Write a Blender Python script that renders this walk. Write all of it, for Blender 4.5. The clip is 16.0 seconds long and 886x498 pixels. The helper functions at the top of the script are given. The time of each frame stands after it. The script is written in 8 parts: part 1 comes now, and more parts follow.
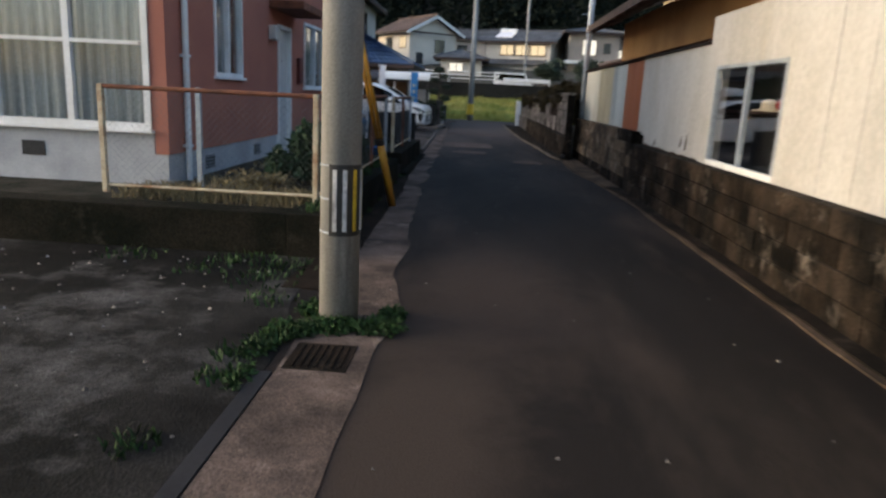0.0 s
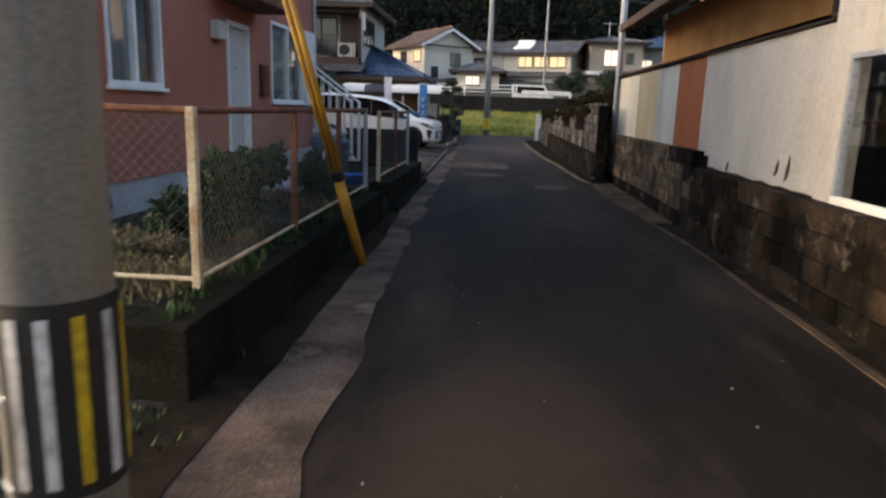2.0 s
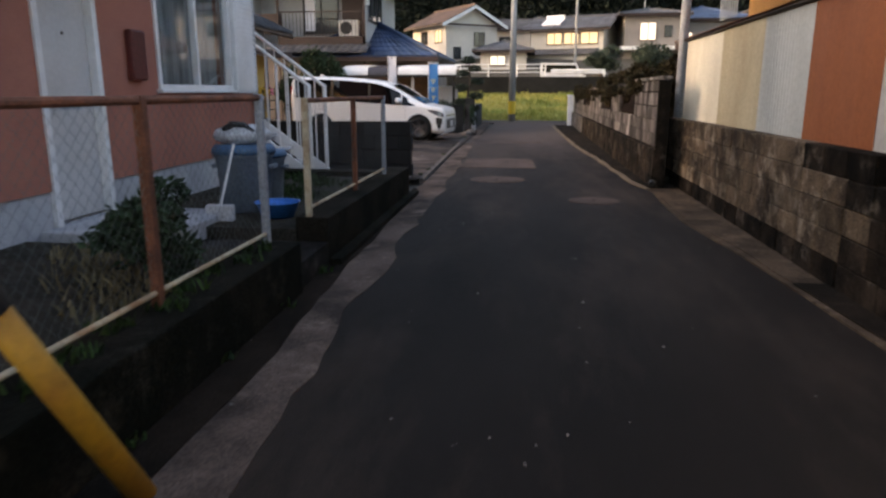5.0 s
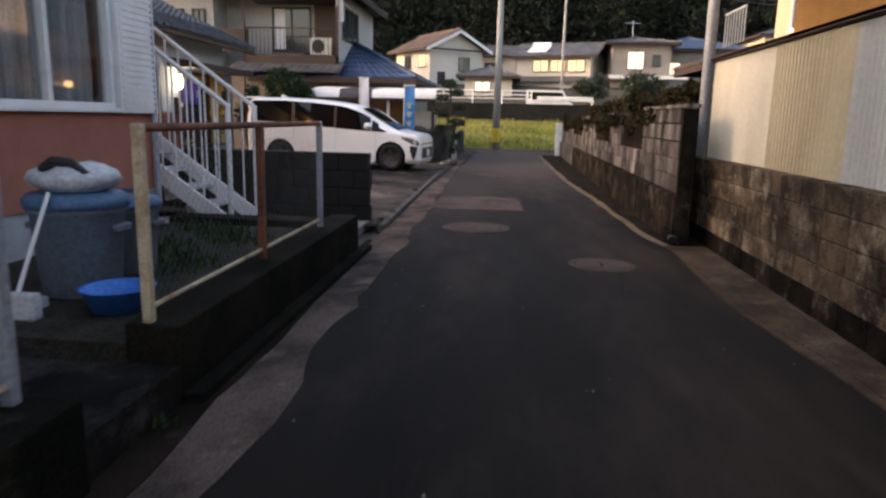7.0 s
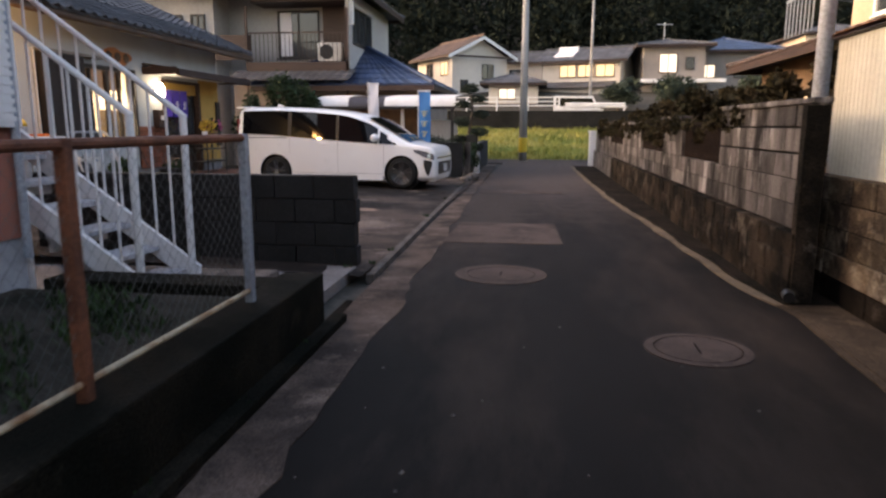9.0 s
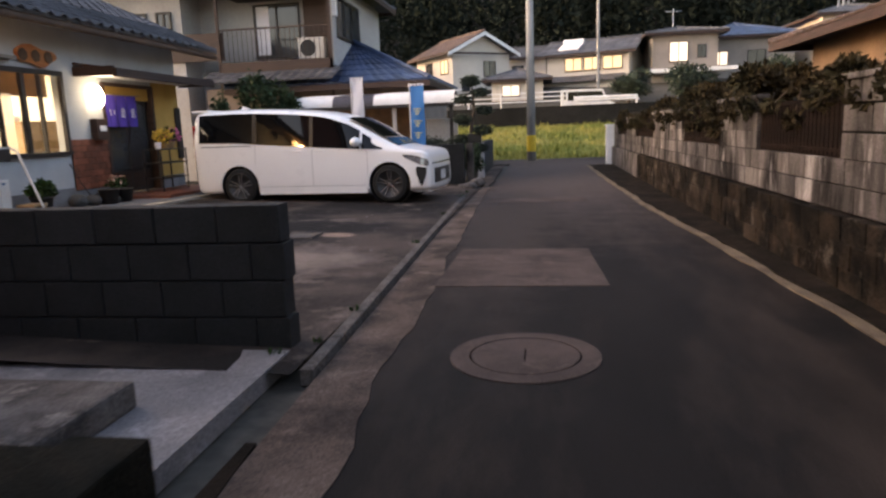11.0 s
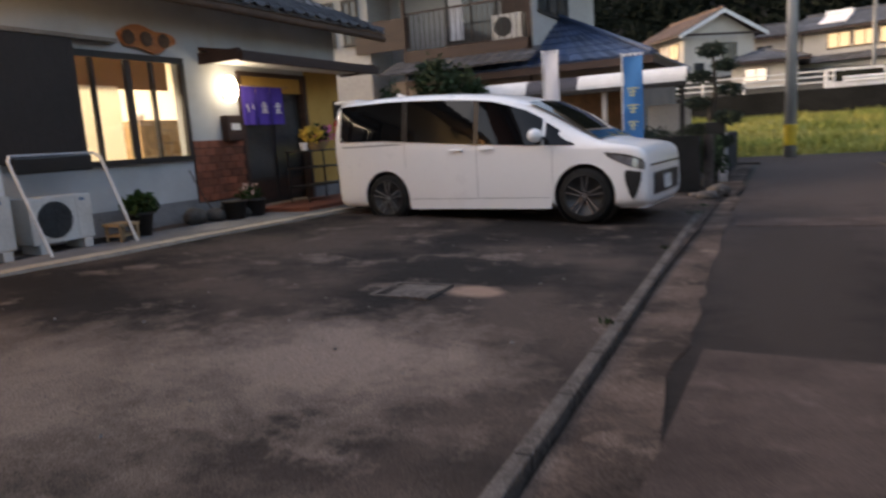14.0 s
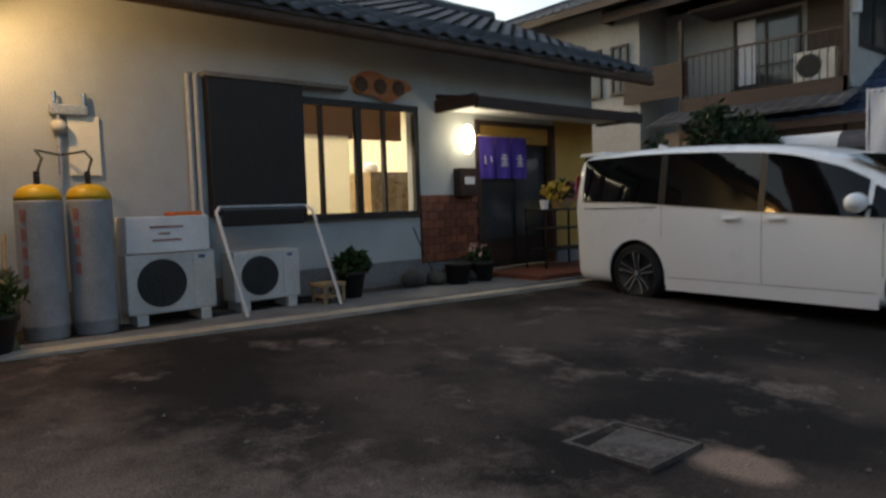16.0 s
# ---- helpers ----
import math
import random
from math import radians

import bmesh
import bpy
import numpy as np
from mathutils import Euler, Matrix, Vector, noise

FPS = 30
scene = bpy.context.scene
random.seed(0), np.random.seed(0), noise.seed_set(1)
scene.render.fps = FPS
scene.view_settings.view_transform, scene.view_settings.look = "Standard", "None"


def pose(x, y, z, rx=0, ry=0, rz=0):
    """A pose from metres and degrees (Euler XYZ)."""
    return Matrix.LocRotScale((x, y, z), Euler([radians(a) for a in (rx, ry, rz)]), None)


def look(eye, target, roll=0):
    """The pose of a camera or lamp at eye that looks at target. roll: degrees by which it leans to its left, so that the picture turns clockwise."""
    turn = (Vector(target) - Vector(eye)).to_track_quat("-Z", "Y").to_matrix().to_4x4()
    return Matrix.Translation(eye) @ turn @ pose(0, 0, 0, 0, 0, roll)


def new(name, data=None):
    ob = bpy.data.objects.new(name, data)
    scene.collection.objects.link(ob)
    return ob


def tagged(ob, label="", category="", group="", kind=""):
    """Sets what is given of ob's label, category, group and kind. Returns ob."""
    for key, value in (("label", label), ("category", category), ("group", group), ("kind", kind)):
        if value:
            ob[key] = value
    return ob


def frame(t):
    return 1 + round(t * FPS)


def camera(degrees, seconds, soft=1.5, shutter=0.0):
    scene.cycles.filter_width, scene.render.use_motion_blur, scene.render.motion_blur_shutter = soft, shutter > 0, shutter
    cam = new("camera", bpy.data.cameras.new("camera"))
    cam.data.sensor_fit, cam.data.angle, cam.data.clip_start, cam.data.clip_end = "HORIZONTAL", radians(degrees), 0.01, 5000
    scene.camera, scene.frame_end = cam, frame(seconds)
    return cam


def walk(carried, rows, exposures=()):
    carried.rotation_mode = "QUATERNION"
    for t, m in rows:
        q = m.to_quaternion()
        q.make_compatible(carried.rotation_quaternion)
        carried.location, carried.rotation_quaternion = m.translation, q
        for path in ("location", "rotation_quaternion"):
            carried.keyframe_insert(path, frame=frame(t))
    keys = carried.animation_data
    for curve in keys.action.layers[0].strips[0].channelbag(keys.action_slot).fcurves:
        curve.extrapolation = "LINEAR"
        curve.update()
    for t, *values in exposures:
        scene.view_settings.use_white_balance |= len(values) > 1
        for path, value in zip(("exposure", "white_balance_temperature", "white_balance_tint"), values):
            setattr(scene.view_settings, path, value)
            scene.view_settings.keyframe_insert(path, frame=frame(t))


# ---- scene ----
# The camera and its walk
cam = camera(66.4, 16.0, soft=2.4, shutter=0.5)
PATH = [
    (0, (0.612, -0.205, 1.441), (0.53, 1.743, 0.995), 2.9),
    (0.5, (0.673, 0.474, 1.37), (0.474, 2.405, 0.89), 2.0),
    (1, (0.652, 1.219, 1.431), (0.513, 3.14, 0.893), 1.8),
    (1.5, (0.713, 1.873, 1.426), (0.506, 3.79, 0.895), -0.2),
    (2, (0.732, 2.529, 1.413), (0.587, 4.482, 1.006), 1.9),
    (2.5, (0.729, 3.179, 1.4), (0.507, 5.115, 0.95), 0.4),
    (3, (0.769, 3.871, 1.411), (0.651, 5.818, 0.97), 1.1),
    (3.5, (0.83, 4.531, 1.404), (0.584, 6.456, 0.92), -0.5),
    (4, (0.833, 5.196, 1.402), (0.67, 7.139, 0.96), 0.7),
    (4.5, (0.889, 5.813, 1.398), (0.645, 7.746, 0.945), -0.1),
    (7, (0.849, 8.695, 1.409), (0.658, 10.649, 1.027), 1.3),
    (7.5, (0.793, 9.29, 1.412), (0.519, 11.243, 1.081), 0.6),
    (8, (0.76, 9.895, 1.387), (0.581, 11.86, 1.059), 0.5),
    (8.5, (0.765, 10.485, 1.392), (0.523, 12.439, 1.036), 1.0),
    (11, (0.538, 13.651, 1.325), (0.242, 15.597, 0.976), -2.2),
    (11.5, (0.537, 14.284, 1.204), (0.338, 16.256, 0.936), -1.1),
    (12, (0.526, 14.918, 1.256), (0.292, 16.89, 1.017), -1.6),
    (12.5, (0.491, 15.557, 1.233), (0.128, 17.512, 1.015), -1.1),
    (13, (0.43, 16.149, 1.201), (-0.058, 18.064, 0.896), -0.2),
    (13.5, (0.303, 16.695, 1.225), (-0.356, 18.554, 0.894), -1.9),
    (14, (0.018, 17.303, 1.192), (-0.884, 19.059, 0.871), -3.7),
    (14.5, (-0.042, 17.759, 1.214), (-1.15, 19.415, 1.045), -1.8),
    (15, (-0.397, 18.235, 1.226), (-1.715, 19.727, 1.029), -2.5),
    (15.5, (-0.502, 18.613, 1.29), (-1.952, 19.99, 1.241), -1.1),
    (16, (-0.648, 18.885, 1.242), (-2.163, 20.184, 1.114), -1.8),
]
walk(cam, [(t, look(eye, target, roll)) for t, eye, target, roll in PATH], exposures=[(0, 1.40, 6550, 9), (1.5, 1.58, 7000, 12), (3, 1.85, 7600, 16), (4.5, 2.08, 8100, 18), (7.5, 2.13, 8300, 22), (11, 2.12, 8250, 23), (13.5, 1.86, 8000, 21), (14.7, 1.55, 8000, 17), (15.4, 1.2, 8000, 12), (16, 1.06, 7700, 9)])

# World, sun and exposure: dusk under a pale sky, the glow on the left
world = bpy.data.worlds.new("dusk_sky")
scene.world = world
world.use_nodes = True
wn = world.node_tree.nodes
sky = wn.new("ShaderNodeTexSky")
sky.sky_type = "NISHITA"
sky.sun_disc = False
sky.sun_elevation, sky.sun_rotation = radians(16), radians(264)
sky.air_density, sky.dust_density, sky.ozone_density = 1.0, 3.0, 1.5
world.node_tree.links.new(sky.outputs["Color"], wn["Background"].inputs["Color"])
wn["Background"].inputs["Strength"].default_value = 0.15
sun = new("sun", bpy.data.lights.new("sun", "SUN"))
sun.data.energy, sun.data.angle, sun.data.color = 0.30, radians(75), (1.0, 0.975, 0.95)
sun.matrix_world = look((-55, -6, 34), (0, 12, 0))


# Helpers for meshes and things
ORIGIN = {}


def thing(name, at, label, category, group="", kind=""):
    ob = new(name)
    ob.empty_display_size = 0.2
    ob.location = at
    ORIGIN[ob] = Vector(at)
    return tagged(ob, label, category, group, kind)


def mesh_of(name, bm, smooth=False):
    bmesh.ops.recalc_face_normals(bm, faces=bm.faces)
    me = bpy.data.meshes.new(name)
    for f in bm.faces:
        f.smooth = smooth
    bm.to_mesh(me)
    bm.free()
    return me


def part(name, bm, material, parent, label="", smooth=False, local=False):
    """Links a bmesh as one mesh under a thing or a part; bm is in world metres unless local."""
    origin = ORIGIN[parent]
    if not local:
        bm.transform(Matrix.Translation(-origin))
    me = mesh_of(name, bm, smooth)
    me.materials.append(material)
    ob = new(name, me)
    ob.parent = parent
    ORIGIN[ob] = origin
    return tagged(ob, label)


def solo(name, bm, material, at, label, category, group="", kind="", smooth=False):
    """A thing that is one mesh, its origin at its base."""
    bm.transform(Matrix.Translation(-Vector(at)))
    me = mesh_of(name, bm, smooth)
    me.materials.append(material)
    ob = new(name, me)
    ob.location = at
    ORIGIN[ob] = Vector(at)
    return tagged(ob, label, category, group, kind)


def struct(name, bm, material, label, category):
    return solo(name, bm, material, (0, 0, 0), label, category, kind="structure")


def piece(name, me, at, parent, rot=0.0):
    """One of many alike pieces, sharing a mesh; at is in world metres."""
    ob = new(name, me)
    ob.parent = parent
    ob.location = Vector(at) - ORIGIN[parent]
    if rot:
        ob.rotation_euler[2] = rot
    return ob


def B():
    return bmesh.new()


def box(bm, x0, x1, y0, y1, z0, z1, bevel=0.0):
    m = Matrix.Translation(((x0 + x1) / 2, (y0 + y1) / 2, (z0 + z1) / 2)) @ Matrix.Diagonal((abs(x1 - x0), abs(y1 - y0), abs(z1 - z0), 1))
    r = bmesh.ops.create_cube(bm, size=1, matrix=m)
    if bevel:
        edges = list({e for v in r["verts"] for e in v.link_edges})
        bmesh.ops.bevel(bm, geom=edges, offset=bevel, segments=2, affect="EDGES", profile=0.6)
    return bm


def bbox(x0, x1, y0, y1, z0, z1, bevel=0.0):
    return box(B(), x0, x1, y0, y1, z0, z1, bevel)


def cyl(bm, p, q, r0, r1=None, n=12):
    p, q = Vector(p), Vector(q)
    r1 = r0 if r1 is None else r1
    m = Matrix.Translation((p + q) / 2) @ (q - p).to_track_quat("Z", "Y").to_matrix().to_4x4()
    bmesh.ops.create_cone(bm, cap_ends=True, segments=n, radius1=r0, radius2=r1, depth=(q - p).length, matrix=m)
    return bm


def pipe(bm, pts, r, n=8):
    for a, b in zip(pts, pts[1:]):
        cyl(bm, a, b, r, r, n)
    for a in pts[1:-1]:
        bmesh.ops.create_uvsphere(bm, u_segments=n, v_segments=5, radius=r, matrix=Matrix.Translation(a))
    return bm


def ball(bm, c, r, s=(1, 1, 1), n=12):
    bmesh.ops.create_uvsphere(bm, u_segments=n, v_segments=max(6, n // 2), radius=r, matrix=Matrix.Translation(c) @ Matrix.Diagonal((*s, 1)))
    return bm


def poly(bm, pts, normal_depth=None):
    """A flat polygon, or a slab of it, pushed along a vector."""
    f = bm.faces.new([bm.verts.new(p) for p in pts])
    if normal_depth is not None:
        g = bmesh.ops.extrude_face_region(bm, geom=[f])
        bmesh.ops.translate(bm, verts=[v for v in g["geom"] if isinstance(v, bmesh.types.BMVert)], vec=Vector(normal_depth))
    return bm


def lathe(bm, profile, at=(0, 0, 0), n=20, caps=True):
    """profile: (radius, height) from bottom to top."""
    rings = []
    for r, z in profile:
        rings.append([bm.verts.new((at[0] + r * math.cos(2 * math.pi * k / n), at[1] + r * math.sin(2 * math.pi * k / n), at[2] + z)) for k in range(n)])
    for a, b in zip(rings, rings[1:]):
        for k in range(n):
            bm.faces.new((a[k], a[(k + 1) % n], b[(k + 1) % n], b[k]))
    if caps:
        bm.faces.new(rings[0][::-1])
        bm.faces.new(rings[-1])
    return bm


def raw(name, verts, faces, material):
    me = bpy.data.meshes.new(name)
    me.from_pydata([tuple(map(float, v)) for v in verts], [], faces)
    me.materials.append(material)
    return me


def leaves(name, blobs, count, size, material, seed, flat=0.5):
    """Leaf blades scattered in clumps: blobs are (x, y, z, rx, ry, rz). Each blade is a bent pair of triangles."""
    rng = np.random.default_rng(seed)
    blobs = np.array(blobs, float)
    weight = blobs[:, 3] * blobs[:, 4] * blobs[:, 5]
    pick = rng.choice(len(blobs), count, p=weight / weight.sum())
    d = rng.normal(size=(count, 3))
    d /= np.linalg.norm(d, axis=1)[:, None]
    rad = rng.uniform(0.25, 1.0, count) ** flat
    c = blobs[pick, :3] + d * blobs[pick, 3:6] * rad[:, None] * rng.uniform(0.8, 1.18, (count, 1))
    a = d + rng.normal(size=(count, 3)) * 0.7
    a /= np.linalg.norm(a, axis=1)[:, None]
    s = np.cross(a, rng.normal(size=(count, 3)))
    s /= np.linalg.norm(s, axis=1)[:, None]
    u = np.cross(a, s)
    L = size * rng.uniform(0.6, 1.4, (count, 1))
    v = np.concatenate([c - a * L * 0.5, c + s * L * 0.28 + u * L * 0.08, c + a * L * 0.6 - u * L * 0.1, c - s * L * 0.28 + u * L * 0.08])
    n = count
    faces = [(i, i + n, i + 2 * n) for i in range(n)] + [(i, i + 2 * n, i + 3 * n) for i in range(n)]
    return raw(name, v, faces, material)


# Materials
def mat(name, c, c2=None, rough=0.75, metal=0.0, big=1.2, fine=40.0, grain=0.3, bump=0.2, rand=0.0, island=0.0, stretch=(1, 1, 1), spec=0.4, lo=0.38, hi=0.66, bump_size=0.01, coat=0.0, c3=None, mid=2.0, lo3=0.54, hi3=0.62):
    m = bpy.data.materials.new(name)
    m.use_nodes = True
    nt = m.node_tree
    N, L = nt.nodes, nt.links
    bs = N["Principled BSDF"]
    co = N.new("ShaderNodeTexCoord")
    mp = N.new("ShaderNodeMapping")
    mp.inputs["Scale"].default_value = stretch
    src_vec = co.outputs["Object"]
    if rand:
        oi = N.new("ShaderNodeObjectInfo")
        add = N.new("ShaderNodeVectorMath")
        L.new(co.outputs["Object"], add.inputs[0])
        L.new(oi.outputs["Location"], add.inputs[1])
        src_vec = add.outputs["Vector"]
    L.new(src_vec, mp.inputs["Vector"])
    n1, n2 = N.new("ShaderNodeTexNoise"), N.new("ShaderNodeTexNoise")
    n1.inputs["Scale"].default_value, n1.inputs["Detail"].default_value, n1.inputs["Roughness"].default_value = big, 6, 0.62
    n2.inputs["Scale"].default_value, n2.inputs["Detail"].default_value = fine, 4
    L.new(mp.outputs["Vector"], n1.inputs["Vector"])
    L.new(src_vec, n2.inputs["Vector"])
    ramp = N.new("ShaderNodeMapRange")
    ramp.inputs["From Min"].default_value, ramp.inputs["From Max"].default_value = lo, hi
    L.new(n1.outputs["Fac"], ramp.inputs["Value"])
    mix = N.new("ShaderNodeMix")
    mix.data_type = "RGBA"
    mix.inputs["A"].default_value = (*c, 1)
    mix.inputs["B"].default_value = (*(c2 or tuple(v * 0.7 for v in c)), 1)
    L.new(ramp.outputs["Result"], mix.inputs["Factor"])
    gr = N.new("ShaderNodeMapRange")
    gr.inputs["From Min"].default_value, gr.inputs["From Max"].default_value = 0.25, 0.75
    gr.inputs["To Min"].default_value, gr.inputs["To Max"].default_value = 1 - grain, 1 + grain
    L.new(n2.outputs["Fac"], gr.inputs["Value"])
    hsv = N.new("ShaderNodeHueSaturation")
    colour = mix.outputs["Result"]
    if c3:
        n3, r3, m3 = N.new("ShaderNodeTexNoise"), N.new("ShaderNodeMapRange"), N.new("ShaderNodeMix")
        n3.inputs["Scale"].default_value, n3.inputs["Detail"].default_value, n3.inputs["Roughness"].default_value = mid, 8, 0.7
        r3.inputs["From Min"].default_value, r3.inputs["From Max"].default_value = lo3, hi3
        m3.data_type = "RGBA"
        m3.inputs["B"].default_value = (*c3, 1)
        L.new(mp.outputs["Vector"], n3.inputs["Vector"])
        L.new(n3.outputs["Fac"], r3.inputs["Value"])
        L.new(r3.outputs["Result"], m3.inputs["Factor"])
        L.new(colour, m3.inputs["A"])
        colour = m3.outputs["Result"]
    L.new(colour, hsv.inputs["Color"])
    if rand or island:
        src = N.new("ShaderNodeObjectInfo" if rand else "ShaderNodeNewGeometry")
        rr = N.new("ShaderNodeMapRange")
        amount = rand or island
        rr.inputs["To Min"].default_value, rr.inputs["To Max"].default_value = 1 - amount, 1 + amount
        L.new(src.outputs["Random" if rand else "Random Per Island"], rr.inputs["Value"])
        mu = N.new("ShaderNodeMath")
        mu.operation = "MULTIPLY"
        L.new(rr.outputs["Result"], mu.inputs[0])
        L.new(gr.outputs["Result"], mu.inputs[1])
        L.new(mu.outputs["Value"], hsv.inputs["Value"])
    else:
        L.new(gr.outputs["Result"], hsv.inputs["Value"])
    L.new(hsv.outputs["Color"], bs.inputs["Base Color"])
    bs.inputs["Metallic"].default_value = metal
    bs.inputs["Specular IOR Level"].default_value = spec
    bs.inputs["Coat Weight"].default_value = coat
    rg = N.new("ShaderNodeMapRange")
    rg.inputs["To Min"].default_value, rg.inputs["To Max"].default_value = max(0.02, rough * 0.85), min(1, rough * 1.15)
    L.new(n1.outputs["Fac"], rg.inputs["Value"])
    L.new(rg.outputs["Result"], bs.inputs["Roughness"])
    if bump:
        bp = N.new("ShaderNodeBump")
        bp.inputs["Strength"].default_value, bp.inputs["Distance"].default_value = bump, bump_size
        L.new(n2.outputs["Fac"], bp.inputs["Height"])
        L.new(bp.outputs["Normal"], bs.inputs["Normal"])
    return m


def glow(name, c, strength, base=(0.8, 0.8, 0.8)):
    m = bpy.data.materials.new(name)
    m.use_nodes = True
    bs = m.node_tree.nodes["Principled BSDF"]
    bs.inputs["Base Color"].default_value = (*base, 1)
    bs.inputs["Emission Color"].default_value = (*c, 1)
    bs.inputs["Emission Strength"].default_value = strength
    return m


def glass(name, c=(1, 1, 1), rough=0.02):
    m = bpy.data.materials.new(name)
    m.use_nodes = True
    bs = m.node_tree.nodes["Principled BSDF"]
    bs.inputs["Base Color"].default_value = (*c, 1)
    bs.inputs["Roughness"].default_value = rough
    bs.inputs["Transmission Weight"].default_value = 1.0
    bs.inputs["IOR"].default_value = 1.45
    return m


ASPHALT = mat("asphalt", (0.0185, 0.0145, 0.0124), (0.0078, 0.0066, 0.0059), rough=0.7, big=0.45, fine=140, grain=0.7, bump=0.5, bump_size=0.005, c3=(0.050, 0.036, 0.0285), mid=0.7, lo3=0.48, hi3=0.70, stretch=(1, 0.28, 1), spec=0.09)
LOT = mat("old_lot_asphalt", (0.082, 0.062, 0.052), (0.021, 0.0185, 0.0175), rough=0.88, big=0.55, fine=120, grain=0.65, bump=0.8, bump_size=0.01, lo=0.40, hi=0.57, c3=(0.20, 0.155, 0.13), mid=1.5, lo3=0.56, hi3=0.69, spec=0.12)
WETSLAB = mat("damp_grey_concrete", (0.22, 0.205, 0.205), (0.10, 0.096, 0.098), rough=0.7, big=0.9, fine=80, grain=0.45, bump=0.4, c3=(0.30, 0.28, 0.28), mid=2.5, lo3=0.56, hi3=0.7)
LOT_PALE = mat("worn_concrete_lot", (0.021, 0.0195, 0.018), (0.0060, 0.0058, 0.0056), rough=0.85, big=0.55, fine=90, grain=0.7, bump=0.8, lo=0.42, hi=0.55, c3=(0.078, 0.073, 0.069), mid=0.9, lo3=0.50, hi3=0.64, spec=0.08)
GUTTER = mat("gutter_concrete", (0.128, 0.092, 0.074), (0.042, 0.032, 0.027), rough=0.9, big=1.5, fine=90, grain=0.55, bump=0.5, lo=0.38, hi=0.62, c3=(0.20, 0.148, 0.118), mid=2.2, lo3=0.55, hi3=0.70, spec=0.12)
PATCH = mat("road_patch_concrete", (0.098, 0.072, 0.062), (0.056, 0.042, 0.037), rough=0.9, big=1.6, fine=120, grain=0.5, bump=0.45, c3=(0.135, 0.10, 0.086), mid=3, lo3=0.54, hi3=0.7, spec=0.12)
SAND = mat("sandy_verge", (0.170, 0.122, 0.074), (0.085, 0.062, 0.043), rough=0.95, big=2.5, fine=80, grain=0.5, bump=0.6)
DIRT = mat("dirt_verge", (0.100, 0.069, 0.047), (0.036, 0.027, 0.020), rough=0.95, big=1.6, fine=80, grain=0.6, bump=0.6, c3=(0.16, 0.115, 0.080), mid=3, lo3=0.56, hi3=0.7, spec=0.06)
# Mossy dirt with the shade at the wall feet put into its colour
NEARDIRT = mat("shade_toned_mossy_dirt", (0.024, 0.017, 0.0125), (0.0085, 0.0075, 0.006), rough=0.95, big=1.6, fine=80, grain=0.6, bump=0.6, c3=(0.05, 0.037, 0.027), mid=2.4, lo3=0.58, hi3=0.7, spec=0.05)
KERB = mat("kerb_concrete", (0.150, 0.130, 0.117), (0.050, 0.044, 0.040), rough=0.9, big=3, fine=70, grain=0.45, bump=0.5, c3=(0.24, 0.205, 0.18), mid=3.5, lo3=0.56, hi3=0.7, spec=0.15)
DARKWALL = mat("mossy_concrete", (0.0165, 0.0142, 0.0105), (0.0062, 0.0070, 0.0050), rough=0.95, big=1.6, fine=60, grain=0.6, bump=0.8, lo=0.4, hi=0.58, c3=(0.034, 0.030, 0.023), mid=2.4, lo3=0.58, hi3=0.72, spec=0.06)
BLOCK = mat("weathered_block", (0.135, 0.098, 0.066), (0.030, 0.0225, 0.0175), rough=0.95, big=2.4, fine=60, grain=0.6, bump=0.9, rand=0.4, lo=0.38, hi=0.62, c3=(0.29, 0.24, 0.185), mid=3.4, lo3=0.52, hi3=0.72, spec=0.08)
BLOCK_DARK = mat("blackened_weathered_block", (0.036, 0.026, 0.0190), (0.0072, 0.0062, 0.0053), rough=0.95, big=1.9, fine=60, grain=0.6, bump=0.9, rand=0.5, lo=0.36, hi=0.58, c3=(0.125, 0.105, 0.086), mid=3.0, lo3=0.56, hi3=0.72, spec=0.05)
BLOCK_GREY = mat("grey_block", (0.118, 0.105, 0.099), (0.018, 0.0155, 0.0145), rough=0.95, big=2.2, fine=70, grain=0.45, bump=0.7, rand=0.42, stretch=(1, 1, 0.28), lo=0.40, hi=0.60, c3=(0.29, 0.27, 0.26), mid=4.0, lo3=0.54, hi3=0.72, spec=0.1)
BLOCK_BLACK = mat("blackened_block", (0.016, 0.016, 0.0165), (0.0085, 0.009, 0.0085), rough=0.95, big=2, fine=60, grain=0.4, bump=0.5, rand=0.12)
MORTAR = mat("mortar", (0.012, 0.010, 0.0085), (0.006, 0.0055, 0.005), rough=0.95, big=3, fine=90, bump=0.3, spec=0.05)
POLE = mat("pole_concrete", (0.300, 0.300, 0.298), (0.150, 0.150, 0.148), rough=0.85, big=2.5, fine=90, grain=0.25, bump=0.25, stretch=(1, 1, 0.12), c3=(0.40, 0.40, 0.40), mid=4, lo3=0.55, hi3=0.75)
BLACKBAND = mat("black_plastic", (0.012, 0.012, 0.013), (0.02, 0.02, 0.02), rough=0.5, bump=0.1)
STRIPE = mat("worn_white_stripe", (0.50, 0.50, 0.50), (0.16, 0.16, 0.17), rough=0.6, big=9, bump=0.1, stretch=(1, 1, 0.3), lo=0.45, hi=0.72)
STRIPE_Y = mat("worn_yellow_stripe", (0.52, 0.36, 0.015), (0.33, 0.22, 0.02), rough=0.6, big=9, bump=0.1)
YELLOW = mat("guy_guard_yellow", (0.43, 0.22, 0.02), (0.29, 0.135, 0.018), rough=0.55, big=4, fine=30, grain=0.15, bump=0.05)
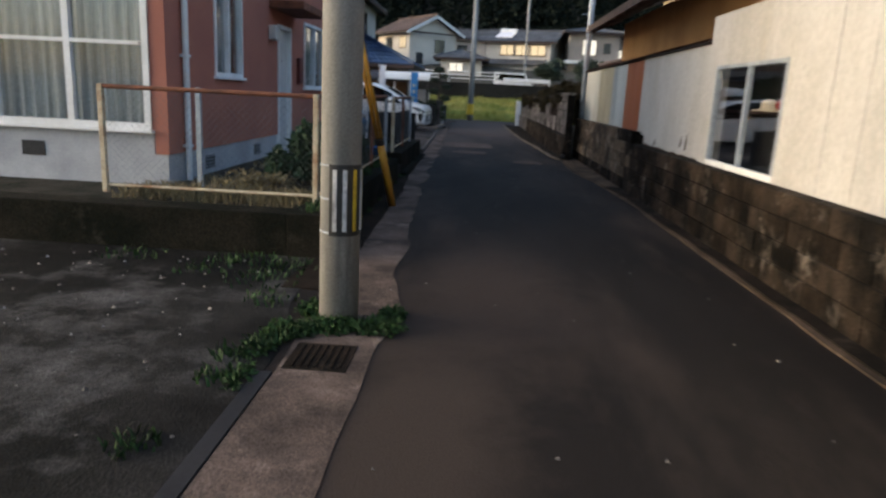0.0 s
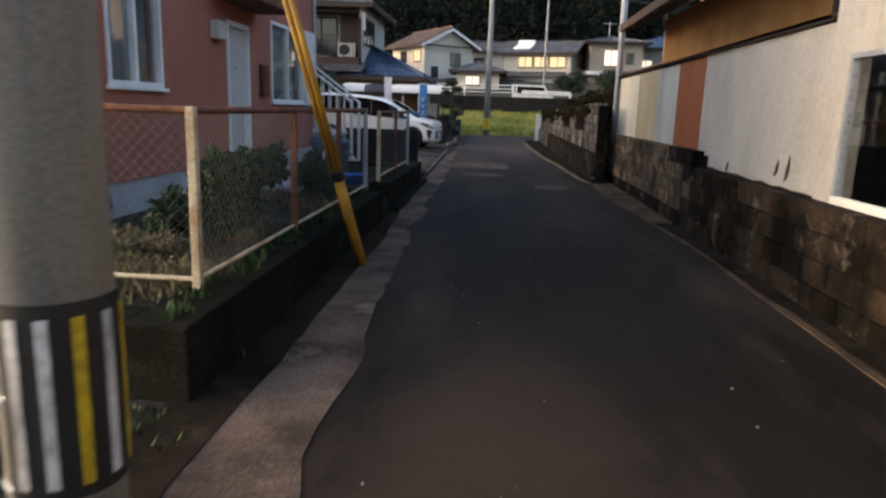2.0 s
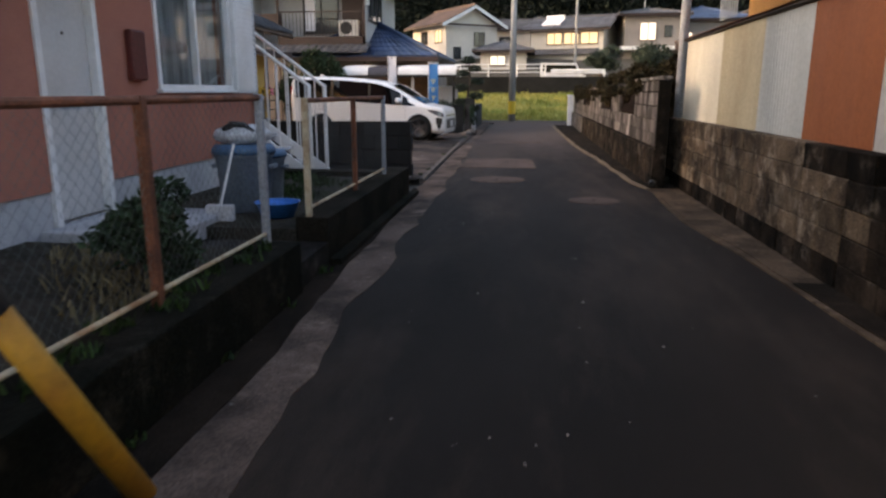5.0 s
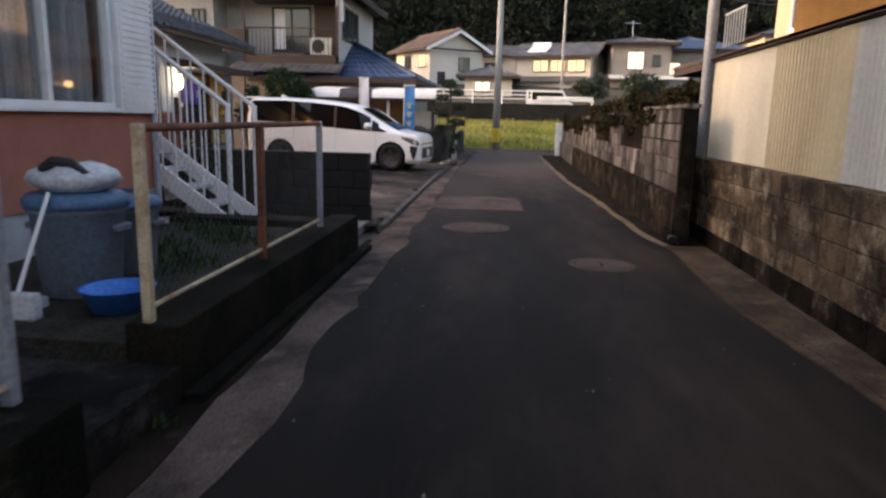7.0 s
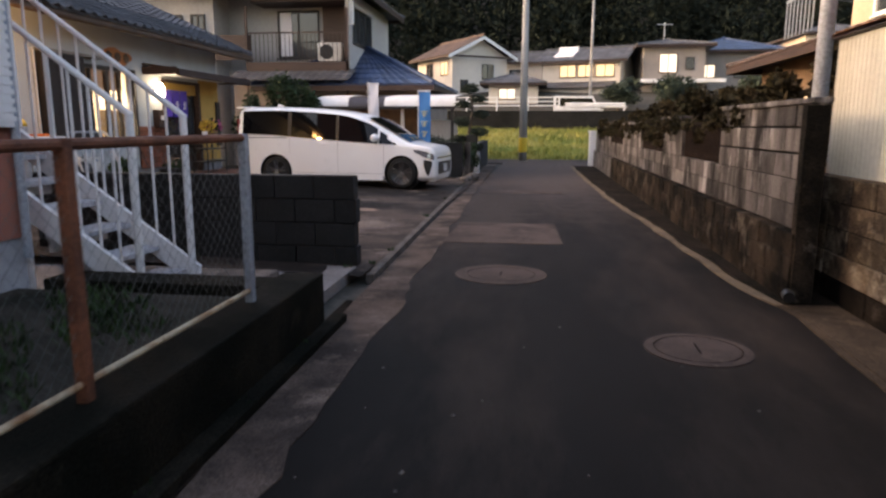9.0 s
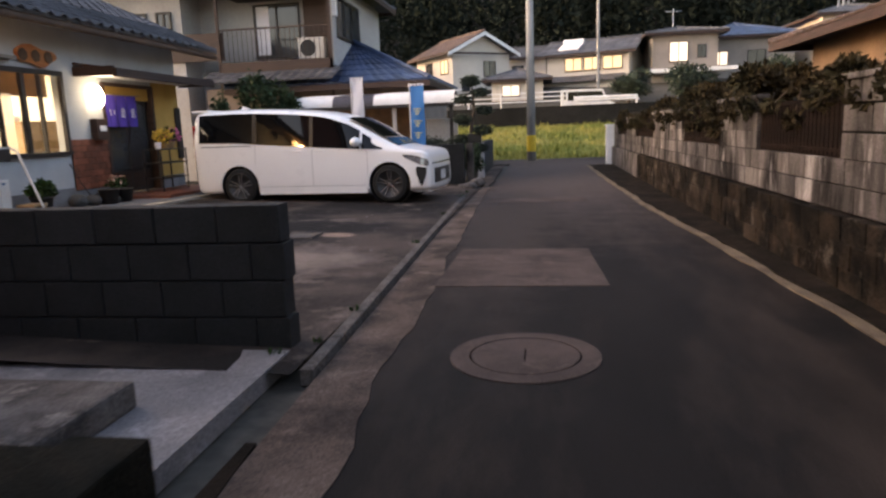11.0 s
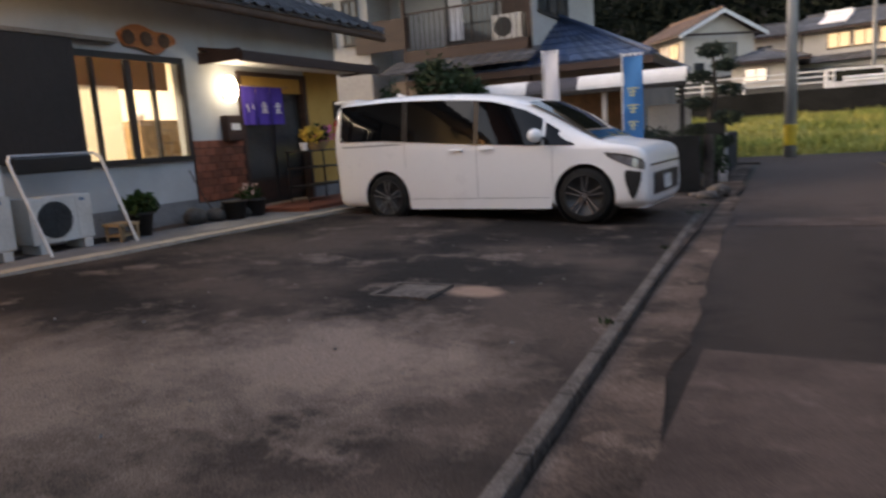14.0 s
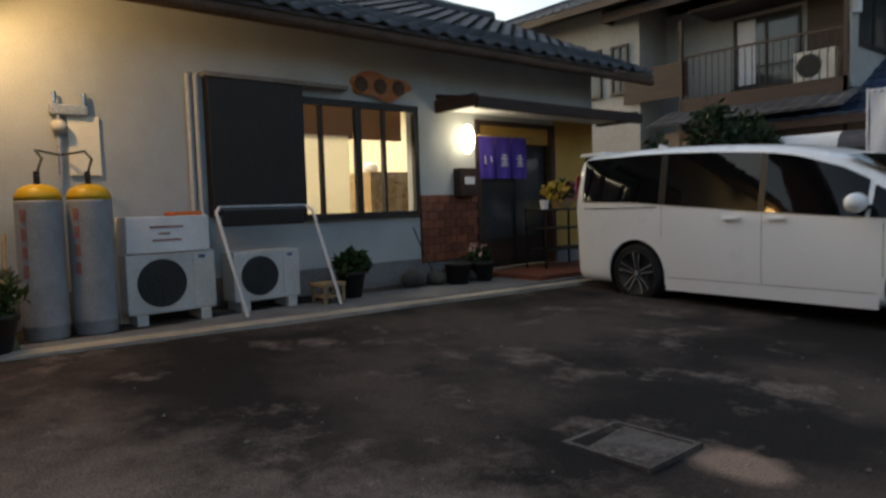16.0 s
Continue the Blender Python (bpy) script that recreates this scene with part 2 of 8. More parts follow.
PINK = mat("salmon_render", (0.36, 0.135, 0.095), (0.30, 0.112, 0.082), rough=0.9, big=1.2, fine=90, grain=0.12, bump=0.3)
FOUND = mat("pale_foundation", (0.40, 0.41, 0.43), (0.29, 0.30, 0.32), rough=0.9, big=1.8, fine=60, grain=0.12, bump=0.2)
WHITE = mat("white_paint", (0.74, 0.74, 0.74), (0.60, 0.60, 0.59), rough=0.55, big=2, fine=30, grain=0.06, bump=0.05)
OFFWHITE = mat("aged_white_metal", (0.49, 0.48, 0.46), (0.37, 0.355, 0.325), rough=0.6, big=1.2, fine=20, grain=0.12, bump=0.08, stretch=(1, 1, 0.35), c3=(0.42, 0.385, 0.33), mid=2.6, lo3=0.56, hi3=0.72)
DOORWHITE = mat("door_white", (0.50, 0.49, 0.48), (0.44, 0.43, 0.42), rough=0.5, big=2, fine=25, grain=0.06, bump=0.05)
RUST = mat("rusty_rail", (0.200, 0.070, 0.035), (0.075, 0.030, 0.018), rough=0.8, big=5, fine=60, grain=0.35, bump=0.3)
CREAMPOST = mat("cream_painted_post", (0.50, 0.42, 0.29), (0.28, 0.15, 0.075), rough=0.7, big=4, fine=50, grain=0.25, bump=0.2, lo=0.46, hi=0.66)
GALV = mat("galvanised_wire", (0.135, 0.155, 0.155), (0.08, 0.09, 0.09), rough=0.55, metal=0.4, big=4, bump=0)
GALVPOLE = mat("galvanised_pole", (0.34, 0.38, 0.42), (0.26, 0.29, 0.33), rough=0.5, metal=0.3, big=2, bump=0.05)
EARTH = mat("garden_earth", (0.052, 0.046, 0.038), (0.020, 0.022, 0.017), rough=1.0, big=3, fine=50, grain=0.6, bump=0.8, bump_size=0.02, spec=0.05)
DRYGRASS = mat("dry_grass", (0.19, 0.145, 0.075), (0.10, 0.085, 0.045), rough=0.9, big=2, bump=0, island=0.4)
LEAF = mat("shrub_leaf", (0.030, 0.056, 0.027), (0.014, 0.030, 0.015), rough=0.6, big=2, bump=0, island=0.45, spec=0.15)
WEED = mat("weed_leaf", (0.028, 0.060, 0.017), (0.013, 0.031, 0.010), rough=0.65, big=3, bump=0, island=0.45, spec=0.15)
REDLEAF = mat("russet_leaf", (0.036, 0.026, 0.0135), (0.015, 0.0165, 0.0085), rough=0.75, big=0.8, bump=0, island=0.5, spec=0.08)
PINE = mat("pine_needles", (0.020, 0.036, 0.020), (0.012, 0.022, 0.014), rough=0.7, big=3, bump=0, island=0.4)
FOREST = mat("forest_leaf", (0.018, 0.0235, 0.0190), (0.0095, 0.0130, 0.0105), rough=0.95, big=0.05, fine=1, grain=0.15, bump=0, island=0.10, spec=0.0)
GRASS = mat("field_grass", (0.25, 0.235, 0.075), (0.11, 0.15, 0.040), rough=0.9, big=0.35, fine=6, bump=0, island=0.25, spec=0.05)
FIELD = mat("field_ground", (0.21, 0.20, 0.065), (0.095, 0.13, 0.035), rough=0.95, big=0.35, fine=8, grain=0.4, bump=0.4, spec=0.05)
GROUND = mat("bare_ground", (0.06, 0.055, 0.045), (0.035, 0.034, 0.028), rough=1.0, big=0.3, fine=10, grain=0.4, bump=0.4)
BARK = mat("bark", (0.07, 0.055, 0.042), (0.04, 0.033, 0.028), rough=0.95, big=5, fine=40, bump=0.5, stretch=(1, 1, 0.3))
VANWHITE = mat("pearl_white_car_paint", (0.88, 0.87, 0.86), (0.86, 0.85, 0.84), rough=0.28, big=1, fine=20, grain=0.01, bump=0, coat=0.6)
DARKGLASS = mat("tinted_car_glass", (0.004, 0.0045, 0.005), (0.005, 0.005, 0.006), rough=0.03, big=1, grain=0.02, bump=0, spec=0.32)
TYRE = mat("tyre_rubber", (0.010, 0.010, 0.010), (0.015, 0.0145, 0.014), rough=0.85, bump=0.2)
ALLOY = mat("machined_alloy", (0.62, 0.62, 0.63), (0.45, 0.45, 0.46), rough=0.25, metal=0.9, bump=0)
BLACKTRIM = mat("black_trim", (0.012, 0.012, 0.013), (0.018, 0.018, 0.018), rough=0.35, bump=0)
GAPGREY = mat("panel_gap_grey", (0.22, 0.22, 0.22), (0.18, 0.18, 0.18), rough=0.6, bump=0)
CHROME = mat("chrome", (0.75, 0.75, 0.77), (0.7, 0.7, 0.72), rough=0.12, metal=1.0, bump=0)
LENS = mat("headlight_lens", (0.30, 0.32, 0.35), (0.16, 0.17, 0.19), rough=0.08, big=12, metal=0.6, bump=0)
REDLENS = mat("tail_lamp_red", (0.25, 0.012, 0.012), (0.18, 0.01, 0.01), rough=0.15, bump=0)
SHOPWALL = mat("pale_grey_render", (0.39, 0.415, 0.425), (0.31, 0.335, 0.345), rough=0.9, big=0.8, fine=80, grain=0.1, bump=0.3, c3=(0.34, 0.35, 0.34), mid=1.6, lo3=0.54, hi3=0.72)
SHOPBASE = mat("grey_plinth", (0.17, 0.175, 0.18), (0.10, 0.10, 0.105), rough=0.9, big=2, fine=60, grain=0.25, bump=0.3)
SOFFIT = mat("soffit_board", (0.20, 0.19, 0.175), (0.145, 0.138, 0.125), rough=0.8, big=1.5, fine=30, bump=0.1)
TILE = mat("grey_roof_tile", (0.060, 0.064, 0.073), (0.034, 0.036, 0.042), rough=0.5, big=2, fine=30, grain=0.25, bump=0.2, rand=0.3, spec=0.4)
TILE_FAR = mat("dark_roof_tile", (0.075, 0.078, 0.088), (0.045, 0.047, 0.054), rough=0.6, big=1, fine=12, grain=0.25, bump=0.2, island=0.25)
TILE_BLUE = mat("blue_glazed_tile", (0.030, 0.055, 0.115), (0.020, 0.038, 0.080), rough=0.35, big=2, fine=20, grain=0.25, bump=0.1, island=0.3)
TILE_BROWN = mat("brown_roof_tile", (0.075, 0.045, 0.035), (0.045, 0.029, 0.025), rough=0.7, big=1, fine=12, grain=0.2, bump=0.2, island=0.25)
DARKWOOD = mat("dark_stained_wood", (0.040, 0.020, 0.015), (0.022, 0.012, 0.010), rough=0.6, big=4, fine=30, grain=0.3, bump=0.2, stretch=(0.3, 0.3, 3))
SIGNWOOD = mat("varnished_sign_wood", (0.40, 0.14, 0.040), (0.24, 0.075, 0.022), rough=0.4, big=5, fine=40, grain=0.25, bump=0.2, stretch=(1, 0.25, 3))
SHUTTER = mat("dark_brown_shutter", (0.016, 0.013, 0.013), (0.011, 0.010, 0.010), rough=0.55, big=2, fine=30, bump=0.05)
BLACKFRAME = mat("dark_bronze_frame", (0.016, 0.014, 0.014), (0.011, 0.011, 0.011), rough=0.45, bump=0)
CREAMWALL = mat("interior_cream", (0.76, 0.72, 0.60), (0.70, 0.66, 0.54), rough=0.85, big=1.5, fine=30, grain=0.05, bump=0.05)
YELLOWWALL = mat("ochre_render", (0.44, 0.27, 0.075), (0.37, 0.22, 0.06), rough=0.9, big=1.5, fine=60, grain=0.15, bump=0.2)
BRICKRED = mat("red_brown_tile", (0.195, 0.062, 0.034), (0.120, 0.040, 0.024), rough=0.55, big=4, fine=40, grain=0.25, bump=0.2, rand=0.35)
NOREN = mat("purple_cloth", (0.060, 0.035, 0.30), (0.045, 0.025, 0.24), rough=0.9, big=3, fine=150, grain=0.15, bump=0.2)
CLOTHWHITE = mat("white_cloth", (0.72, 0.71, 0.74), (0.64, 0.63, 0.66), rough=0.9, big=3, fine=120, grain=0.05, bump=0.1)
BLUECLOTH = mat("blue_banner_cloth", (0.045, 0.22, 0.50), (0.04, 0.18, 0.42), rough=0.9, big=3, fine=120, grain=0.1, bump=0.1)
GASGREY = mat("cylinder_grey", (0.27, 0.28, 0.29), (0.20, 0.20, 0.21), rough=0.55, big=3, fine=40, grain=0.12, bump=0.05)
GASYELLOW = mat("cylinder_yellow", (0.55, 0.33, 0.012), (0.44, 0.25, 0.012), rough=0.45, big=4, grain=0.08, bump=0.05)
REDMARK = mat("red_lettering", (0.36, 0.03, 0.02), (0.26, 0.03, 0.02), rough=0.6, bump=0)
PALERED = mat("faded_red_lettering", (0.30, 0.12, 0.10), (0.22, 0.12, 0.11), rough=0.7, bump=0)
ACWHITE = mat("ac_casing", (0.56, 0.55, 0.52), (0.44, 0.43, 0.40), rough=0.6, big=2, fine=30, grain=0.08, bump=0.05)
GRILLE = mat("fan_grille", (0.035, 0.040, 0.042), (0.022, 0.025, 0.027), rough=0.6, bump=0)
ORANGEBOX = mat("orange_plastic", (0.55, 0.13, 0.03), (0.42, 0.10, 0.025), rough=0.6, bump=0.05)
POTBLACK = mat("dark_pot", (0.028, 0.024, 0.022), (0.018, 0.016, 0.015), rough=0.6, bump=0.1)
STONE = mat("garden_stone", (0.075, 0.072, 0.068), (0.040, 0.038, 0.036), rough=0.9, big=6, fine=40, bump=0.5)
TIMBER = mat("raw_timber", (0.34, 0.23, 0.125), (0.22, 0.145, 0.08), rough=0.8, big=4, fine=30, bump=0.2, stretch=(0.3, 3, 3))
BINBLUE = mat("bin_blue_lid", (0.05, 0.13, 0.23), (0.04, 0.10, 0.18), rough=0.55, big=3, bump=0.05)
BINGREY = mat("bin_blue_grey", (0.125, 0.165, 0.205), (0.085, 0.115, 0.145), rough=0.6, big=2, bump=0.05)
TUBBLUE = mat("bright_blue_tub", (0.012, 0.17, 0.55), (0.010, 0.14, 0.45), rough=0.45, big=3, bump=0.02)
BAGWHITE = mat("white_plastic_bag", (0.55, 0.57, 0.59), (0.42, 0.44, 0.46), rough=0.45, big=8, bump=0.2)
CURTAIN = mat("net_curtain", (0.30, 0.34, 0.35), (0.19, 0.22, 0.23), rough=0.95, big=6, fine=60, bump=0.1, stretch=(3, 3, 0.1))
# Near-black colour stands for the darkness inside unlit rooms and vents
ROOMDARK = mat("recess_shade", (0.03, 0.03, 0.032), (0.02, 0.02, 0.022), rough=0.95, bump=0)
PANEWHITE = mat("corrugated_white", (0.70, 0.665, 0.56), (0.55, 0.51, 0.41), rough=0.55, big=1.3, fine=25, grain=0.08, bump=0.05, stretch=(1, 1, 0.3))
PANECREAM = mat("corrugated_cream", (0.52, 0.46, 0.32), (0.38, 0.32, 0.215), rough=0.6, big=1.3, fine=25, grain=0.1, bump=0.05, stretch=(1, 1, 0.3))
PANEGREY = mat("corrugated_grey", (0.50, 0.52, 0.50), (0.40, 0.42, 0.41), rough=0.6, big=1.3, fine=25, grain=0.1, bump=0.05, stretch=(1, 1, 0.3))
PANERUST = mat("rust_brown_sheet", (0.30, 0.085, 0.025), (0.225, 0.065, 0.022), rough=0.7, big=1.6, fine=30, grain=0.15, bump=0.1, stretch=(1, 1, 0.4))
OCHRE = mat("ochre_wall", (0.27, 0.155, 0.055), (0.20, 0.11, 0.04), rough=0.9, big=1.2, fine=50, grain=0.2, bump=0.2)
BROWNWOOD = mat("brown_eave_wood", (0.085, 0.048, 0.030), (0.05, 0.030, 0.020), rough=0.8, big=3, fine=30, bump=0.2)
FAR_WALL = mat("beige_house_wall", (0.56, 0.50, 0.44), (0.48, 0.43, 0.38), rough=0.9, big=0.5, fine=10, grain=0.08, bump=0.1)
FAR_WALL2 = mat("light_house_wall", (0.60, 0.55, 0.49), (0.50, 0.46, 0.41), rough=0.9, big=0.5, fine=10, grain=0.08, bump=0.1)
GREYRENDER = mat("grey_house_render", (0.38, 0.37, 0.355), (0.31, 0.30, 0.29), rough=0.9, big=0.5, fine=10, grain=0.1, bump=0.1)
FAR_WALL3 = mat("grey_brown_house_wall", (0.26, 0.23, 0.21), (0.20, 0.18, 0.165), rough=0.9, big=0.5, fine=10, grain=0.08, bump=0.1)
PANE = mat("window_pane", (0.03, 0.035, 0.04), (0.05, 0.055, 0.06), rough=0.08, big=0.6, bump=0, spec=0.7)
MESHPANEL = mat("rust_dark_panel", (0.017, 0.010, 0.0076), (0.008, 0.0056, 0.0046), rough=0.85, big=3, fine=50, grain=0.3, bump=0.3, spec=0.05)
RETAIN = mat("dark_retaining_wall", (0.022, 0.0215, 0.021), (0.013, 0.013, 0.0125), rough=0.95, big=1, fine=10, bump=0.3, spec=0.05)
CLEAR = glass("clear_glass")
def tone_patch(m, centre, radii, colour, wobble=0.5, soft=0.5):
    """A worn patch, or painted sheen, with a ragged outline in a flat surface's own coordinates."""
    N, L = m.node_tree.nodes, m.node_tree.links
    tone = N["Hue/Saturation/Value"] if "Hue/Saturation/Value" in N else N["Hue Saturation Value"]
    old = tone.inputs["Color"].links[0].from_socket
    co, off, sc, ln = N.new("ShaderNodeTexCoord"), N.new("ShaderNodeVectorMath"), N.new("ShaderNodeVectorMath"), N.new("ShaderNodeVectorMath")
    off.operation, sc.operation, ln.operation = "SUBTRACT", "MULTIPLY", "LENGTH"
    off.inputs[1].default_value = (*centre, 0)
    sc.inputs[1].default_value = (1 / radii[0], 1 / radii[1], 0)
    L.new(co.outputs["Object"], off.inputs[0])
    L.new(off.outputs["Vector"], sc.inputs[0])
    L.new(sc.outputs["Vector"], ln.inputs[0])
    nz, ad, rg = N.new("ShaderNodeTexNoise"), N.new("ShaderNodeMath"), N.new("ShaderNodeMapRange")
    nz.inputs["Scale"].default_value, nz.inputs["Detail"].default_value, nz.inputs["Roughness"].default_value = 2.6, 8, 0.72
    L.new(co.outputs["Object"], nz.inputs["Vector"])
    ad.operation = "MULTIPLY_ADD"
    ad.inputs[1].default_value = wobble * 4
    L.new(nz.outputs["Fac"], ad.inputs[0])
    L.new(ln.outputs["Value"], ad.inputs[2])
    rg.inputs["From Min"].default_value, rg.inputs["From Max"].default_value = 1 + wobble * 2 + soft, 1 + wobble * 2 - soft
    L.new(ad.outputs["Value"], rg.inputs["Value"])
    mx = N.new("ShaderNodeMix")
    mx.data_type = "RGBA"
    mx.inputs["B"].default_value = (*colour, 1)
    L.new(rg.outputs["Result"], mx.inputs["Factor"])
    L.new(old, mx.inputs["A"])
    L.new(mx.outputs["Result"], tone.inputs["Color"])


def screen_cloth(name, c):
    m = bpy.data.materials.new(name)
    m.use_nodes = True
    N, L = m.node_tree.nodes, m.node_tree.links
    tr, add = N.new("ShaderNodeBsdfTranslucent"), N.new("ShaderNodeMixShader")
    tr.inputs["Color"].default_value = (*c, 1)
    N["Principled BSDF"].inputs["Base Color"].default_value = (*c, 1)
    L.new(N["Principled BSDF"].outputs["BSDF"], add.inputs[1])
    L.new(tr.outputs["BSDF"], add.inputs[2])
    add.inputs["Fac"].default_value = 0.6
    L.new(add.outputs["Shader"], N["Material Output"].inputs["Surface"])
    return m


tone_patch(LOT, (-2.15, 20.1), (0.75, 0.65), (0.23, 0.178, 0.148), 0.7, 0.6)
tone_patch(LOT, (-3.4, 19.0), (1.2, 0.8), (0.20, 0.155, 0.125), 0.8, 0.7)
tone_patch(LOT, (-2.02, 21.72), (0.20, 0.15), (0.30, 0.205, 0.155), 0.4, 0.35)
# Next two: distant lane painted paler, for the asphalt's sheen at grazing view
tone_patch(ASPHALT, (0.7, 32.5), (2.8, 8.5), (0.076, 0.058, 0.051), 0.4, 0.45)
tone_patch(ASPHALT, (0.1, 23.0), (0.5, 4.0), (0.044, 0.034, 0.029), 0.4, 0.45)
# Pale brown worn streaks on the near lane
tone_patch(ASPHALT, (0.75, 4.6), (0.55, 1.5), (0.038, 0.028, 0.023), 0.5, 0.5)
tone_patch(ASPHALT, (0.35, 2.2), (0.45, 1.3), (0.046, 0.034, 0.027), 0.5, 0.5)
PALEPOLE = mat("pale_steel_pole", (0.50, 0.53, 0.57), (0.42, 0.45, 0.49), rough=0.6, big=2, bump=0.05)
SCREEN = screen_cloth("paper_window_screen", (0.86, 0.83, 0.74))
BLIND = screen_cloth("brown_blind_cloth", (0.22, 0.155, 0.105))
LAMPWHITE = glow("lamp_white", (1.0, 0.93, 0.72), 5.0)
LAMPWARM = glow("lamp_warm", (1.0, 0.62, 0.22), 14.0)
WINLIT = glow("lit_window", (1.0, 0.74, 0.42), 0.30, (0.35, 0.3, 0.22))
WINWHITE = glow("lit_window_white", (1.0, 0.90, 0.74), 0.36, (0.4, 0.38, 0.34))


# ---- The ground, the lane and its edges ----
def ground_height(x, y):
    def ramp(a, b, v):
        s = min(1.0, max(0.0, (v - a) / (b - a)))
        return s * s * (3 - 2 * s)
    z = -0.06
    z += 1.25 * ramp(40.5, 55.5, y) + 0.42 * ramp(56.2, 56.8, y) + 2.98 * ramp(61, 74, y)
    side = ramp(-75, -20, x)
    z += side * (0.62 * max(0.0, y - 86) ** 0.97 if y < 260 else 105 - 0.02 * (y - 260))
    return z


def build_ground():
    xs = [-900, -400, -200, -120, -80] + list(range(-60, 62, 5)) + [80, 120, 200, 400, 900]
    ys = [-600, -200, -60, -20, 0, 20, 36, 40.5, 43, 46, 49, 52, 55.5, 56.2, 56.8, 61, 65, 69, 74, 80, 86, 92, 100, 110, 125, 140, 160, 185, 215, 260, 400, 900]
    verts = [(x, y, ground_height(x, y)) for y in ys for x in xs]
    w = len(xs)
    faces = [(j * w + i, j * w + i + 1, j * w + w + i + 1, j * w + w + i) for j in range(len(ys) - 1) for i in range(w - 1)]
    tagged(new("ground", raw("ground", verts, faces, GROUND)), "bare dark ground around the lane and up the hill", "ground", kind="structure")


build_ground()


def strip(bm, left, right, z, thick=0.08):
    """A flat strip between two lists of (x, y), with thickness."""
    top = [[bm.verts.new((x, y, z)) for x, y in side] for side in (left, right)]
    low = [[bm.verts.new((x, y, z - thick)) for x, y in side] for side in (left, right)]
    n = len(left)
    for i in range(n - 1):
        bm.faces.new((top[0][i], top[1][i], top[1][i + 1], top[0][i + 1]))
        bm.faces.new((top[1][i], low[1][i], low[1][i + 1], top[1][i + 1]))
        bm.faces.new((top[0][i], top[0][i + 1], low[0][i + 1], low[0][i]))
    bm.faces.new((top[0][0], low[0][0], low[1][0], top[1][0]))
    bm.faces.new((top[0][-1], top[1][-1], low[1][-1], low[0][-1]))
    return bm


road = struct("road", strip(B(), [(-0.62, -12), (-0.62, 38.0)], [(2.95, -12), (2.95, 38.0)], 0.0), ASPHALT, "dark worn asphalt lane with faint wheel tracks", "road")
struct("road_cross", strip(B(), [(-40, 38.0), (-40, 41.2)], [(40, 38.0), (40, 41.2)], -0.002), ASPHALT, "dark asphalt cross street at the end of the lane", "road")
EDGE = ((-12, 0.12), (2.0, 0.10), (3.2, 0.09), (4.0, 0.20), (4.8, 0.06), (5.6, 0.0), (7.0, -0.06), (9.2, -0.17), (12, -0.26), (16.4, -0.33), (18.4, -0.37), (21.5, -0.46), (26, -0.60), (37, -0.80))
WALLSIDE = ((-12, -0.36), (3.2, -0.36), (4.0, -0.42), (5.3, -0.45), (9.9, -0.49), (11.7, -0.57), (14.3, -0.65), (16.2, -0.70), (18.5, -0.735), (25.5, -0.90), (37, -1.2))


def along(pts, y):
    for (a, p), (b, q) in zip(pts, pts[1:]):
        if y <= b:
            return p + (q - p) * (y - a) / (b - a)
    return pts[-1][1]


rag = lambda y, s, amp: amp * noise.noise((y * 0.9, s, 0)) + 0.5 * amp * noise.noise((y * 3.3, s + 4, 0))
GY = [-12 + 0.25 * i for i in range(197)]
struct("gutter_strip", strip(B(), [(along(WALLSIDE, y), y) for y in GY], [(along(EDGE, y) + rag(y, 9, 0.09 if y > 3.4 else 0.04), y) for y in GY], 0.006, 0.02), GUTTER, "pinkish worn concrete gutter strip along the lane", "gutter")


DY = [y for y in GY if 4.4 < y < 16.3]
struct("wall_foot_dirt", strip(B(), [(-0.76, y) for y in DY], [(along(WALLSIDE, y) + 0.03 + rag(y, 51, 0.05), y) for y in DY], 0.012, 0.02), NEARDIRT, "mossy dirt with shade in its dark colour between the low wall and the gutter", "verge")


def verge_x(y):
    pts = ((-12, 2.92), (10.1, 2.90), (12.2, 2.78), (14.0, 2.60), (16.4, 2.66), (17.7, 2.47), (20.4, 2.36), (25.1, 2.08), (33, 1.92), (36, 1.9))
    for (a, p), (b, q) in zip(pts, pts[1:]):
        if y <= b:
            return p + (q - p) * (y - a) / (b - a)
    return pts[-1][1]


VY = [-8 + 0.3 * i for i in range(147)]
near, far = [y for y in VY if y < 16.9], [y for y in VY if y > 16.5]
bm = strip(B(), [(verge_x(y) + rag(y, 21, 0.05), y) for y in near], [(3.12, y) for y in near], 0.012, 0.02)
struct("verge_near", bm, DIRT, "pale brown edge of the dirt strip along the foot of the block wall", "verge")
dirt = [y for y in near if y > 11.2]
bm = strip(B(), [(verge_x(y) + 0.06 + rag(y, 37, 0.07), y) for y in dirt], [(3.13, y) for y in dirt], 0.020, 0.02)
struct("verge_dirt", bm, DIRT, "brown trodden dirt before the wall's corner", "verge")
# Near stretch: same dirt strip, colour darkened to stand for shade
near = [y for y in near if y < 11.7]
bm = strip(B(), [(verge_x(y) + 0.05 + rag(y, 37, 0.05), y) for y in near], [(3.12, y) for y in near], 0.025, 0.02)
struct("verge_near_dirt", bm, NEARDIRT, "brown dirt along the foot of the block wall, shade put into its colour", "verge")
bm = strip(B(), [(verge_x(y) + rag(y, 21, 0.05), y) for y in far], [(3.12, y) for y in far], 0.012, 0.02)
struct("verge", bm, SAND, "sandy line along the foot of the garden wall", "verge")
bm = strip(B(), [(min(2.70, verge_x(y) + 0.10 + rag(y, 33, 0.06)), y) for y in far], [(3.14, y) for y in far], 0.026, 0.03)
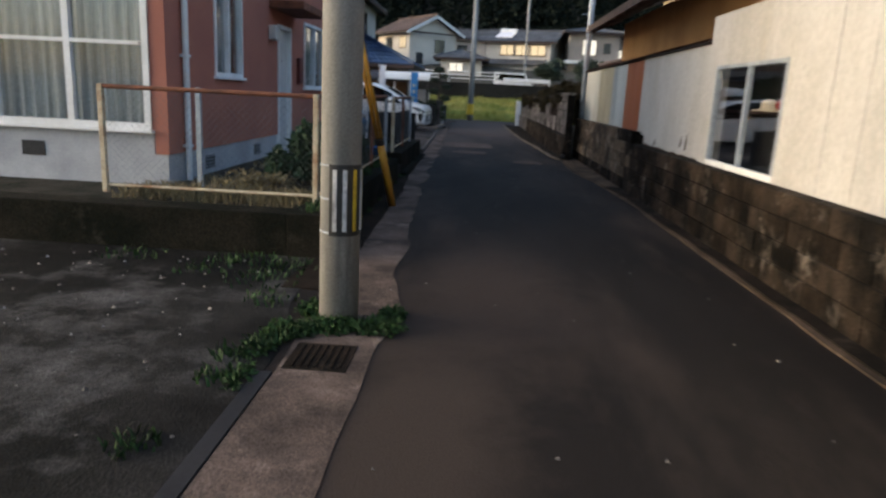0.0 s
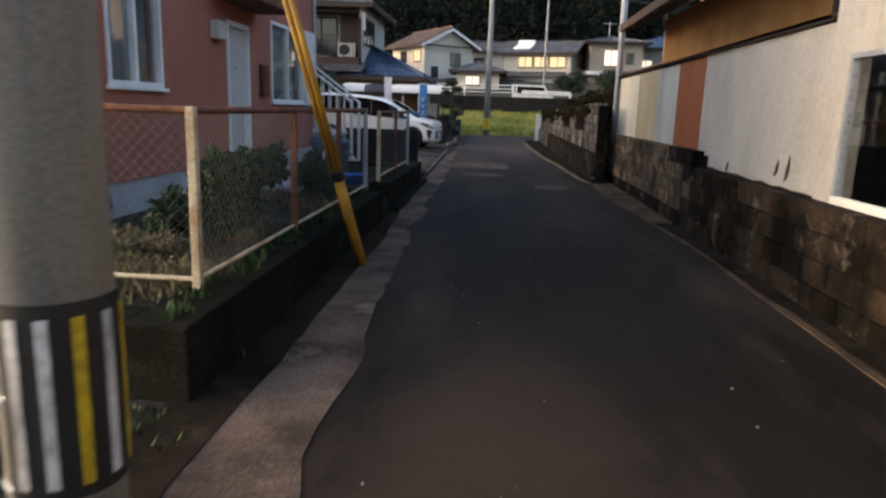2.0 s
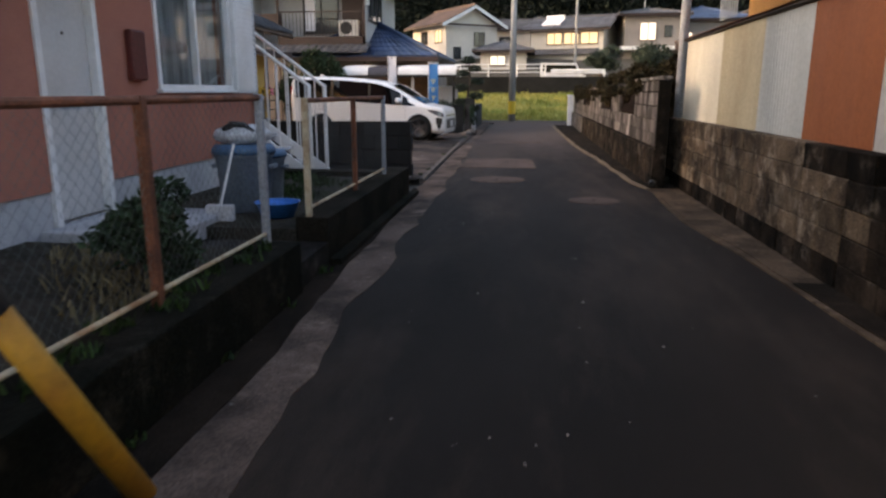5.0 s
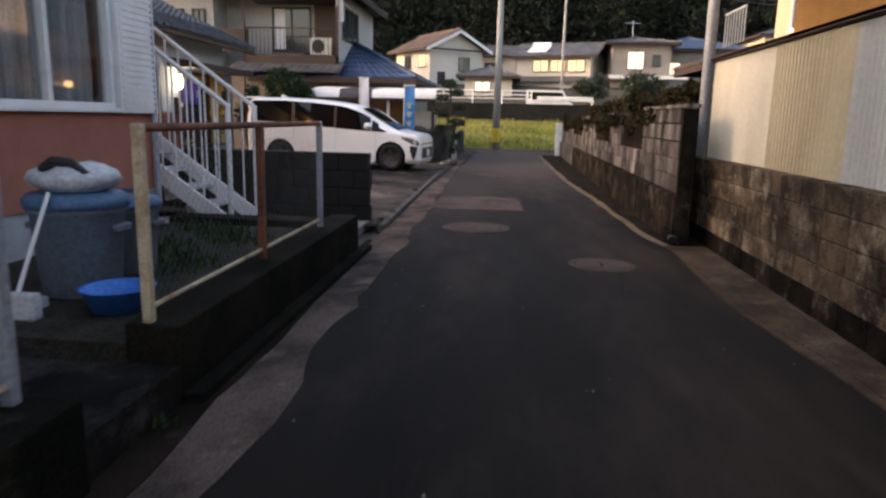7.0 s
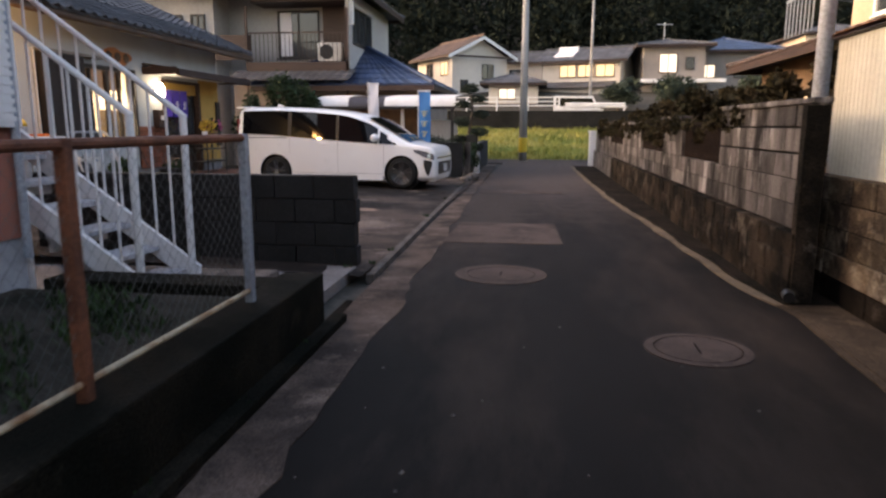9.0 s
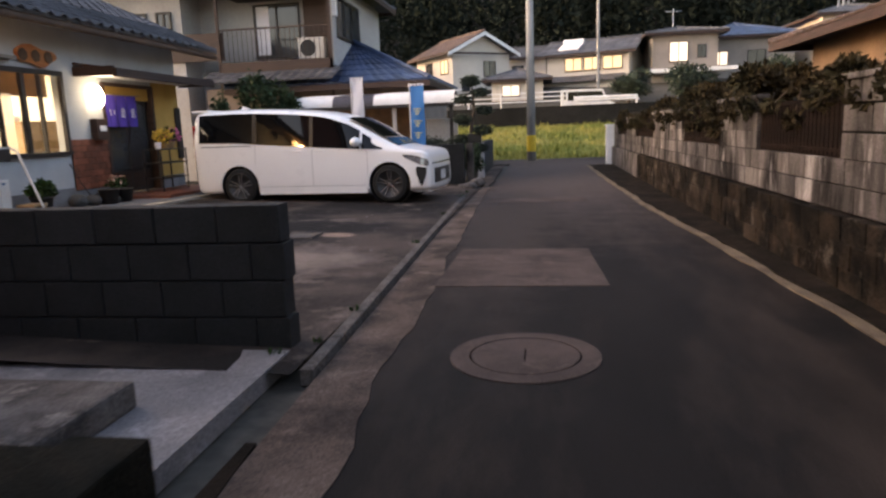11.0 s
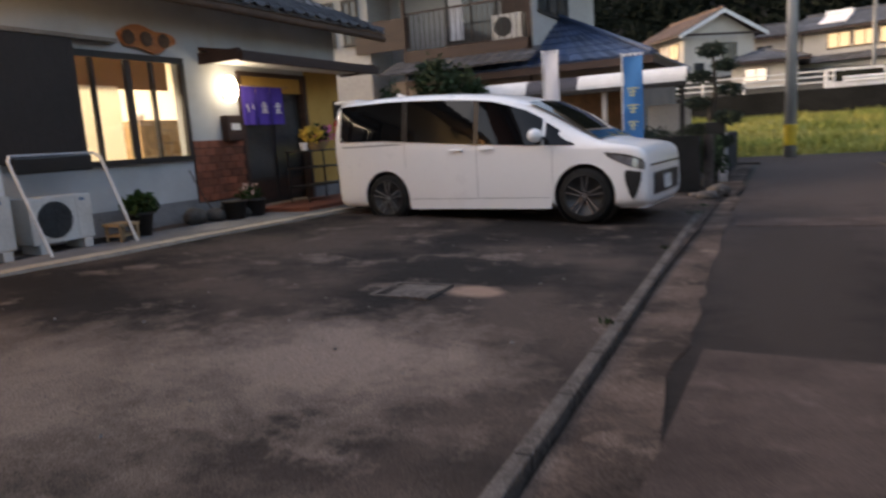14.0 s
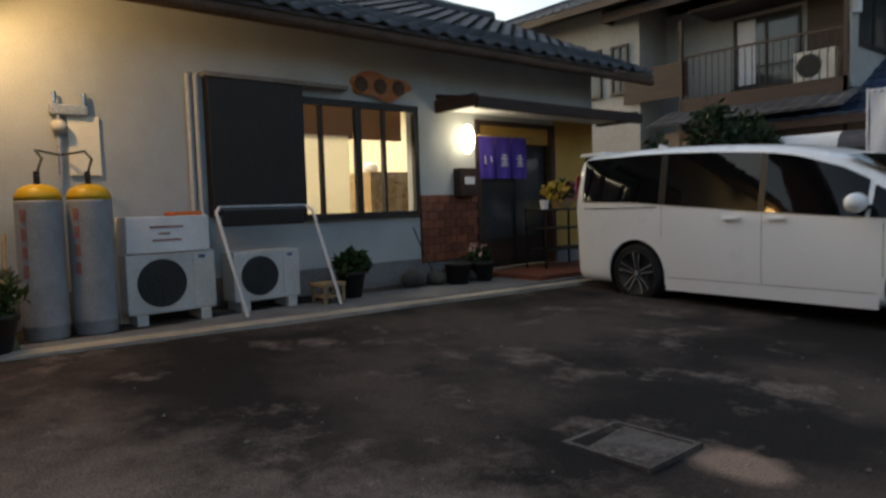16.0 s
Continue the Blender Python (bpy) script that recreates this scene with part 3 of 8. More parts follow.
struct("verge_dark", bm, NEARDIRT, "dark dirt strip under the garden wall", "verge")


def forecourt():
    """The sloping forecourt of the restaurant, with shallow unevenness."""
    bm = B()
    nx, ny = 40, 60
    grid = []
    for j in range(ny + 1):
        row = []
        for i in range(nx + 1):
            x, y = -0.84 - 6.76 * i / nx, 17.0 + 13.2 * j / ny
            z = 0.045 + 0.033 * (-1.0 - x) + 0.012 * noise.noise((x * 0.8, y * 0.8, 2)) * min(1, i / 3)
            row.append(bm.verts.new((x, y, z)))
        grid.append(row)
    for j in range(ny):
        for i in range(nx):
            bm.faces.new((grid[j][i], grid[j + 1][i], grid[j + 1][i + 1], grid[j][i + 1]))
    return bm


def lot_z(x):
    return 0.045 + 0.033 * (-1.0 - x)


struct("forecourt", forecourt(), LOT, "stained dark asphalt forecourt with pale worn patches", "forecourt")
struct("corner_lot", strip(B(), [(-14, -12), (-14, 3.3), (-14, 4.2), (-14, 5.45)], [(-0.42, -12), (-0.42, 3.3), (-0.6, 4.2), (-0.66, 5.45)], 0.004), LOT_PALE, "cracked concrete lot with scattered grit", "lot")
struct("lot_edge", strip(B(), [(-0.45, -12), (-0.45, 3.0)], [(-0.37, -12), (-0.37, 3.0)], 0.009, 0.03), BLACKBAND, "narrow dark drain slot beside the lot", "drain")

kerb = thing("kerb", (-0.95, 17.3, 0), "low concrete kerb with a dark drain slot", "kerb", kind="structure")
me = mesh_of("kerb_stone", bbox(-0.038, 0.038, -0.298, 0.298, -0.05, 0.05, 0.01))
me.materials.append(KERB)
for i in range(16):
    y = 17.35 + 0.602 * i
    piece("kerb_stone", me, (-0.800 - 0.0225 * (y - 18.5), y, 0), kerb).rotation_euler[2] = 0.0225

bm = strip(B(), [(-6.72, 18.2), (-6.20, 24.2), (-5.93, 27.2)], [(-6.47, 18.2), (-5.98, 24.2), (-5.75, 27.2)], 0.25, 0.06)
struct("apron_edge", bm, mat("pale_edge_concrete", (0.42, 0.37, 0.30), (0.27, 0.235, 0.19), rough=0.9, big=3, fine=60, grain=0.2, bump=0.2), "pale concrete edge strip before the restaurant", "edging")
bm = strip(B(), [(-7.6, 17.0), (-7.6, 30)], [(-6.73, 17.0), (-5.95, 30)], 0.245, 0.05)
struct("apron", bm, SHOPBASE, "dark concrete apron along the restaurant wall", "apron")

# Repairs and covers in the lane
bm = B()
poly(bm, [(-0.40, 19.2, 0.0), (1.07, 19.22, 0.0), (1.0, 20.95, 0.0), (-0.36, 20.98, 0.0)], (0, 0, 0.007))
struct("road_patch", bm, PATCH, "pale rectangular concrete patch in the lane", "patch")
struct("road_patch_far", poly(B(), [(-0.5, 25.6, 0), (1.3, 25.6, 0), (1.25, 26.3, 0), (-0.5, 26.3, 0)], (0, 0, 0.006)), PATCH, "pale strip of repaired surface across the lane", "patch")


def manhole(x, y, r, rim, name, label):
    t = thing(name, (x, y, 0), label, "manhole")
    bm = B()
    lathe(bm, [(rim, 0.0), (rim, 0.007), (r + 0.012, 0.009), (r + 0.012, 0.0)], n=36)
    part("surround", bm, PATCH, t, "pale concrete surround", local=True)
    bm = B()
    lathe(bm, [(r, -0.01), (r, 0.008), (r - 0.015, 0.010), (r - 0.03, 0.008)], n=36)
    part("lid", bm, PATCH, t, local=True)
    part("lifting_slot", bbox(-0.006, 0.006, -0.10, 0.10, 0.006, 0.0108), NEARDIRT, t, local=True)
    return t


manhole(0.42, 17.46, 0.315, 0.44, "manhole_cover", "round worn manhole cover in a concrete ring")
manhole(1.78, 15.40, 0.26, 0.33, "manhole_cover", "small round manhole cover set in asphalt")

t = thing("drain_cover", (-2.46, 21.57, lot_z(-2.47) - 0.018), "square steel drain cover in the forecourt", "drain cover")
bm = B()
for x0, x1, y0, y1 in ((-0.3, 0.3, -0.26, -0.225), (-0.3, 0.3, 0.225, 0.26), (-0.3, -0.265, -0.225, 0.225), (0.265, 0.3, -0.225, 0.225)):
    box(bm, x0, x1, y0, y1, -0.02, 0.028)
part("frame", bm, KERB, t, "pale worn frame", local=True)
part("plate", bbox(-0.262, 0.262, -0.222, 0.222, -0.02, 0.022, 0.004), KERB, t, local=True)
t.scale = (0.8, 0.85, 1)


# Grit and small stones
def grit(name, n, x0, x1, y0, y1, zf, size, material, seed, label):
    r = random.Random(seed)
    verts, faces = [], []
    for _ in range(n):
        x, y = r.uniform(x0, x1), r.uniform(y0, y1)
        s = size * r.uniform(0.4, 1.6)
        z = zf(x)
        a = r.uniform(0, 6.3)
        b = len(verts)
        for k in range(4):
            verts.append((x + s * math.cos(a + k * 1.57) * r.uniform(0.6, 1.2), y + s * math.sin(a + k * 1.57) * r.uniform(0.6, 1.2), z))
        verts.append((x, y, z + s * 0.9))
        faces += [(b + k, b + (k + 1) % 4, b + 4) for k in range(4)]
    tagged(new(name, raw(name, verts, faces, material)), label, "grit", kind="stuff")


PALEGRIT = mat("pale_grit", (0.20, 0.18, 0.165), (0.09, 0.083, 0.078), rough=0.9, bump=0, island=0.4)
grit("lot_grit", 220, -4.5, -0.95, 1.2, 5.3, lambda x: 0.004, 0.012, PALEGRIT, 1, "scattered pale grit on the corner lot")
grit("lane_grit", 90, -0.8, 2.6, 1.0, 16, lambda x: 0.004, 0.009, PALEGRIT, 2, "sparse pale grit and dead leaves on the lane")
grit("forecourt_grit", 70, -5.5, -1.2, 17.6, 24, lambda x: lot_z(x) + 0.006, 0.011, PALEGRIT, 3, "sparse pale grit on the forecourt")


# ---- Concrete block walls on the far side of the lane ----
def block_mesh(name, material, depth=0.14, length=0.392, height=0.192, seed=0):
    """A rough block with chamfered face edges, origin at its lower face middle; the face looks to -x."""
    r = random.Random(seed)
    bm = B()
    h = length / 2
    c = 0.006
    front = [(r.uniform(-0.004, 0.004), -h + c, c), (r.uniform(-0.004, 0.004), h - c, c), (r.uniform(-0.004, 0.004), h - c, height - c), (r.uniform(-0.004, 0.004), -h + c, height - c)]
    mid = [(0.006, -h, 0), (0.006, h, 0), (0.006, h, height), (0.006, -h, height)]
    back = [(depth, -h, 0), (depth, h, 0), (depth, h, height), (depth, -h, height)]
    rings = [[bm.verts.new(p) for p in ring] for ring in (front, mid, back)]
    bm.faces.new(rings[0])
    bm.faces.new(rings[2][::-1])
    for a, b in zip(rings, rings[1:]):
        for k in range(4):
            bm.faces.new((a[k], a[(k + 1) % 4], b[(k + 1) % 4], b[k]))
    me = mesh_of(name, bm)
    me.materials.append(material)
    return me


OLD = [block_mesh("block", BLOCK, seed=s) for s in range(3)]
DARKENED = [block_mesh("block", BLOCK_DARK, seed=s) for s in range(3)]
GREY = [block_mesh("block", BLOCK_GREY, depth=0.10, seed=s + 5) for s in range(3)]


def block_course(parent, kinds, x, y0, y1, z, offset, r):
    y = y0 - offset
    while y < y1 - 0.05:
        a, b = max(y, y0), min(y + 0.39, y1)
        if b - a > 0.08:
            ob = piece("block", kinds[r.randrange(3)], (x + r.uniform(-0.004, 0.006), (a + b) / 2, z), parent)
            if b - a < 0.385:
                ob.scale[1] = (b - a) / 0.39
        y += 0.4


def shed_wall():
    r = random.Random(11)
    w = thing("block_wall", (3.2, 5.0, 0), "blackened mossy old concrete block wall under the shed", "wall", kind="structure")
    bm = B()
    box(bm, 3.116, 3.30, -10, 17.75, -0.1, 0.80)
    box(bm, 3.116, 3.30, 11.03, 17.75, 0.80, 0.95)
    part("mortar_core", bm, MORTAR, w, "stained mortar core")
    for k in range(4):
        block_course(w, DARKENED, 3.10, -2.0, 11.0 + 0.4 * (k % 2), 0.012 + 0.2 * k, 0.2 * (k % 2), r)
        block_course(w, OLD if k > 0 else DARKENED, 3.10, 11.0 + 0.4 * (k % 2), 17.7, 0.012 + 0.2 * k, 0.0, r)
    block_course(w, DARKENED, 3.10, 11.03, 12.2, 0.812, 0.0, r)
    block_course(w, OLD, 3.10, 12.2, 17.7, 0.812, 0.0, r)


shed_wall()
COLUMNS = ((16.62, 19.30, 1.62), (21.42, 23.05, 1.56), (25.45, 28.40, 1.50), (31.05, 32.9, 1.44), (35.0, 36.2, 1.40))


def garden_wall():
    r = random.Random(12)
    w = thing("garden_wall", (2.85, 26.5, 0), "grey concrete block garden wall with piers", "wall", kind="structure")
    bm = B()
    box(bm, 2.735, 2.90, 16.65, 36.2, -0.1, 0.55)
    box(bm, 2.815, 2.90, 16.65, 36.2, 0.55, 0.95)
    for y0, y1, h in COLUMNS:
        box(bm, 2.815, 2.90, y0 + 0.03, y1 - 0.03, 0.95, h - 0.05)
    part("mortar_core", bm, MORTAR, w, "dark mortar core")
    for k in range(3):
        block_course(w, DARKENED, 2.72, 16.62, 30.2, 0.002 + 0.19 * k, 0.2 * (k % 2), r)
    for k in range(2):
        block_course(w, GREY, 2.80, 16.62, 30.2, 0.585 + 0.2 * k, 0.2 * (k % 2), r)
    for y0, y1, h in COLUMNS[:3]:
        n = round((h - 0.98) / 0.2)
        for k in range(n):
            block_course(w, GREY, 2.80, y0, y1, 0.985 + (h - 0.99) / n * k, 0.2 * (k % 2), r)
    bm = B()
    for k in range(5):
        y = 30.2
        while y < 36.1:
            x, z = (2.72, 0.002 + 0.19 * k) if k < 3 else (2.80, 0.585 + 0.2 * (k - 3))
            box(bm, x, x + 0.1, y + 0.005, y + 0.395, z, z + 0.188)
            y += 0.4
    for y0, y1, h in COLUMNS[3:]:
        for k in range(2):
            y = y0
            while y < y1 - 0.1:
                box(bm, 2.80, 2.94, y + 0.005, min(y1, y + 0.395), 0.985 + 0.2 * k, 1.173 + 0.2 * k)
                y += 0.4
    tagged(part("far_blocks", bm, BLOCK_GREY, w), kind="stuff")
    for y0, y1, h in COLUMNS:
        part("coping", bbox(2.775, 2.92, y0 - 0.02, y1 + 0.02, h - 0.045, h, 0.01), BLOCK_GREY, w)
    for (a0, a1, h0), (b0, b1, h1) in zip(COLUMNS, COLUMNS[1:]):
        rail = part("fence_panel", bbox(2.84, 2.87, a1, b0, 1.02, 1.05), MESHPANEL, w, "rust-dark slatted fence panel")
        n = int((b0 - a1) / 0.085)
        me = mesh_of("slat", bbox(-0.008, 0.008, -0.036, 0.036, 0.98, 1.44))
        me.materials.append(MESHPANEL)
        for i in range(n):
            piece("slat", me, (2.855, a1 + (i + 0.5) * (b0 - a1) / n, 0), rail)
        part("top_rail", bbox(2.838, 2.872, a1, b0, 1.42, 1.46), MESHPANEL, rail)


garden_wall()
struct("wall_end_pier", bbox(2.735, 2.90, 16.60, 16.70, -0.05, 1.56), BLOCK_DARK, "dark rendered end pier of the garden wall", "wall")
bm = bbox(2.56, 2.80, 36.25, 36.6, 0, 1.22, 0.015)
box(bm, 2.53, 2.83, 36.22, 36.63, 1.22, 1.27, 0.01)
solo("gate_post", bm, WHITE, (2.68, 36.42, 0), "white rendered gate post at the lane's end", "gate post")
solo("drain_pipe", cyl(B(), (2.72, 16.62, 0.10), (2.71, 16.54, 0.085), 0.045, n=16), BLACKBAND, (2.70, 16.47, 0.02), "short black drain pipe at the foot of the wall", "pipe")


# ---- The shed of patched metal sheets on the block wall, and the house above it ----
def corrugated(y0, y1, z0, z1, x, pitch=0.075, amp=0.019, ragged=0.0, seed=0):
    bm = B()
    n = max(2, int((y1 - y0) / pitch * 4))
    lo, hi = [], []
    for i in range(n + 1):
        y = y0 + (y1 - y0) * i / n
        dx = amp * math.cos(2 * math.pi * (y - y0) / pitch)
        dz = ragged * (noise.noise((y * 5, seed, 0)) + 0.5 * noise.noise((y * 17, seed, 1)))
        lo.append((bm.verts.new((x + dx, y, z0 + dz)), bm.verts.new((x + dx + 0.006, y, z0 + dz))))
        hi.append((bm.verts.new((x + dx, y, z1)), bm.verts.new((x + dx + 0.006, y, z1))))
    for i in range(n):
        for k in (0, 1):
            bm.faces.new((lo[i][k], lo[i + 1][k], hi[i + 1][k], hi[i][k]))
        bm.faces.new((lo[i][0], lo[i][1], lo[i + 1][1], lo[i + 1][0]))
    return bm


shed = thing("shed", (3.4, 10, 0.8), "lean-to shed clad in patched metal sheets on a block wall", "shed")
part("white_sheet", corrugated(8.16, 11.55, 0.82, 2.16, 3.29, 0.9, 0.002, 0.03, 3), OFFWHITE, shed, "flat white painted sheet with a ragged lower edge")
part("rust_sheet", corrugated(11.50, 12.78, 0.92, 2.145, 3.283, 0.6, 0.003), PANERUST, shed, "rust-brown sheet")
part("grey_sheet", corrugated(12.76, 14.05, 0.91, 2.14, 3.292), PANEGREY, shed, "pale grey corrugated sheet")
part("cream_sheet", corrugated(14.0, 15.55, 0.90, 2.14, 3.286), PANECREAM, shed, "cream corrugated sheet")
part("pale_sheet", corrugated(15.5, 17.55, 0.89, 2.135, 3.292), PANEWHITE, shed, "off-white corrugated sheet with rusty hem")
part("rust_hem", corrugated(12.8, 17.55, 0.885, 0.93, 3.279, 0.075, 0.006, 0.02, 7), PANERUST, shed, "rusty lower hem of the sheets")
bm = B()
poly(bm, [(3.30, 8.18, 2.17), (3.30, 17.62, 2.135), (3.24, 17.62, 2.15), (3.24, 8.18, 2.185)], (0, 0, 0.035))
part("capping_strip", bm, DARKWOOD, shed, "dark capping strip")
bm = B()
poly(bm, [(3.24, 8.2, 2.19), (3.24, 17.6, 2.16), (4.0, 17.6, 2.30), (4.0, 8.2, 2.33)], (0, 0, 0.03))
part("roof_sheet", bm, PANERUST, shed)
part("end_wall", bbox(3.31, 4.0, 17.50, 17.54, 0.0, 2.14), BROWNWOOD, shed)
part("inner_wall", bbox(3.32, 3.36, 8.2, 17.5, 0.0, 2.13), BROWNWOOD, shed)
for y, z, h in ((8.72, 0.90, 0.20), (8.95, 0.93, 0.13), (10.3, 0.84, 0.10), (5.1, 0.9, 0.22), (4.75, 0.86, 0.15)):
    bm = B()
    poly(bm, [(3.284, y, z), (3.284, y + 0.05, z - 0.03), (3.284, y + 0.03, z + h * 0.5), (3.284, y - 0.02, z + h), (3.284, y - 0.03, z + h * 0.4)], (-0.004, 0, 0))
    part("torn_hole", bm, BROWNWOOD, shed, "dark torn gap in the sheet")

bay = thing("window_bay", (3.4, 6, 0.8), "white painted wall bay with a sliding window", "wall bay")
bm = B()
box(bm, 3.27, 3.42, 1.0, 6.02, 0.80, 2.46)
box(bm, 3.27, 3.42, 7.86, 8.16, 0.80, 2.46)
box(bm, 3.27, 3.42, 6.02, 7.86, 1.90, 2.46)
part("wall", bm, OFFWHITE, bay)
for i in range(9):
    part("batten", bbox(3.262, 3.27, 1.2 + i * 0.5, 1.23 + i * 0.5, 0.82, 2.44), OFFWHITE, bay)
w = part("window", bbox(3.26, 3.33, 6.02, 7.86, 0.80, 0.86, 0.006), WHITE, bay, "white aluminium sliding window")
bm = B()
box(bm, 3.265, 3.33, 6.02, 6.07, 0.86, 1.90)
box(bm, 3.265, 3.33, 7.81, 7.86, 0.86, 1.90)
box(bm, 3.265, 3.33, 6.07, 7.81, 1.86, 1.90)
box(bm, 3.275, 3.32, 6.90, 6.97, 0.86, 1.86)
part("window_frame", bm, GALVPOLE, w)
for a, b in ((6.07, 6.90), (6.97, 7.81)):
    pane = part("pane", bbox(3.295, 3.301, a, b, 0.86, 1.86), CLEAR, w)
    pane.visible_shadow = False
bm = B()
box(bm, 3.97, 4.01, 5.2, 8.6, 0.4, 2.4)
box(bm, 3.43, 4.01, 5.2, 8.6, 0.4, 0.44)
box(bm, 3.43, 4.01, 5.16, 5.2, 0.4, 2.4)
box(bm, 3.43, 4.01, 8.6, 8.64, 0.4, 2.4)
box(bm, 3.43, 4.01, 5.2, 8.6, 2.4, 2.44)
part("room_lining", bm, ROOMDARK, bay, "room lining with unlit darkness in its colour")
part("shelf", bbox(3.62, 3.96, 5.4, 8.4, 1.40, 1.43), DARKWOOD, bay)
solo("straw_hat", lathe(B(), [(0.17, 0), (0.16, 0.012), (0.09, 0.02), (0.08, 0.10), (0.03, 0.13)], (3.78, 7.55, 1.43), 16), CREAMWALL, (3.78, 7.55, 1.43), "pale straw hat on the shelf behind glass", "hat", smooth=True)
solo("storage_box", bbox(3.6, 3.93, 6.9, 7.25, 0.44, 0.72, 0.02), BINBLUE, (3.77, 7.07, 0.44), "dark plastic storage box on the shed floor", "box")
solo("red_cushion", ball(B(), (3.80, 7.1, 1.50), 0.15, (0.8, 1.2, 0.5)), REDMARK, (3.80, 7.1, 1.43), "faded red cushion on the shelf behind glass", "cushion", smooth=True)
solo("work_lamp", ball(B(), (3.82, 6.75, 1.62), 0.035), LAMPWHITE, (3.82, 6.75, 1.58), "small bright work lamp bulb in the shed window", "lamp", smooth=True)
solo("lamp_stand", cyl(B(), (3.82, 6.75, 1.43), (3.82, 6.75, 1.585), 0.012), BLACKTRIM, (3.82, 6.75, 1.43), "short black lamp stand on the shelf", "lamp stand")
solo("paint_tin", lathe(B(), [(0.10, 0), (0.10, 0.22), (0.095, 0.23)], (3.7, 7.6, 0.44), 16), OFFWHITE, (3.7, 7.6, 0.44), "white paint tin on the shed floor", "tin")

lane_house = thing("lane_house", (5.5, 8, 0), "low house with ochre walls and deep brown eaves", "house")
part("wall", bbox(4.02, 4.15, -2, 17.2, 0, 3.3), OCHRE, lane_house, "ochre rendered wall")
part("end_wall", bbox(4.15, 9, 17.05, 17.2, 0, 3.3), OCHRE, lane_house)
bm = B()
poly(bm, [(3.25, -4, 3.16), (3.25, 18.0, 3.16), (7.5, 18.0, 5.0), (7.5, -4, 5.0)], (0, 0, 0.1))
part("roof", bm, BROWNWOOD, lane_house, "brown boarded roof with deep eaves")
part("fascia", bbox(3.21, 3.25, -4, 18.02, 3.12, 3.27), BROWNWOOD, lane_house)
for i in range(22):
    part("rafter", poly(B(), [(3.28, -3.5 + i, 3.08), (4.02, -3.5 + i, 3.40), (4.02, -3.5 + i, 3.47), (3.28, -3.5 + i, 3.15)], (0, 0.05, 0)), BROWNWOOD, lane_house)


t = thing("drain_grate", (-0.17, 3.24, 0), "rusty square drain grate at the foot of the pole", "drain grate")
part("frame", bbox(-0.34, 0.0, 3.05, 3.43, 0.0, 0.010, 0.003), NEARDIRT, t)
for i in range(7):
    part("bar", bbox(-0.31 + 0.042 * i, -0.29 + 0.042 * i, 3.08, 3.40, 0.010, 0.016), NEARDIRT, t)



# ---- Salmon-coloured house, its yard, fence and stair ----
def garden():
    for x0, x1, y0, y1, z in ((-2.75, -0.98, 5.74, 10.86, 0.32), (-2.75, -0.98, 11.66, 15.15, 0.30), (-9, -2.75, 5.74, 7.1, 0.30)):
        struct("garden_bed", bbox(x0, x1, y0, y1, -0.05, z), EARTH, "dry earth bed between fence and house", "garden bed")
    struct("garden_path", bbox(-2.75, -0.7, 10.86, 11.66, -0.05, 0.20), LOT_PALE, "concrete path slab through the fence gap", "path")
    struct("yard_slab", bbox(-7.5, -0.98, 15.52, 17.36, -0.05, 0.055), WETSLAB, "damp pale concrete slab by the stair", "slab")
    w = thing("low_wall", (-0.8, 10, 0), "low blackened concrete retaining wall under the fence", "wall", kind="structure")
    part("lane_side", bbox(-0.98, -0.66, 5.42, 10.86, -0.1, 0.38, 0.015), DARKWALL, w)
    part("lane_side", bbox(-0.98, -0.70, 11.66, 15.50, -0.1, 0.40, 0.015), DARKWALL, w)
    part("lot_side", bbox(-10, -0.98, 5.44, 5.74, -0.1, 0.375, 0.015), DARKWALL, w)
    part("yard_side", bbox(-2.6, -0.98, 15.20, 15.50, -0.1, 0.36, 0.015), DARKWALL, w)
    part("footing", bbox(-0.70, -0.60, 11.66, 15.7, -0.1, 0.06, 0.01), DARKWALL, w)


garden()
house = thing("salmon_house", (-6, 11, 0), "two-storey salmon rendered house on a pale plinth", "house")
HX, HY0, HY1, HT = -2.75, 7.1, 15.3, 6.0


def wall_with_holes(axis, c, thick, a0, a1, z0, z1, holes):
    """A wall along one axis with rectangular openings (a0, a1, z0, z1)."""
    bm = B()
    edges = sorted({a0, a1, *[h[0] for h in holes], *[h[1] for h in holes]})
    for p, q in zip(edges, edges[1:]):
        cuts = sorted([(h[2], h[3]) for h in holes if h[0] <= p and h[1] >= q])
        z = z0
        for lo, hi in cuts + [(z1, z1)]:
            if lo - z > 0.001:
                if axis == "y":
                    box(bm, c, c + thick, p, q, z, lo)
                else:
                    box(bm, p, q, c, c + thick, z, lo)
            z = hi
    bmesh.ops.remove_doubles(bm, verts=bm.verts, dist=0.0005)
    return bm


part("side_wall", wall_with_holes("y", HX - 0.15, 0.15, HY0, HY1, 0.64, HT, [(8.47, 9.48, 1.52, 2.75), (11.22, 11.95, 0.64, 2.40), (12.9, 15.28, 1.42, 2.62)]), PINK, house)
part("front_wall", wall_with_holes("x", HY0, 0.15, -9, HX - 0.15, 0.86, HT, [(-5.55, -2.93, 0.90, 2.72)]), PINK, house)
part("back_wall", bbox(-9, HX - 0.15, HY1 - 0.15, HY1, 0.64, HT), PINK, house)
bm = B()
box(bm, HX - 0.17, HX - 0.02, HY0 + 0.02, 11.2, -0.1, 0.64)
box(bm, HX - 0.17, HX - 0.02, 11.97, HY1 - 0.02, -0.1, 0.64)
box(bm, HX - 0.17, HX - 0.02, 11.2, 11.97, -0.1, 0.36)
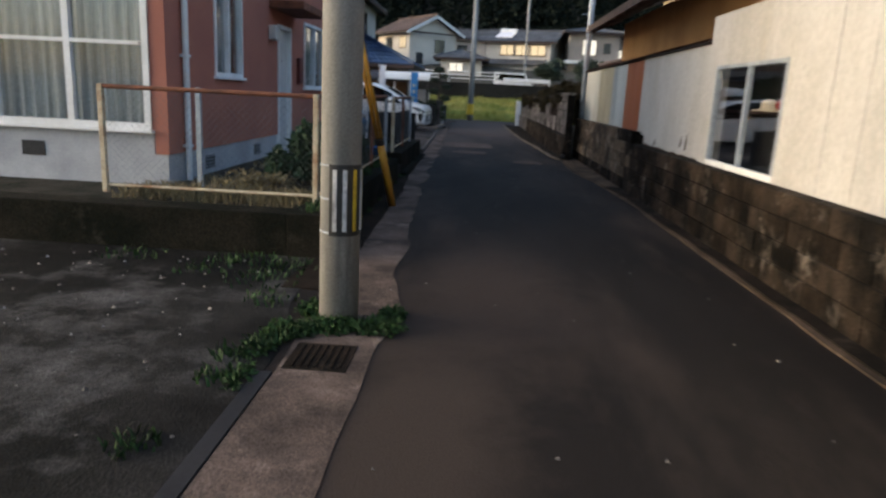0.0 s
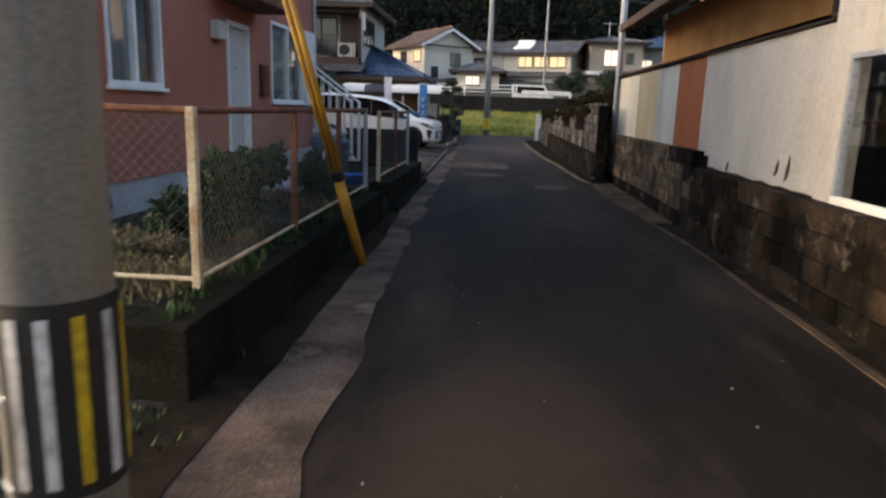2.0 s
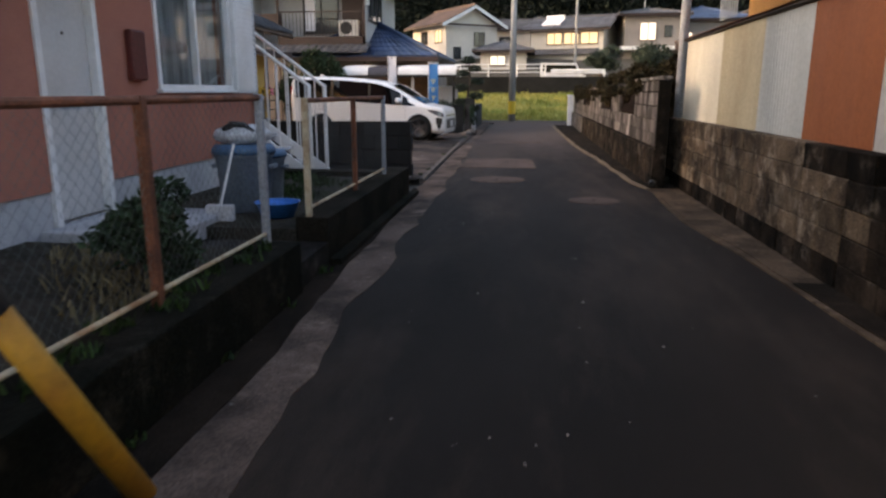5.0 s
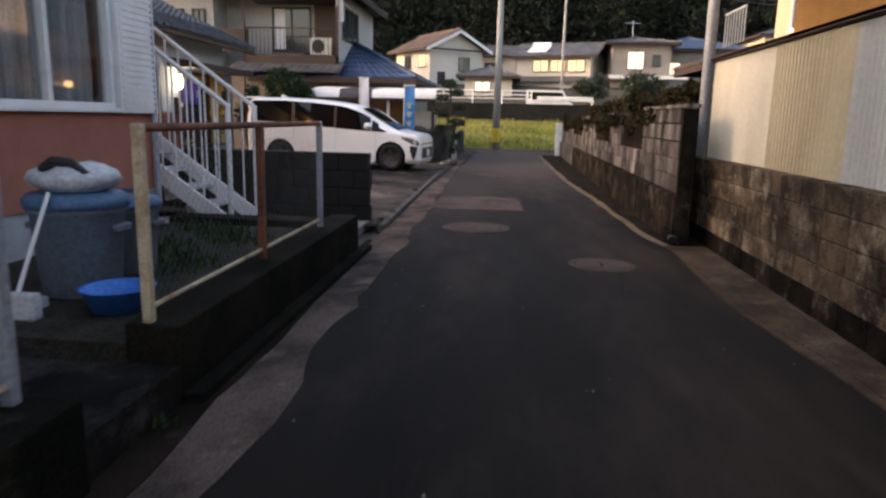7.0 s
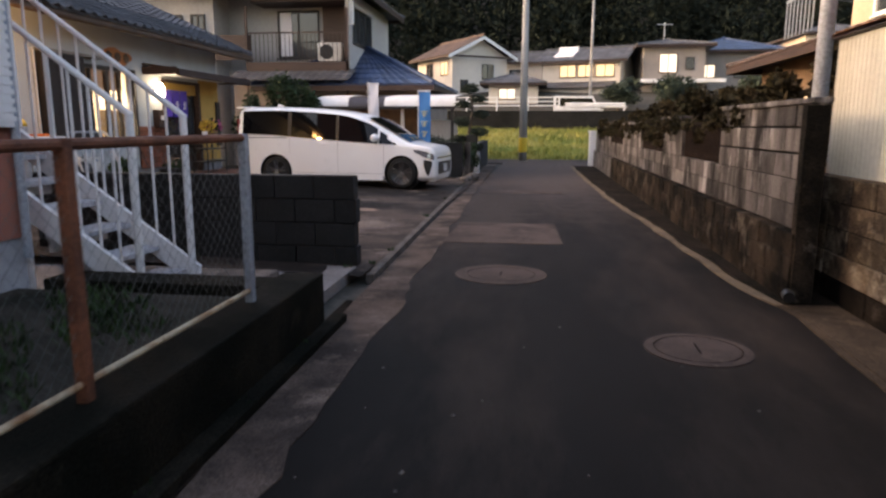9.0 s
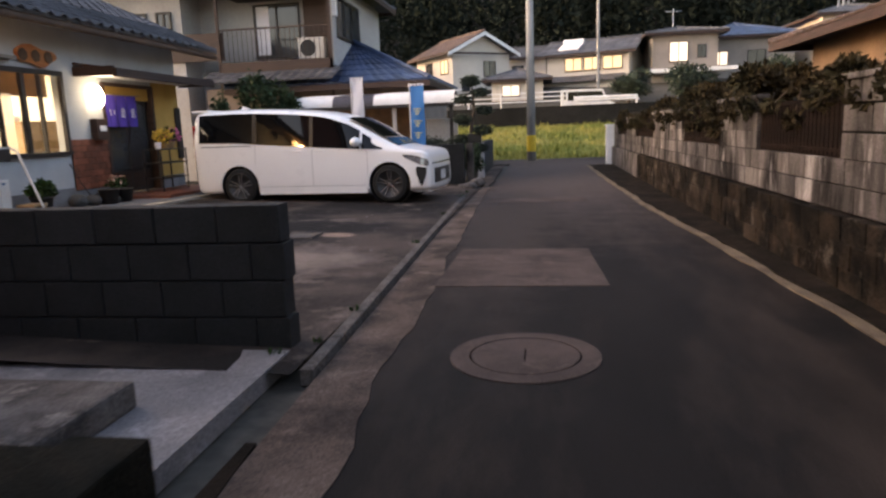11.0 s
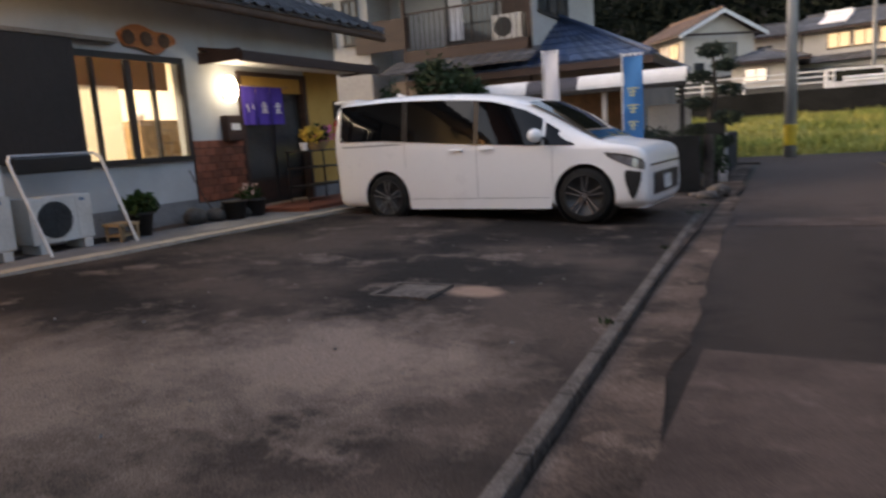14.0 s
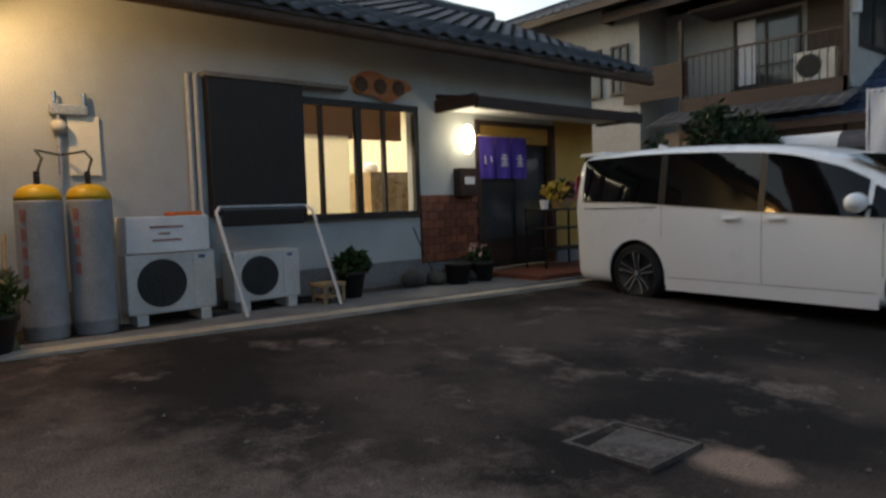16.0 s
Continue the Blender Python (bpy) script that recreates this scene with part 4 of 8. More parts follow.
box(bm, -9, HX - 0.17, HY0 + 0.02, HY0 + 0.17, -0.1, 0.86)
box(bm, -9, HX - 0.17, HY1 - 0.17, HY1 - 0.02, -0.1, 0.64)
bmesh.ops.remove_doubles(bm, verts=bm.verts, dist=0.0005)
part("plinth", bm, FOUND, house, "pale grey plinth")
for y, z in ((10.15, 0.48), (8.3, 0.46)):
    v = part("plinth_vent", bbox(HX - 0.03, HX - 0.012, y - 0.14, y + 0.14, z - 0.08, z + 0.08), ROOMDARK, house, "dark plinth vent")
    for k in range(4):
        part("bar", bbox(HX - 0.012, HX - 0.004, y - 0.14, y + 0.14, z - 0.06 + 0.04 * k, z - 0.048 + 0.04 * k), GALVPOLE, v)
v = part("plinth_vent", bbox(-4.42, -4.16, HY0 + 0.008, HY0 + 0.022, 0.56, 0.72), ROOMDARK, house, "dark plinth vent")
part("roof", poly(B(), [(-9.5, 6.5, HT), (HX + 0.5, 6.5, HT), (HX + 0.5, 15.9, HT), (-9.5, 15.9, HT)], (0, 0, 0.15)), TILE_FAR, house)
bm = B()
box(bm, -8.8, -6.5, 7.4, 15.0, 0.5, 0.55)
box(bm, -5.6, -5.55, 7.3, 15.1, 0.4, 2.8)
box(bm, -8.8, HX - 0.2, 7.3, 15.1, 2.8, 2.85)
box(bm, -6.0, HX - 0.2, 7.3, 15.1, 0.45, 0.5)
part("room_lining", bm, ROOMDARK, house, "room lining behind the windows, unlit darkness in its colour")


def window(name, parent, axis, c, a0, a1, z0, z1, material, mullions=(0.5,), transoms=(), fw=0.05, depth=0.07, pane_mat=None, curtain=None, curtain_back=0.10, sign=1, label=""):
    """A framed window lying across an axis: frame, mullions, panes and, behind them, a curtain. sign: +1 if it faces the axis' positive side."""
    def bx(bm, d0, d1, p, q, lo, hi, bevel=0.0):
        d0, d1 = sorted((c + sign * d0, c + sign * d1))
        return box(bm, d0, d1, p, q, lo, hi, bevel) if axis == "x" else box(bm, p, q, d0, d1, lo, hi, bevel)
    bm = B()
    bx(bm, -depth, 0.02, a0, a1, z0, z0 + fw)
    bx(bm, -depth, 0.02, a0, a1, z1 - fw, z1)
    bx(bm, -depth, 0.02, a0, a0 + fw, z0 + fw, z1 - fw)
    bx(bm, -depth, 0.02, a1 - fw, a1, z0 + fw, z1 - fw)
    w = part(name, bm, material, parent, label)
    spots = [a0 + fw] + [a0 + (a1 - a0) * m for m in mullions] + [a1 - fw]
    for m in spots[1:-1]:
        part("mullion", bx(B(), -depth + 0.01, 0.012, m - fw * 0.5, m + fw * 0.5, z0 + fw, z1 - fw), material, w)
    for tz in transoms:
        for p, q in zip(spots, spots[1:]):
            part("transom", bx(B(), -depth + 0.012, 0.008, p + fw * 0.5, q - fw * 0.5, z0 + (z1 - z0) * tz - 0.02, z0 + (z1 - z0) * tz + 0.02), material, w)
    for p, q in zip(spots, spots[1:]):
        pane = part("pane", bx(B(), -depth + 0.022, -depth + 0.028, p, q, z0 + fw, z1 - fw), pane_mat or CLEAR, w)
        if not pane_mat:
            pane.visible_shadow = False
    part("sill", bx(B(), -0.02, 0.06, a0 - 0.03, a1 + 0.03, z0 - 0.035, z0, 0.006), material, w)
    if curtain:
        bm = B()
        n = int((a1 - a0) / 0.03)
        top, low = [], []
        for i in range(n + 1):
            a = a0 + (a1 - a0) * i / n
            d = c - sign * (depth + curtain_back + 0.018 * math.sin(a * 47) + 0.01 * math.sin(a * 19))
            for lst, z in ((low, z0), (top, z1)):
                lst.append(bm.verts.new((d, a, z) if axis == "x" else (a, d, z)))
        for i in range(n):
            bm.faces.new((low[i], low[i + 1], top[i + 1], top[i]))
        part("curtain", bm, curtain, w, "hanging net curtain")
    return w


window("window_front", house, "y", HY0, -5.55, -2.93, 0.90, 2.72, WHITE, (0.34, 0.66), (0.5,), 0.07, curtain=CURTAIN, sign=-1, label="wide white-framed window with net curtains")
window("window_small", house, "x", HX, 8.47, 9.48, 1.52, 2.75, WHITE, (0.5,), curtain=CURTAIN, label="white-framed sash window with grey curtain")
window("window_side", house, "x", HX, 12.9, 14.62, 1.42, 2.62, WHITE, (0.5,), curtain=CURTAIN, label="white sliding window with net curtain")
sb = part("shutter_case", bbox(HX - 0.10, HX + 0.07, 14.64, 15.27, 1.38, 2.66, 0.01), WHITE, house, "white ribbed shutter case")
for k in range(21):
    part("rib", bbox(HX + 0.07, HX + 0.078, 14.67, 15.24, 1.42 + 0.058 * k, 1.452 + 0.058 * k), WHITE, sb)
d = part("house_door", bbox(HX - 0.10, HX - 0.05, 11.26, 11.91, 0.38, 2.36, 0.01), DOORWHITE, house, "plain white entrance door")
bm = B()
box(bm, HX - 0.10, HX + 0.02, 11.20, 11.26, 0.36, 2.42)
box(bm, HX - 0.10, HX + 0.02, 11.91, 11.97, 0.36, 2.42)
box(bm, HX - 0.10, HX + 0.02, 11.26, 11.91, 2.36, 2.42)
part("door_frame", bm, WHITE, d)
part("door_knob", pipe(B(), [(HX - 0.05, 11.33, 1.30), (HX + 0.0, 11.33, 1.30), (HX + 0.0, 11.44, 1.30)], 0.011), BLACKTRIM, d, "dark lever handle")
part("letter_slot", bbox(HX - 0.05, HX - 0.042, 11.48, 11.72, 1.26, 1.30), GALVPOLE, d)
part("peephole", cyl(B(), (HX - 0.05, 11.6, 1.85), (HX - 0.04, 11.6, 1.85), 0.012), BLACKTRIM, d)
part("door_canopy", bbox(HX, HX + 0.55, 10.75, 12.3, 2.62, 2.74, 0.02), RUST, house, "red-brown door canopy")
part("meter_box", bbox(HX, HX + 0.12, 10.72, 10.95, 2.14, 2.36, 0.015), OFFWHITE, house, "white electric meter box")
part("intercom", bbox(HX, HX + 0.07, 12.38, 12.62, 1.50, 1.95, 0.02), mat("dark_red_case", (0.10, 0.02, 0.018), (0.07, 0.015, 0.014), rough=0.5, bump=0), house, "dark red gas meter case")
solo("door_step", bbox(HX, -1.75, 11.0, 12.2, 0.195, 0.36, 0.015), FOUND, (-2.3, 11.6, 0.2), "pale concrete step before the white door", "step")
bm = pipe(B(), [(HX + 0.05, 7.5, 0.26), (HX + 0.05, 7.5, 5.9)], 0.035, 10)
t = solo("downpipe", bm, WHITE, (HX + 0.05, 7.5, 0.26), "white plastic downpipe on the salmon wall", "downpipe")
for z in (0.7, 1.7, 2.7):
    part("clip", bbox(HX, HX + 0.09, 7.455, 7.545, z, z + 0.03), WHITE, t)
bm = pipe(B(), [(HX + 0.05, 15.22, 0.5), (HX + 0.05, 15.22, 5.9)], 0.03, 10)
solo("downpipe", bm, GALVPOLE, (HX + 0.05, 15.22, 0.3), "grey downpipe at the house corner", "downpipe")


# Fence: posts, rails and woven wire
def wire(p, q, z0, z1, pitch=0.07, r=0.0011):
    """Woven diamond wire between two ground points."""
    p, q = Vector((*p, 0)), Vector((*q, 0))
    d = (q - p).normalized()
    nrm = Vector((-d.y, d.x, 0))
    length, h = (q - p).length, z1 - z0
    verts, faces = [], []

    def rod(a, b):
        k = len(verts)
        for e in (a, b):
            for o in (nrm * r, d * r - nrm * r * 0.5, -d * r - nrm * r * 0.5):
                verts.append(e + o)
        faces.extend([(k, k + 1, k + 4, k + 3), (k + 1, k + 2, k + 5, k + 4), (k + 2, k, k + 3, k + 5)])
    n = int((length + h) / pitch) + 1
    for i in range(n):
        s = -h + i * pitch
        for flip in (0, 1):
            a, b = max(0.0, s), min(length, s + h)
            if b - a < 0.01:
                continue
            za, zb = (a - s, b - s)
            if flip:
                za, zb = h - za, h - zb
            rod(p + d * a + Vector((0, 0, z0 + za)) + nrm * 0.002 * flip, p + d * b + Vector((0, 0, z0 + zb)) + nrm * 0.002 * flip)
    return verts, faces


def fence(name, pts, z0, z1, posts, label, rail_mat=RUST, low_mat=CREAMPOST):
    t = thing(name, (*pts[0], z0), label, "fence")
    for (x, y), m, lab in posts:
        part("post", box(B(), x - 0.024, x + 0.024, y - 0.024, y + 0.024, z0, z1 + 0.02, 0.006), m, t, lab)
    for a, b in zip(pts, pts[1:]):
        part("top_rail", cyl(B(), (*a, z1), (*b, z1), 0.021, n=10), rail_mat, t)
        part("bottom_rail", cyl(B(), (*a, z0 + 0.07), (*b, z0 + 0.07), 0.014, n=8), low_mat, t)
        v, f = wire(a, b, z0 + 0.07, z1)
        me = raw("wire_mesh", [x - ORIGIN[t] for x in v], f, GALV)
        ob = new("wire_mesh", me)
        ob.parent = t
        ORIGIN[ob] = ORIGIN[t]
        tagged(ob, "grey woven wire mesh", kind="stuff")
    return t


FX = -0.87
fence("wire_fence", [(-2.88, 6.02), (FX, 6.02), (FX, 10.77)], 0.38, 1.36, [((-2.88, 6.02), CREAMPOST, "rusty yellow post"), ((FX, 6.02), CREAMPOST, "cream post streaked with rust"), ((FX, 7.82), RUST, ""), ((FX, 9.36), RUST, ""), ((FX, 10.77), GALVPOLE, "")], "rusty chain-link fence on a low wall by the garden")
fence("wire_fence", [(FX, 11.70), (FX, 14.68)], 0.40, 1.33, [((FX, 11.70), CREAMPOST, "cream post streaked with rust"), ((FX, 13.23), RUST, ""), ((FX, 14.68), GALVPOLE, "")], "rusty chain-link fence beside the bins")
t = solo("yard_post", bbox(-2.36, -2.31, 6.9, 6.95, 0.3, 1.38), GALVPOLE, (-2.33, 6.92, 0.3), "green-grey angle post beside the house corner", "post")


# Outside stair
def stair():
    t = thing("outside_stair", (-3, 15.9, 0.05), "white steel outside stair with barred railings", "stair")
    y0, y1 = 15.52, 16.25
    n, rise, run = 13, 0.185, 0.235
    x0 = -2.10
    for k in range(n):
        x = x0 - run * k
        part("tread", bbox(x - run - 0.02, x, y0 + 0.03, y1 - 0.03, 0.055 + rise * (k + 1) - 0.04, 0.055 + rise * (k + 1), 0.006), FOUND, t)
        part("riser", bbox(x - run * 0.9 - 0.03, x - run * 0.9, y0 + 0.04, y1 - 0.04, 0.055 + rise * (k + 0.25), 0.055 + rise * (k + 1) - 0.04), DOORWHITE, t)
    xe, ze = x0 - run * n, 0.055 + rise * n
    for y in (y0, y1):
        part("stringer", poly(B(), [(x0 + 0.1, y - 0.02, 0.06), (x0 + 0.1, y - 0.02, 0.26), (xe, y - 0.02, ze + 0.10), (xe, y - 0.02, ze - 0.14)], (0, 0.04, 0)), WHITE, t)
        rail = part("railing", cyl(B(), (x0 + 0.05, y, 1.46), (xe, y, ze + 1.30), 0.024, n=10), WHITE, t)
        for k in range(22):
            u = k / 21
            x = x0 + 0.03 + (xe - x0) * u
            zb = 0.18 + (ze - 0.05) * u
            zt = 1.47 + (ze - 0.16) * u
            r = 0.03 if k in (0, 21) else 0.011
            part("baluster", cyl(B(), (x, y, 0.055 if k == 0 else zb), (x, y, zt), r, n=8), WHITE, rail)
    part("landing", bbox(xe - 1.0, xe, y0, y1, ze - 0.12, ze), WHITE, t)
    for x, y in ((xe - 0.5, y0 + 0.03), (xe - 0.5, y1 - 0.03), (-2.92, y0 - 0.04)):
        part("support_post", cyl(B(), (x, y, 0.055), (x, y, ze - 0.05 if x < -3 else 2.4), 0.035, n=10), WHITE, t)
    solo("stair_base", bbox(-2.75, -1.42, 15.60, 16.50, 0.054, 0.19, 0.02), KERB, (-2.0, 16.0, 0.05), "raised concrete base slab under the stair", "slab")


stair()
t = thing("dark_block_wall", (-2.6, 17.45, 0), "blackened concrete block wall between yard and forecourt", "wall", kind="structure")
part("mortar_core", bbox(-4.4, -1.02, 17.45, 17.57, -0.05, 0.91), MORTAR, t)
BLK = [block_mesh("block", BLOCK_BLACK, depth=0.16, height=0.222, seed=s + 9) for s in range(3)]
r = random.Random(4)
for k in range(4):
    x = -4.4 - 0.2 * (k % 2)
    while x < -1.01:
        a, b = max(x, -4.4), min(x + 0.39, -0.99)
        if b - a > 0.08:
            ob = piece("block", BLK[r.randrange(3)], ((a + b) / 2, 17.425, 0.008 + 0.231 * k), t, radians(90))
            ob.scale[1] = (b - a) / 0.39
        x += 0.4

# Bins by the fence
def bin_thing(x, y, s, label):
    t = thing("rubbish_bin", (x, y, 0.30), label, "bin", "bins by the fence")
    bm = B()
    lathe(bm, [(0.21 * s, 0), (0.22 * s, 0.02), (0.26 * s, 0.50 * s), (0.275 * s, 0.51 * s), (0.275 * s, 0.55 * s)], n=24)
    part("body", bm, BINGREY, t, "pale blue-grey body", smooth=True, local=True)
    bm = B()
    lathe(bm, [(0.29 * s, 0.54 * s), (0.29 * s, 0.585 * s), (0.26 * s, 0.62 * s), (0.06, 0.635 * s)], n=24)
    part("lid", bm, BINBLUE, t, "blue lid", smooth=True, local=True)
    bm = pipe(B(), [(-0.09, 0, 0.63 * s), (-0.09, 0, 0.68 * s), (0.09, 0, 0.68 * s), (0.09, 0, 0.63 * s)], 0.012)
    part("lid_handle", bm, BINBLUE, t, local=True)
    for sx in (-1, 1):
        part("side_handle", bbox(sx * 0.255 * s, sx * 0.30 * s, -0.07, 0.07, 0.40 * s, 0.44 * s, 0.01), BINGREY, t, local=True)


bin_thing(-1.74, 12.50, 1.0, "large blue-lidded rubbish bin with a bag on top")
bin_thing(-1.80, 13.10, 0.84, "smaller blue-lidded rubbish bin behind another")
bm = ball(B(), (-1.74, 12.50, 1.005), 0.23, (1.15, 1.0, 0.4), 16)
for v in bm.verts:
    v.co += v.normal * 0.04 * noise.noise(v.co * 9)
    v.co.z = max(v.co.z, 0.935)
solo("plastic_bag", bm, BAGWHITE, (-1.74, 12.50, 0.935), "crumpled white plastic bag on the bin lid", "bag", smooth=True)
bm = pipe(B(), [(-1.87, 12.40, 1.06), (-1.78, 12.37, 1.11), (-1.68, 12.39, 1.10), (-1.58, 12.37, 1.03)], 0.03)
solo("work_gloves", bm, BLACKTRIM, (-1.72, 12.39, 1.03), "dark crumpled cloth on the bag", "cloth")
bm = B()
lathe(bm, [(0.14, 0), (0.19, 0.13), (0.205, 0.135), (0.18, 0.12), (0.13, 0.02)], (-1.32, 12.18, 0.305), 24)
solo("wash_tub", bm, TUBBLUE, (-1.32, 12.18, 0.30), "bright blue plastic tub on the ground", "tub", smooth=True)
t = thing("broom", (-1.75, 11.9, 0.3), "white-handled broom leaning by the bins", "broom")
part("handle", cyl(B(), (-1.75, 11.95, 0.42), (-1.70, 12.2, 0.95), 0.012), WHITE, t)
part("head", bbox(-1.87, -1.63, 11.90, 11.98, 0.30, 0.44, 0.01), BAGWHITE, t)


# Shrubs and weeds
def shrub(name, x, y, z, w, d, h, count, leaf, seed, label, material=LEAF):
    r = random.Random(seed)
    t = thing(name, (x, y, z), label, "shrub")
    bm = B()
    blobs = []
    for k in range(9):
        a, q = r.uniform(0, 6.3), r.uniform(0.1, 0.85)
        px, py, pz = w * q * math.cos(a), d * q * math.sin(a), h * r.uniform(0.3, 0.85)
        blobs.append((px, py, pz, w * r.uniform(0.25, 0.42), d * r.uniform(0.25, 0.42), h * r.uniform(0.16, 0.30)))
        cyl(bm, (0.03 * math.cos(a), 0.03 * math.sin(a), 0), (px, py, pz), 0.014, 0.004, 6)
    part("stems", bm, BARK, t, local=True)
    ob = new("foliage", leaves("foliage", blobs, count, leaf, material, seed))
    ob.parent = t
    tagged(ob, kind="stuff")
    return t


shrub("shrub", -1.38, 7.62, 0.32, 0.44, 0.85, 0.80, 4600, 0.075, 1, "dark green clipped shrub behind the fence")
shrub("shrub", -1.30, 10.05, 0.32, 0.32, 0.74, 0.50, 2200, 0.06, 2, "dark green shrub beside the yellow guy guard")
shrub("shrub", -1.75, 6.9, 0.32, 0.50, 0.45, 0.24, 700, 0.05, 4, "low dry bush inside the fence corner", DRYGRASS)


def tuft(name, spots, blades, height, material, seed, label, zf=lambda x, y: 0.0):
    rng2 = np.random.default_rng(seed)
    verts, faces = [], []
    for x, y, s in spots:
        for _ in range(blades):
            a, q = rng2.uniform(0, 6.28), rng2.uniform(0, 1) ** 0.7 * s
            px, py = x + q * math.cos(a), y + q * math.sin(a)
            h = height * rng2.uniform(0.4, 1.2)
            lean, b = rng2.uniform(0.1, 0.9) * h, rng2.uniform(0, 6.28)
            wv = 0.004 + 0.007 * rng2.random()
            z = zf(px, py)
            k = len(verts)
            cx, cy = math.cos(b), math.sin(b)
            verts += [(px - cy * wv, py + cx * wv, z), (px + cy * wv, py - cx * wv, z), (px + cx * lean * 0.5 + cy * wv, py + cy * lean * 0.5 - cx * wv, z + h * 0.65), (px + cx * lean, py + cy * lean, z + h)]
            faces += [(k, k + 1, k + 2), (k, k + 2, k + 3)]
    tagged(new(name, raw(name, verts, faces, material)), label, "weeds", kind="stuff")


tuft("pole_weeds", [(-0.2, 3.72, 0.17), (0.05, 3.72, 0.14), (-0.42, 3.6, 0.14), (0.1, 3.95, 0.10), (-0.52, 3.4, 0.12), (-0.4, 3.95, 0.1)], 80, 0.055, WEED, 3, "green weeds round the foot of the pole", lambda x, y: 0.01)
tagged(new("pole_ground_leaves", leaves("pole_ground_leaves", [(-0.2, 3.68, 0.035, 0.20, 0.13, 0.05), (0.07, 3.72, 0.03, 0.17, 0.15, 0.045), (-0.44, 3.58, 0.03, 0.17, 0.15, 0.04), (0.13, 3.98, 0.03, 0.1, 0.14, 0.04), (-0.54, 3.30, 0.025, 0.10, 0.2, 0.035), (-0.5, 2.9, 0.02, 0.06, 0.2, 0.025), (-0.38, 4.0, 0.03, 0.12, 0.14, 0.05)], 2600, 0.032, WEED, 44)), "low leafy green weeds round the foot of the pole", "weeds", kind="stuff")
tuft("lot_weeds", [(-1.1, 5.15, 0.3), (-1.5, 4.9, 0.25), (-0.62, 2.9, 0.12), (-0.66, 3.2, 0.12), (-2.2, 5.2, 0.3), (-0.95, 4.6, 0.3), (-0.8, 5.1, 0.28), (-1.3, 5.2, 0.3), (-0.75, 4.2, 0.2), (-0.7, 2.2, 0.12)], 60, 0.05, WEED, 4, "sparse weeds along the lot's edge", lambda x, y: 0.005)
tuft("garden_grass", [(-1.2 - 0.25 * (k % 5), 6.2 + 0.33 * k, 0.3) for k in range(14)], 90, 0.10, DRYGRASS, 5, "dry grass in the garden bed", lambda x, y: 0.32)
tuft("fence_corner_grass", [(-1.1 - 0.22 * (k % 8), 6.15 + 0.2 * (k // 8), 0.22) for k in range(24)], 70, 0.13, DRYGRASS, 15, "dry straw-coloured grass inside the fence corner", lambda x, y: 0.31)
tuft("yard_grass", [(-1.5 - 0.2 * (k % 4), 13.3 + 0.25 * k, 0.3) for k in range(8)], 120, 0.07, WEED, 6, "short green grass by the stair", lambda x, y: 0.30)
tuft("low_wall_weeds", [(-0.80 - 0.05 * (k % 3), 5.6 + 0.31 * k, 0.10) for k in range(17)], 34, 0.065, WEED, 11, "straggling weeds on top of the low wall under the fence", lambda x, y: 0.38)
tuft("wall_foot_weeds", [(-0.68, 6.0 + 0.9 * k, 0.07) for k in range(11)], 26, 0.06, WEED, 12, "small weeds at the foot of the low wall", lambda x, y: 0.012)
tuft("kerb_weeds", [(-1.03, 17.30, 0.06), (-0.86, 17.55, 0.05), (-0.84, 18.3, 0.04), (-0.92, 21.2, 0.05), (-0.98, 23.8, 0.05), (-1.0, 26.4, 0.12), (-1.02, 27.2, 0.1)], 16, 0.04, WEED, 8, "small weeds along the forecourt kerb", lambda x, y: 0.05)


# Utility pole with its striped band, and the yellow guy guard
def tapered_pole(name, x, y, r0, r1, h, label, material=POLE):
    t = thing(name, (x, y, 0), label, "utility pole")
    part("shaft", cyl(B(), (0, 0, -0.1), (0, 0, h), r0, r1, 28), material, t, smooth=True, local=True)
    return t


PX, PY = -0.20, 3.86
t = tapered_pole("utility_pole", PX, PY, 0.138, 0.118, 8.5, "grey concrete utility pole with a striped warning band")
bm = B()
R = 0.136
a0, a1 = radians(-150), radians(15)
SEG = 26


def arc_shell(a0, a1, r, z0, z1, n):
    bm = B()
    ring = []
    for i in range(n + 1):
        a = a0 + (a1 - a0) * i / n
        ring.append([bm.verts.new((rr * math.cos(a), rr * math.sin(a), z)) for rr, z in ((r, z0), (r + 0.004, z0), (r + 0.004, z1), (r, z1))])
    for p, q in zip(ring, ring[1:]):
        for k in range(4):
            bm.faces.new((p[k], q[k], q[(k + 1) % 4], p[(k + 1) % 4]))
    bm.faces.new(ring[0])
    bm.faces.new(ring[-1][::-1])
    return bm


band = part("warning_band", arc_shell(radians(-112), radians(80), 0.1375, 0.575, 1.005, 26), BLACKBAND, t, "black rubber warning band", local=True)
for a, m in ((-95, STRIPE), (-68, STRIPE), (-38, STRIPE_Y), (-8, STRIPE), (22, STRIPE_Y), (52, STRIPE)):
    part("stripe", arc_shell(radians(a - 5.5), radians(a + 5.5), 0.142, 0.605, 0.975, 4), m, band, local=True)
for z in (0.585, 0.79, 0.99):
    bm = B()
    lathe(bm, [(0.1385, z), (0.141, z + 0.003), (0.141, z + 0.009), (0.1385, z + 0.012)], n=28)
    part("steel_strap", bm, GALVPOLE, t, local=True)

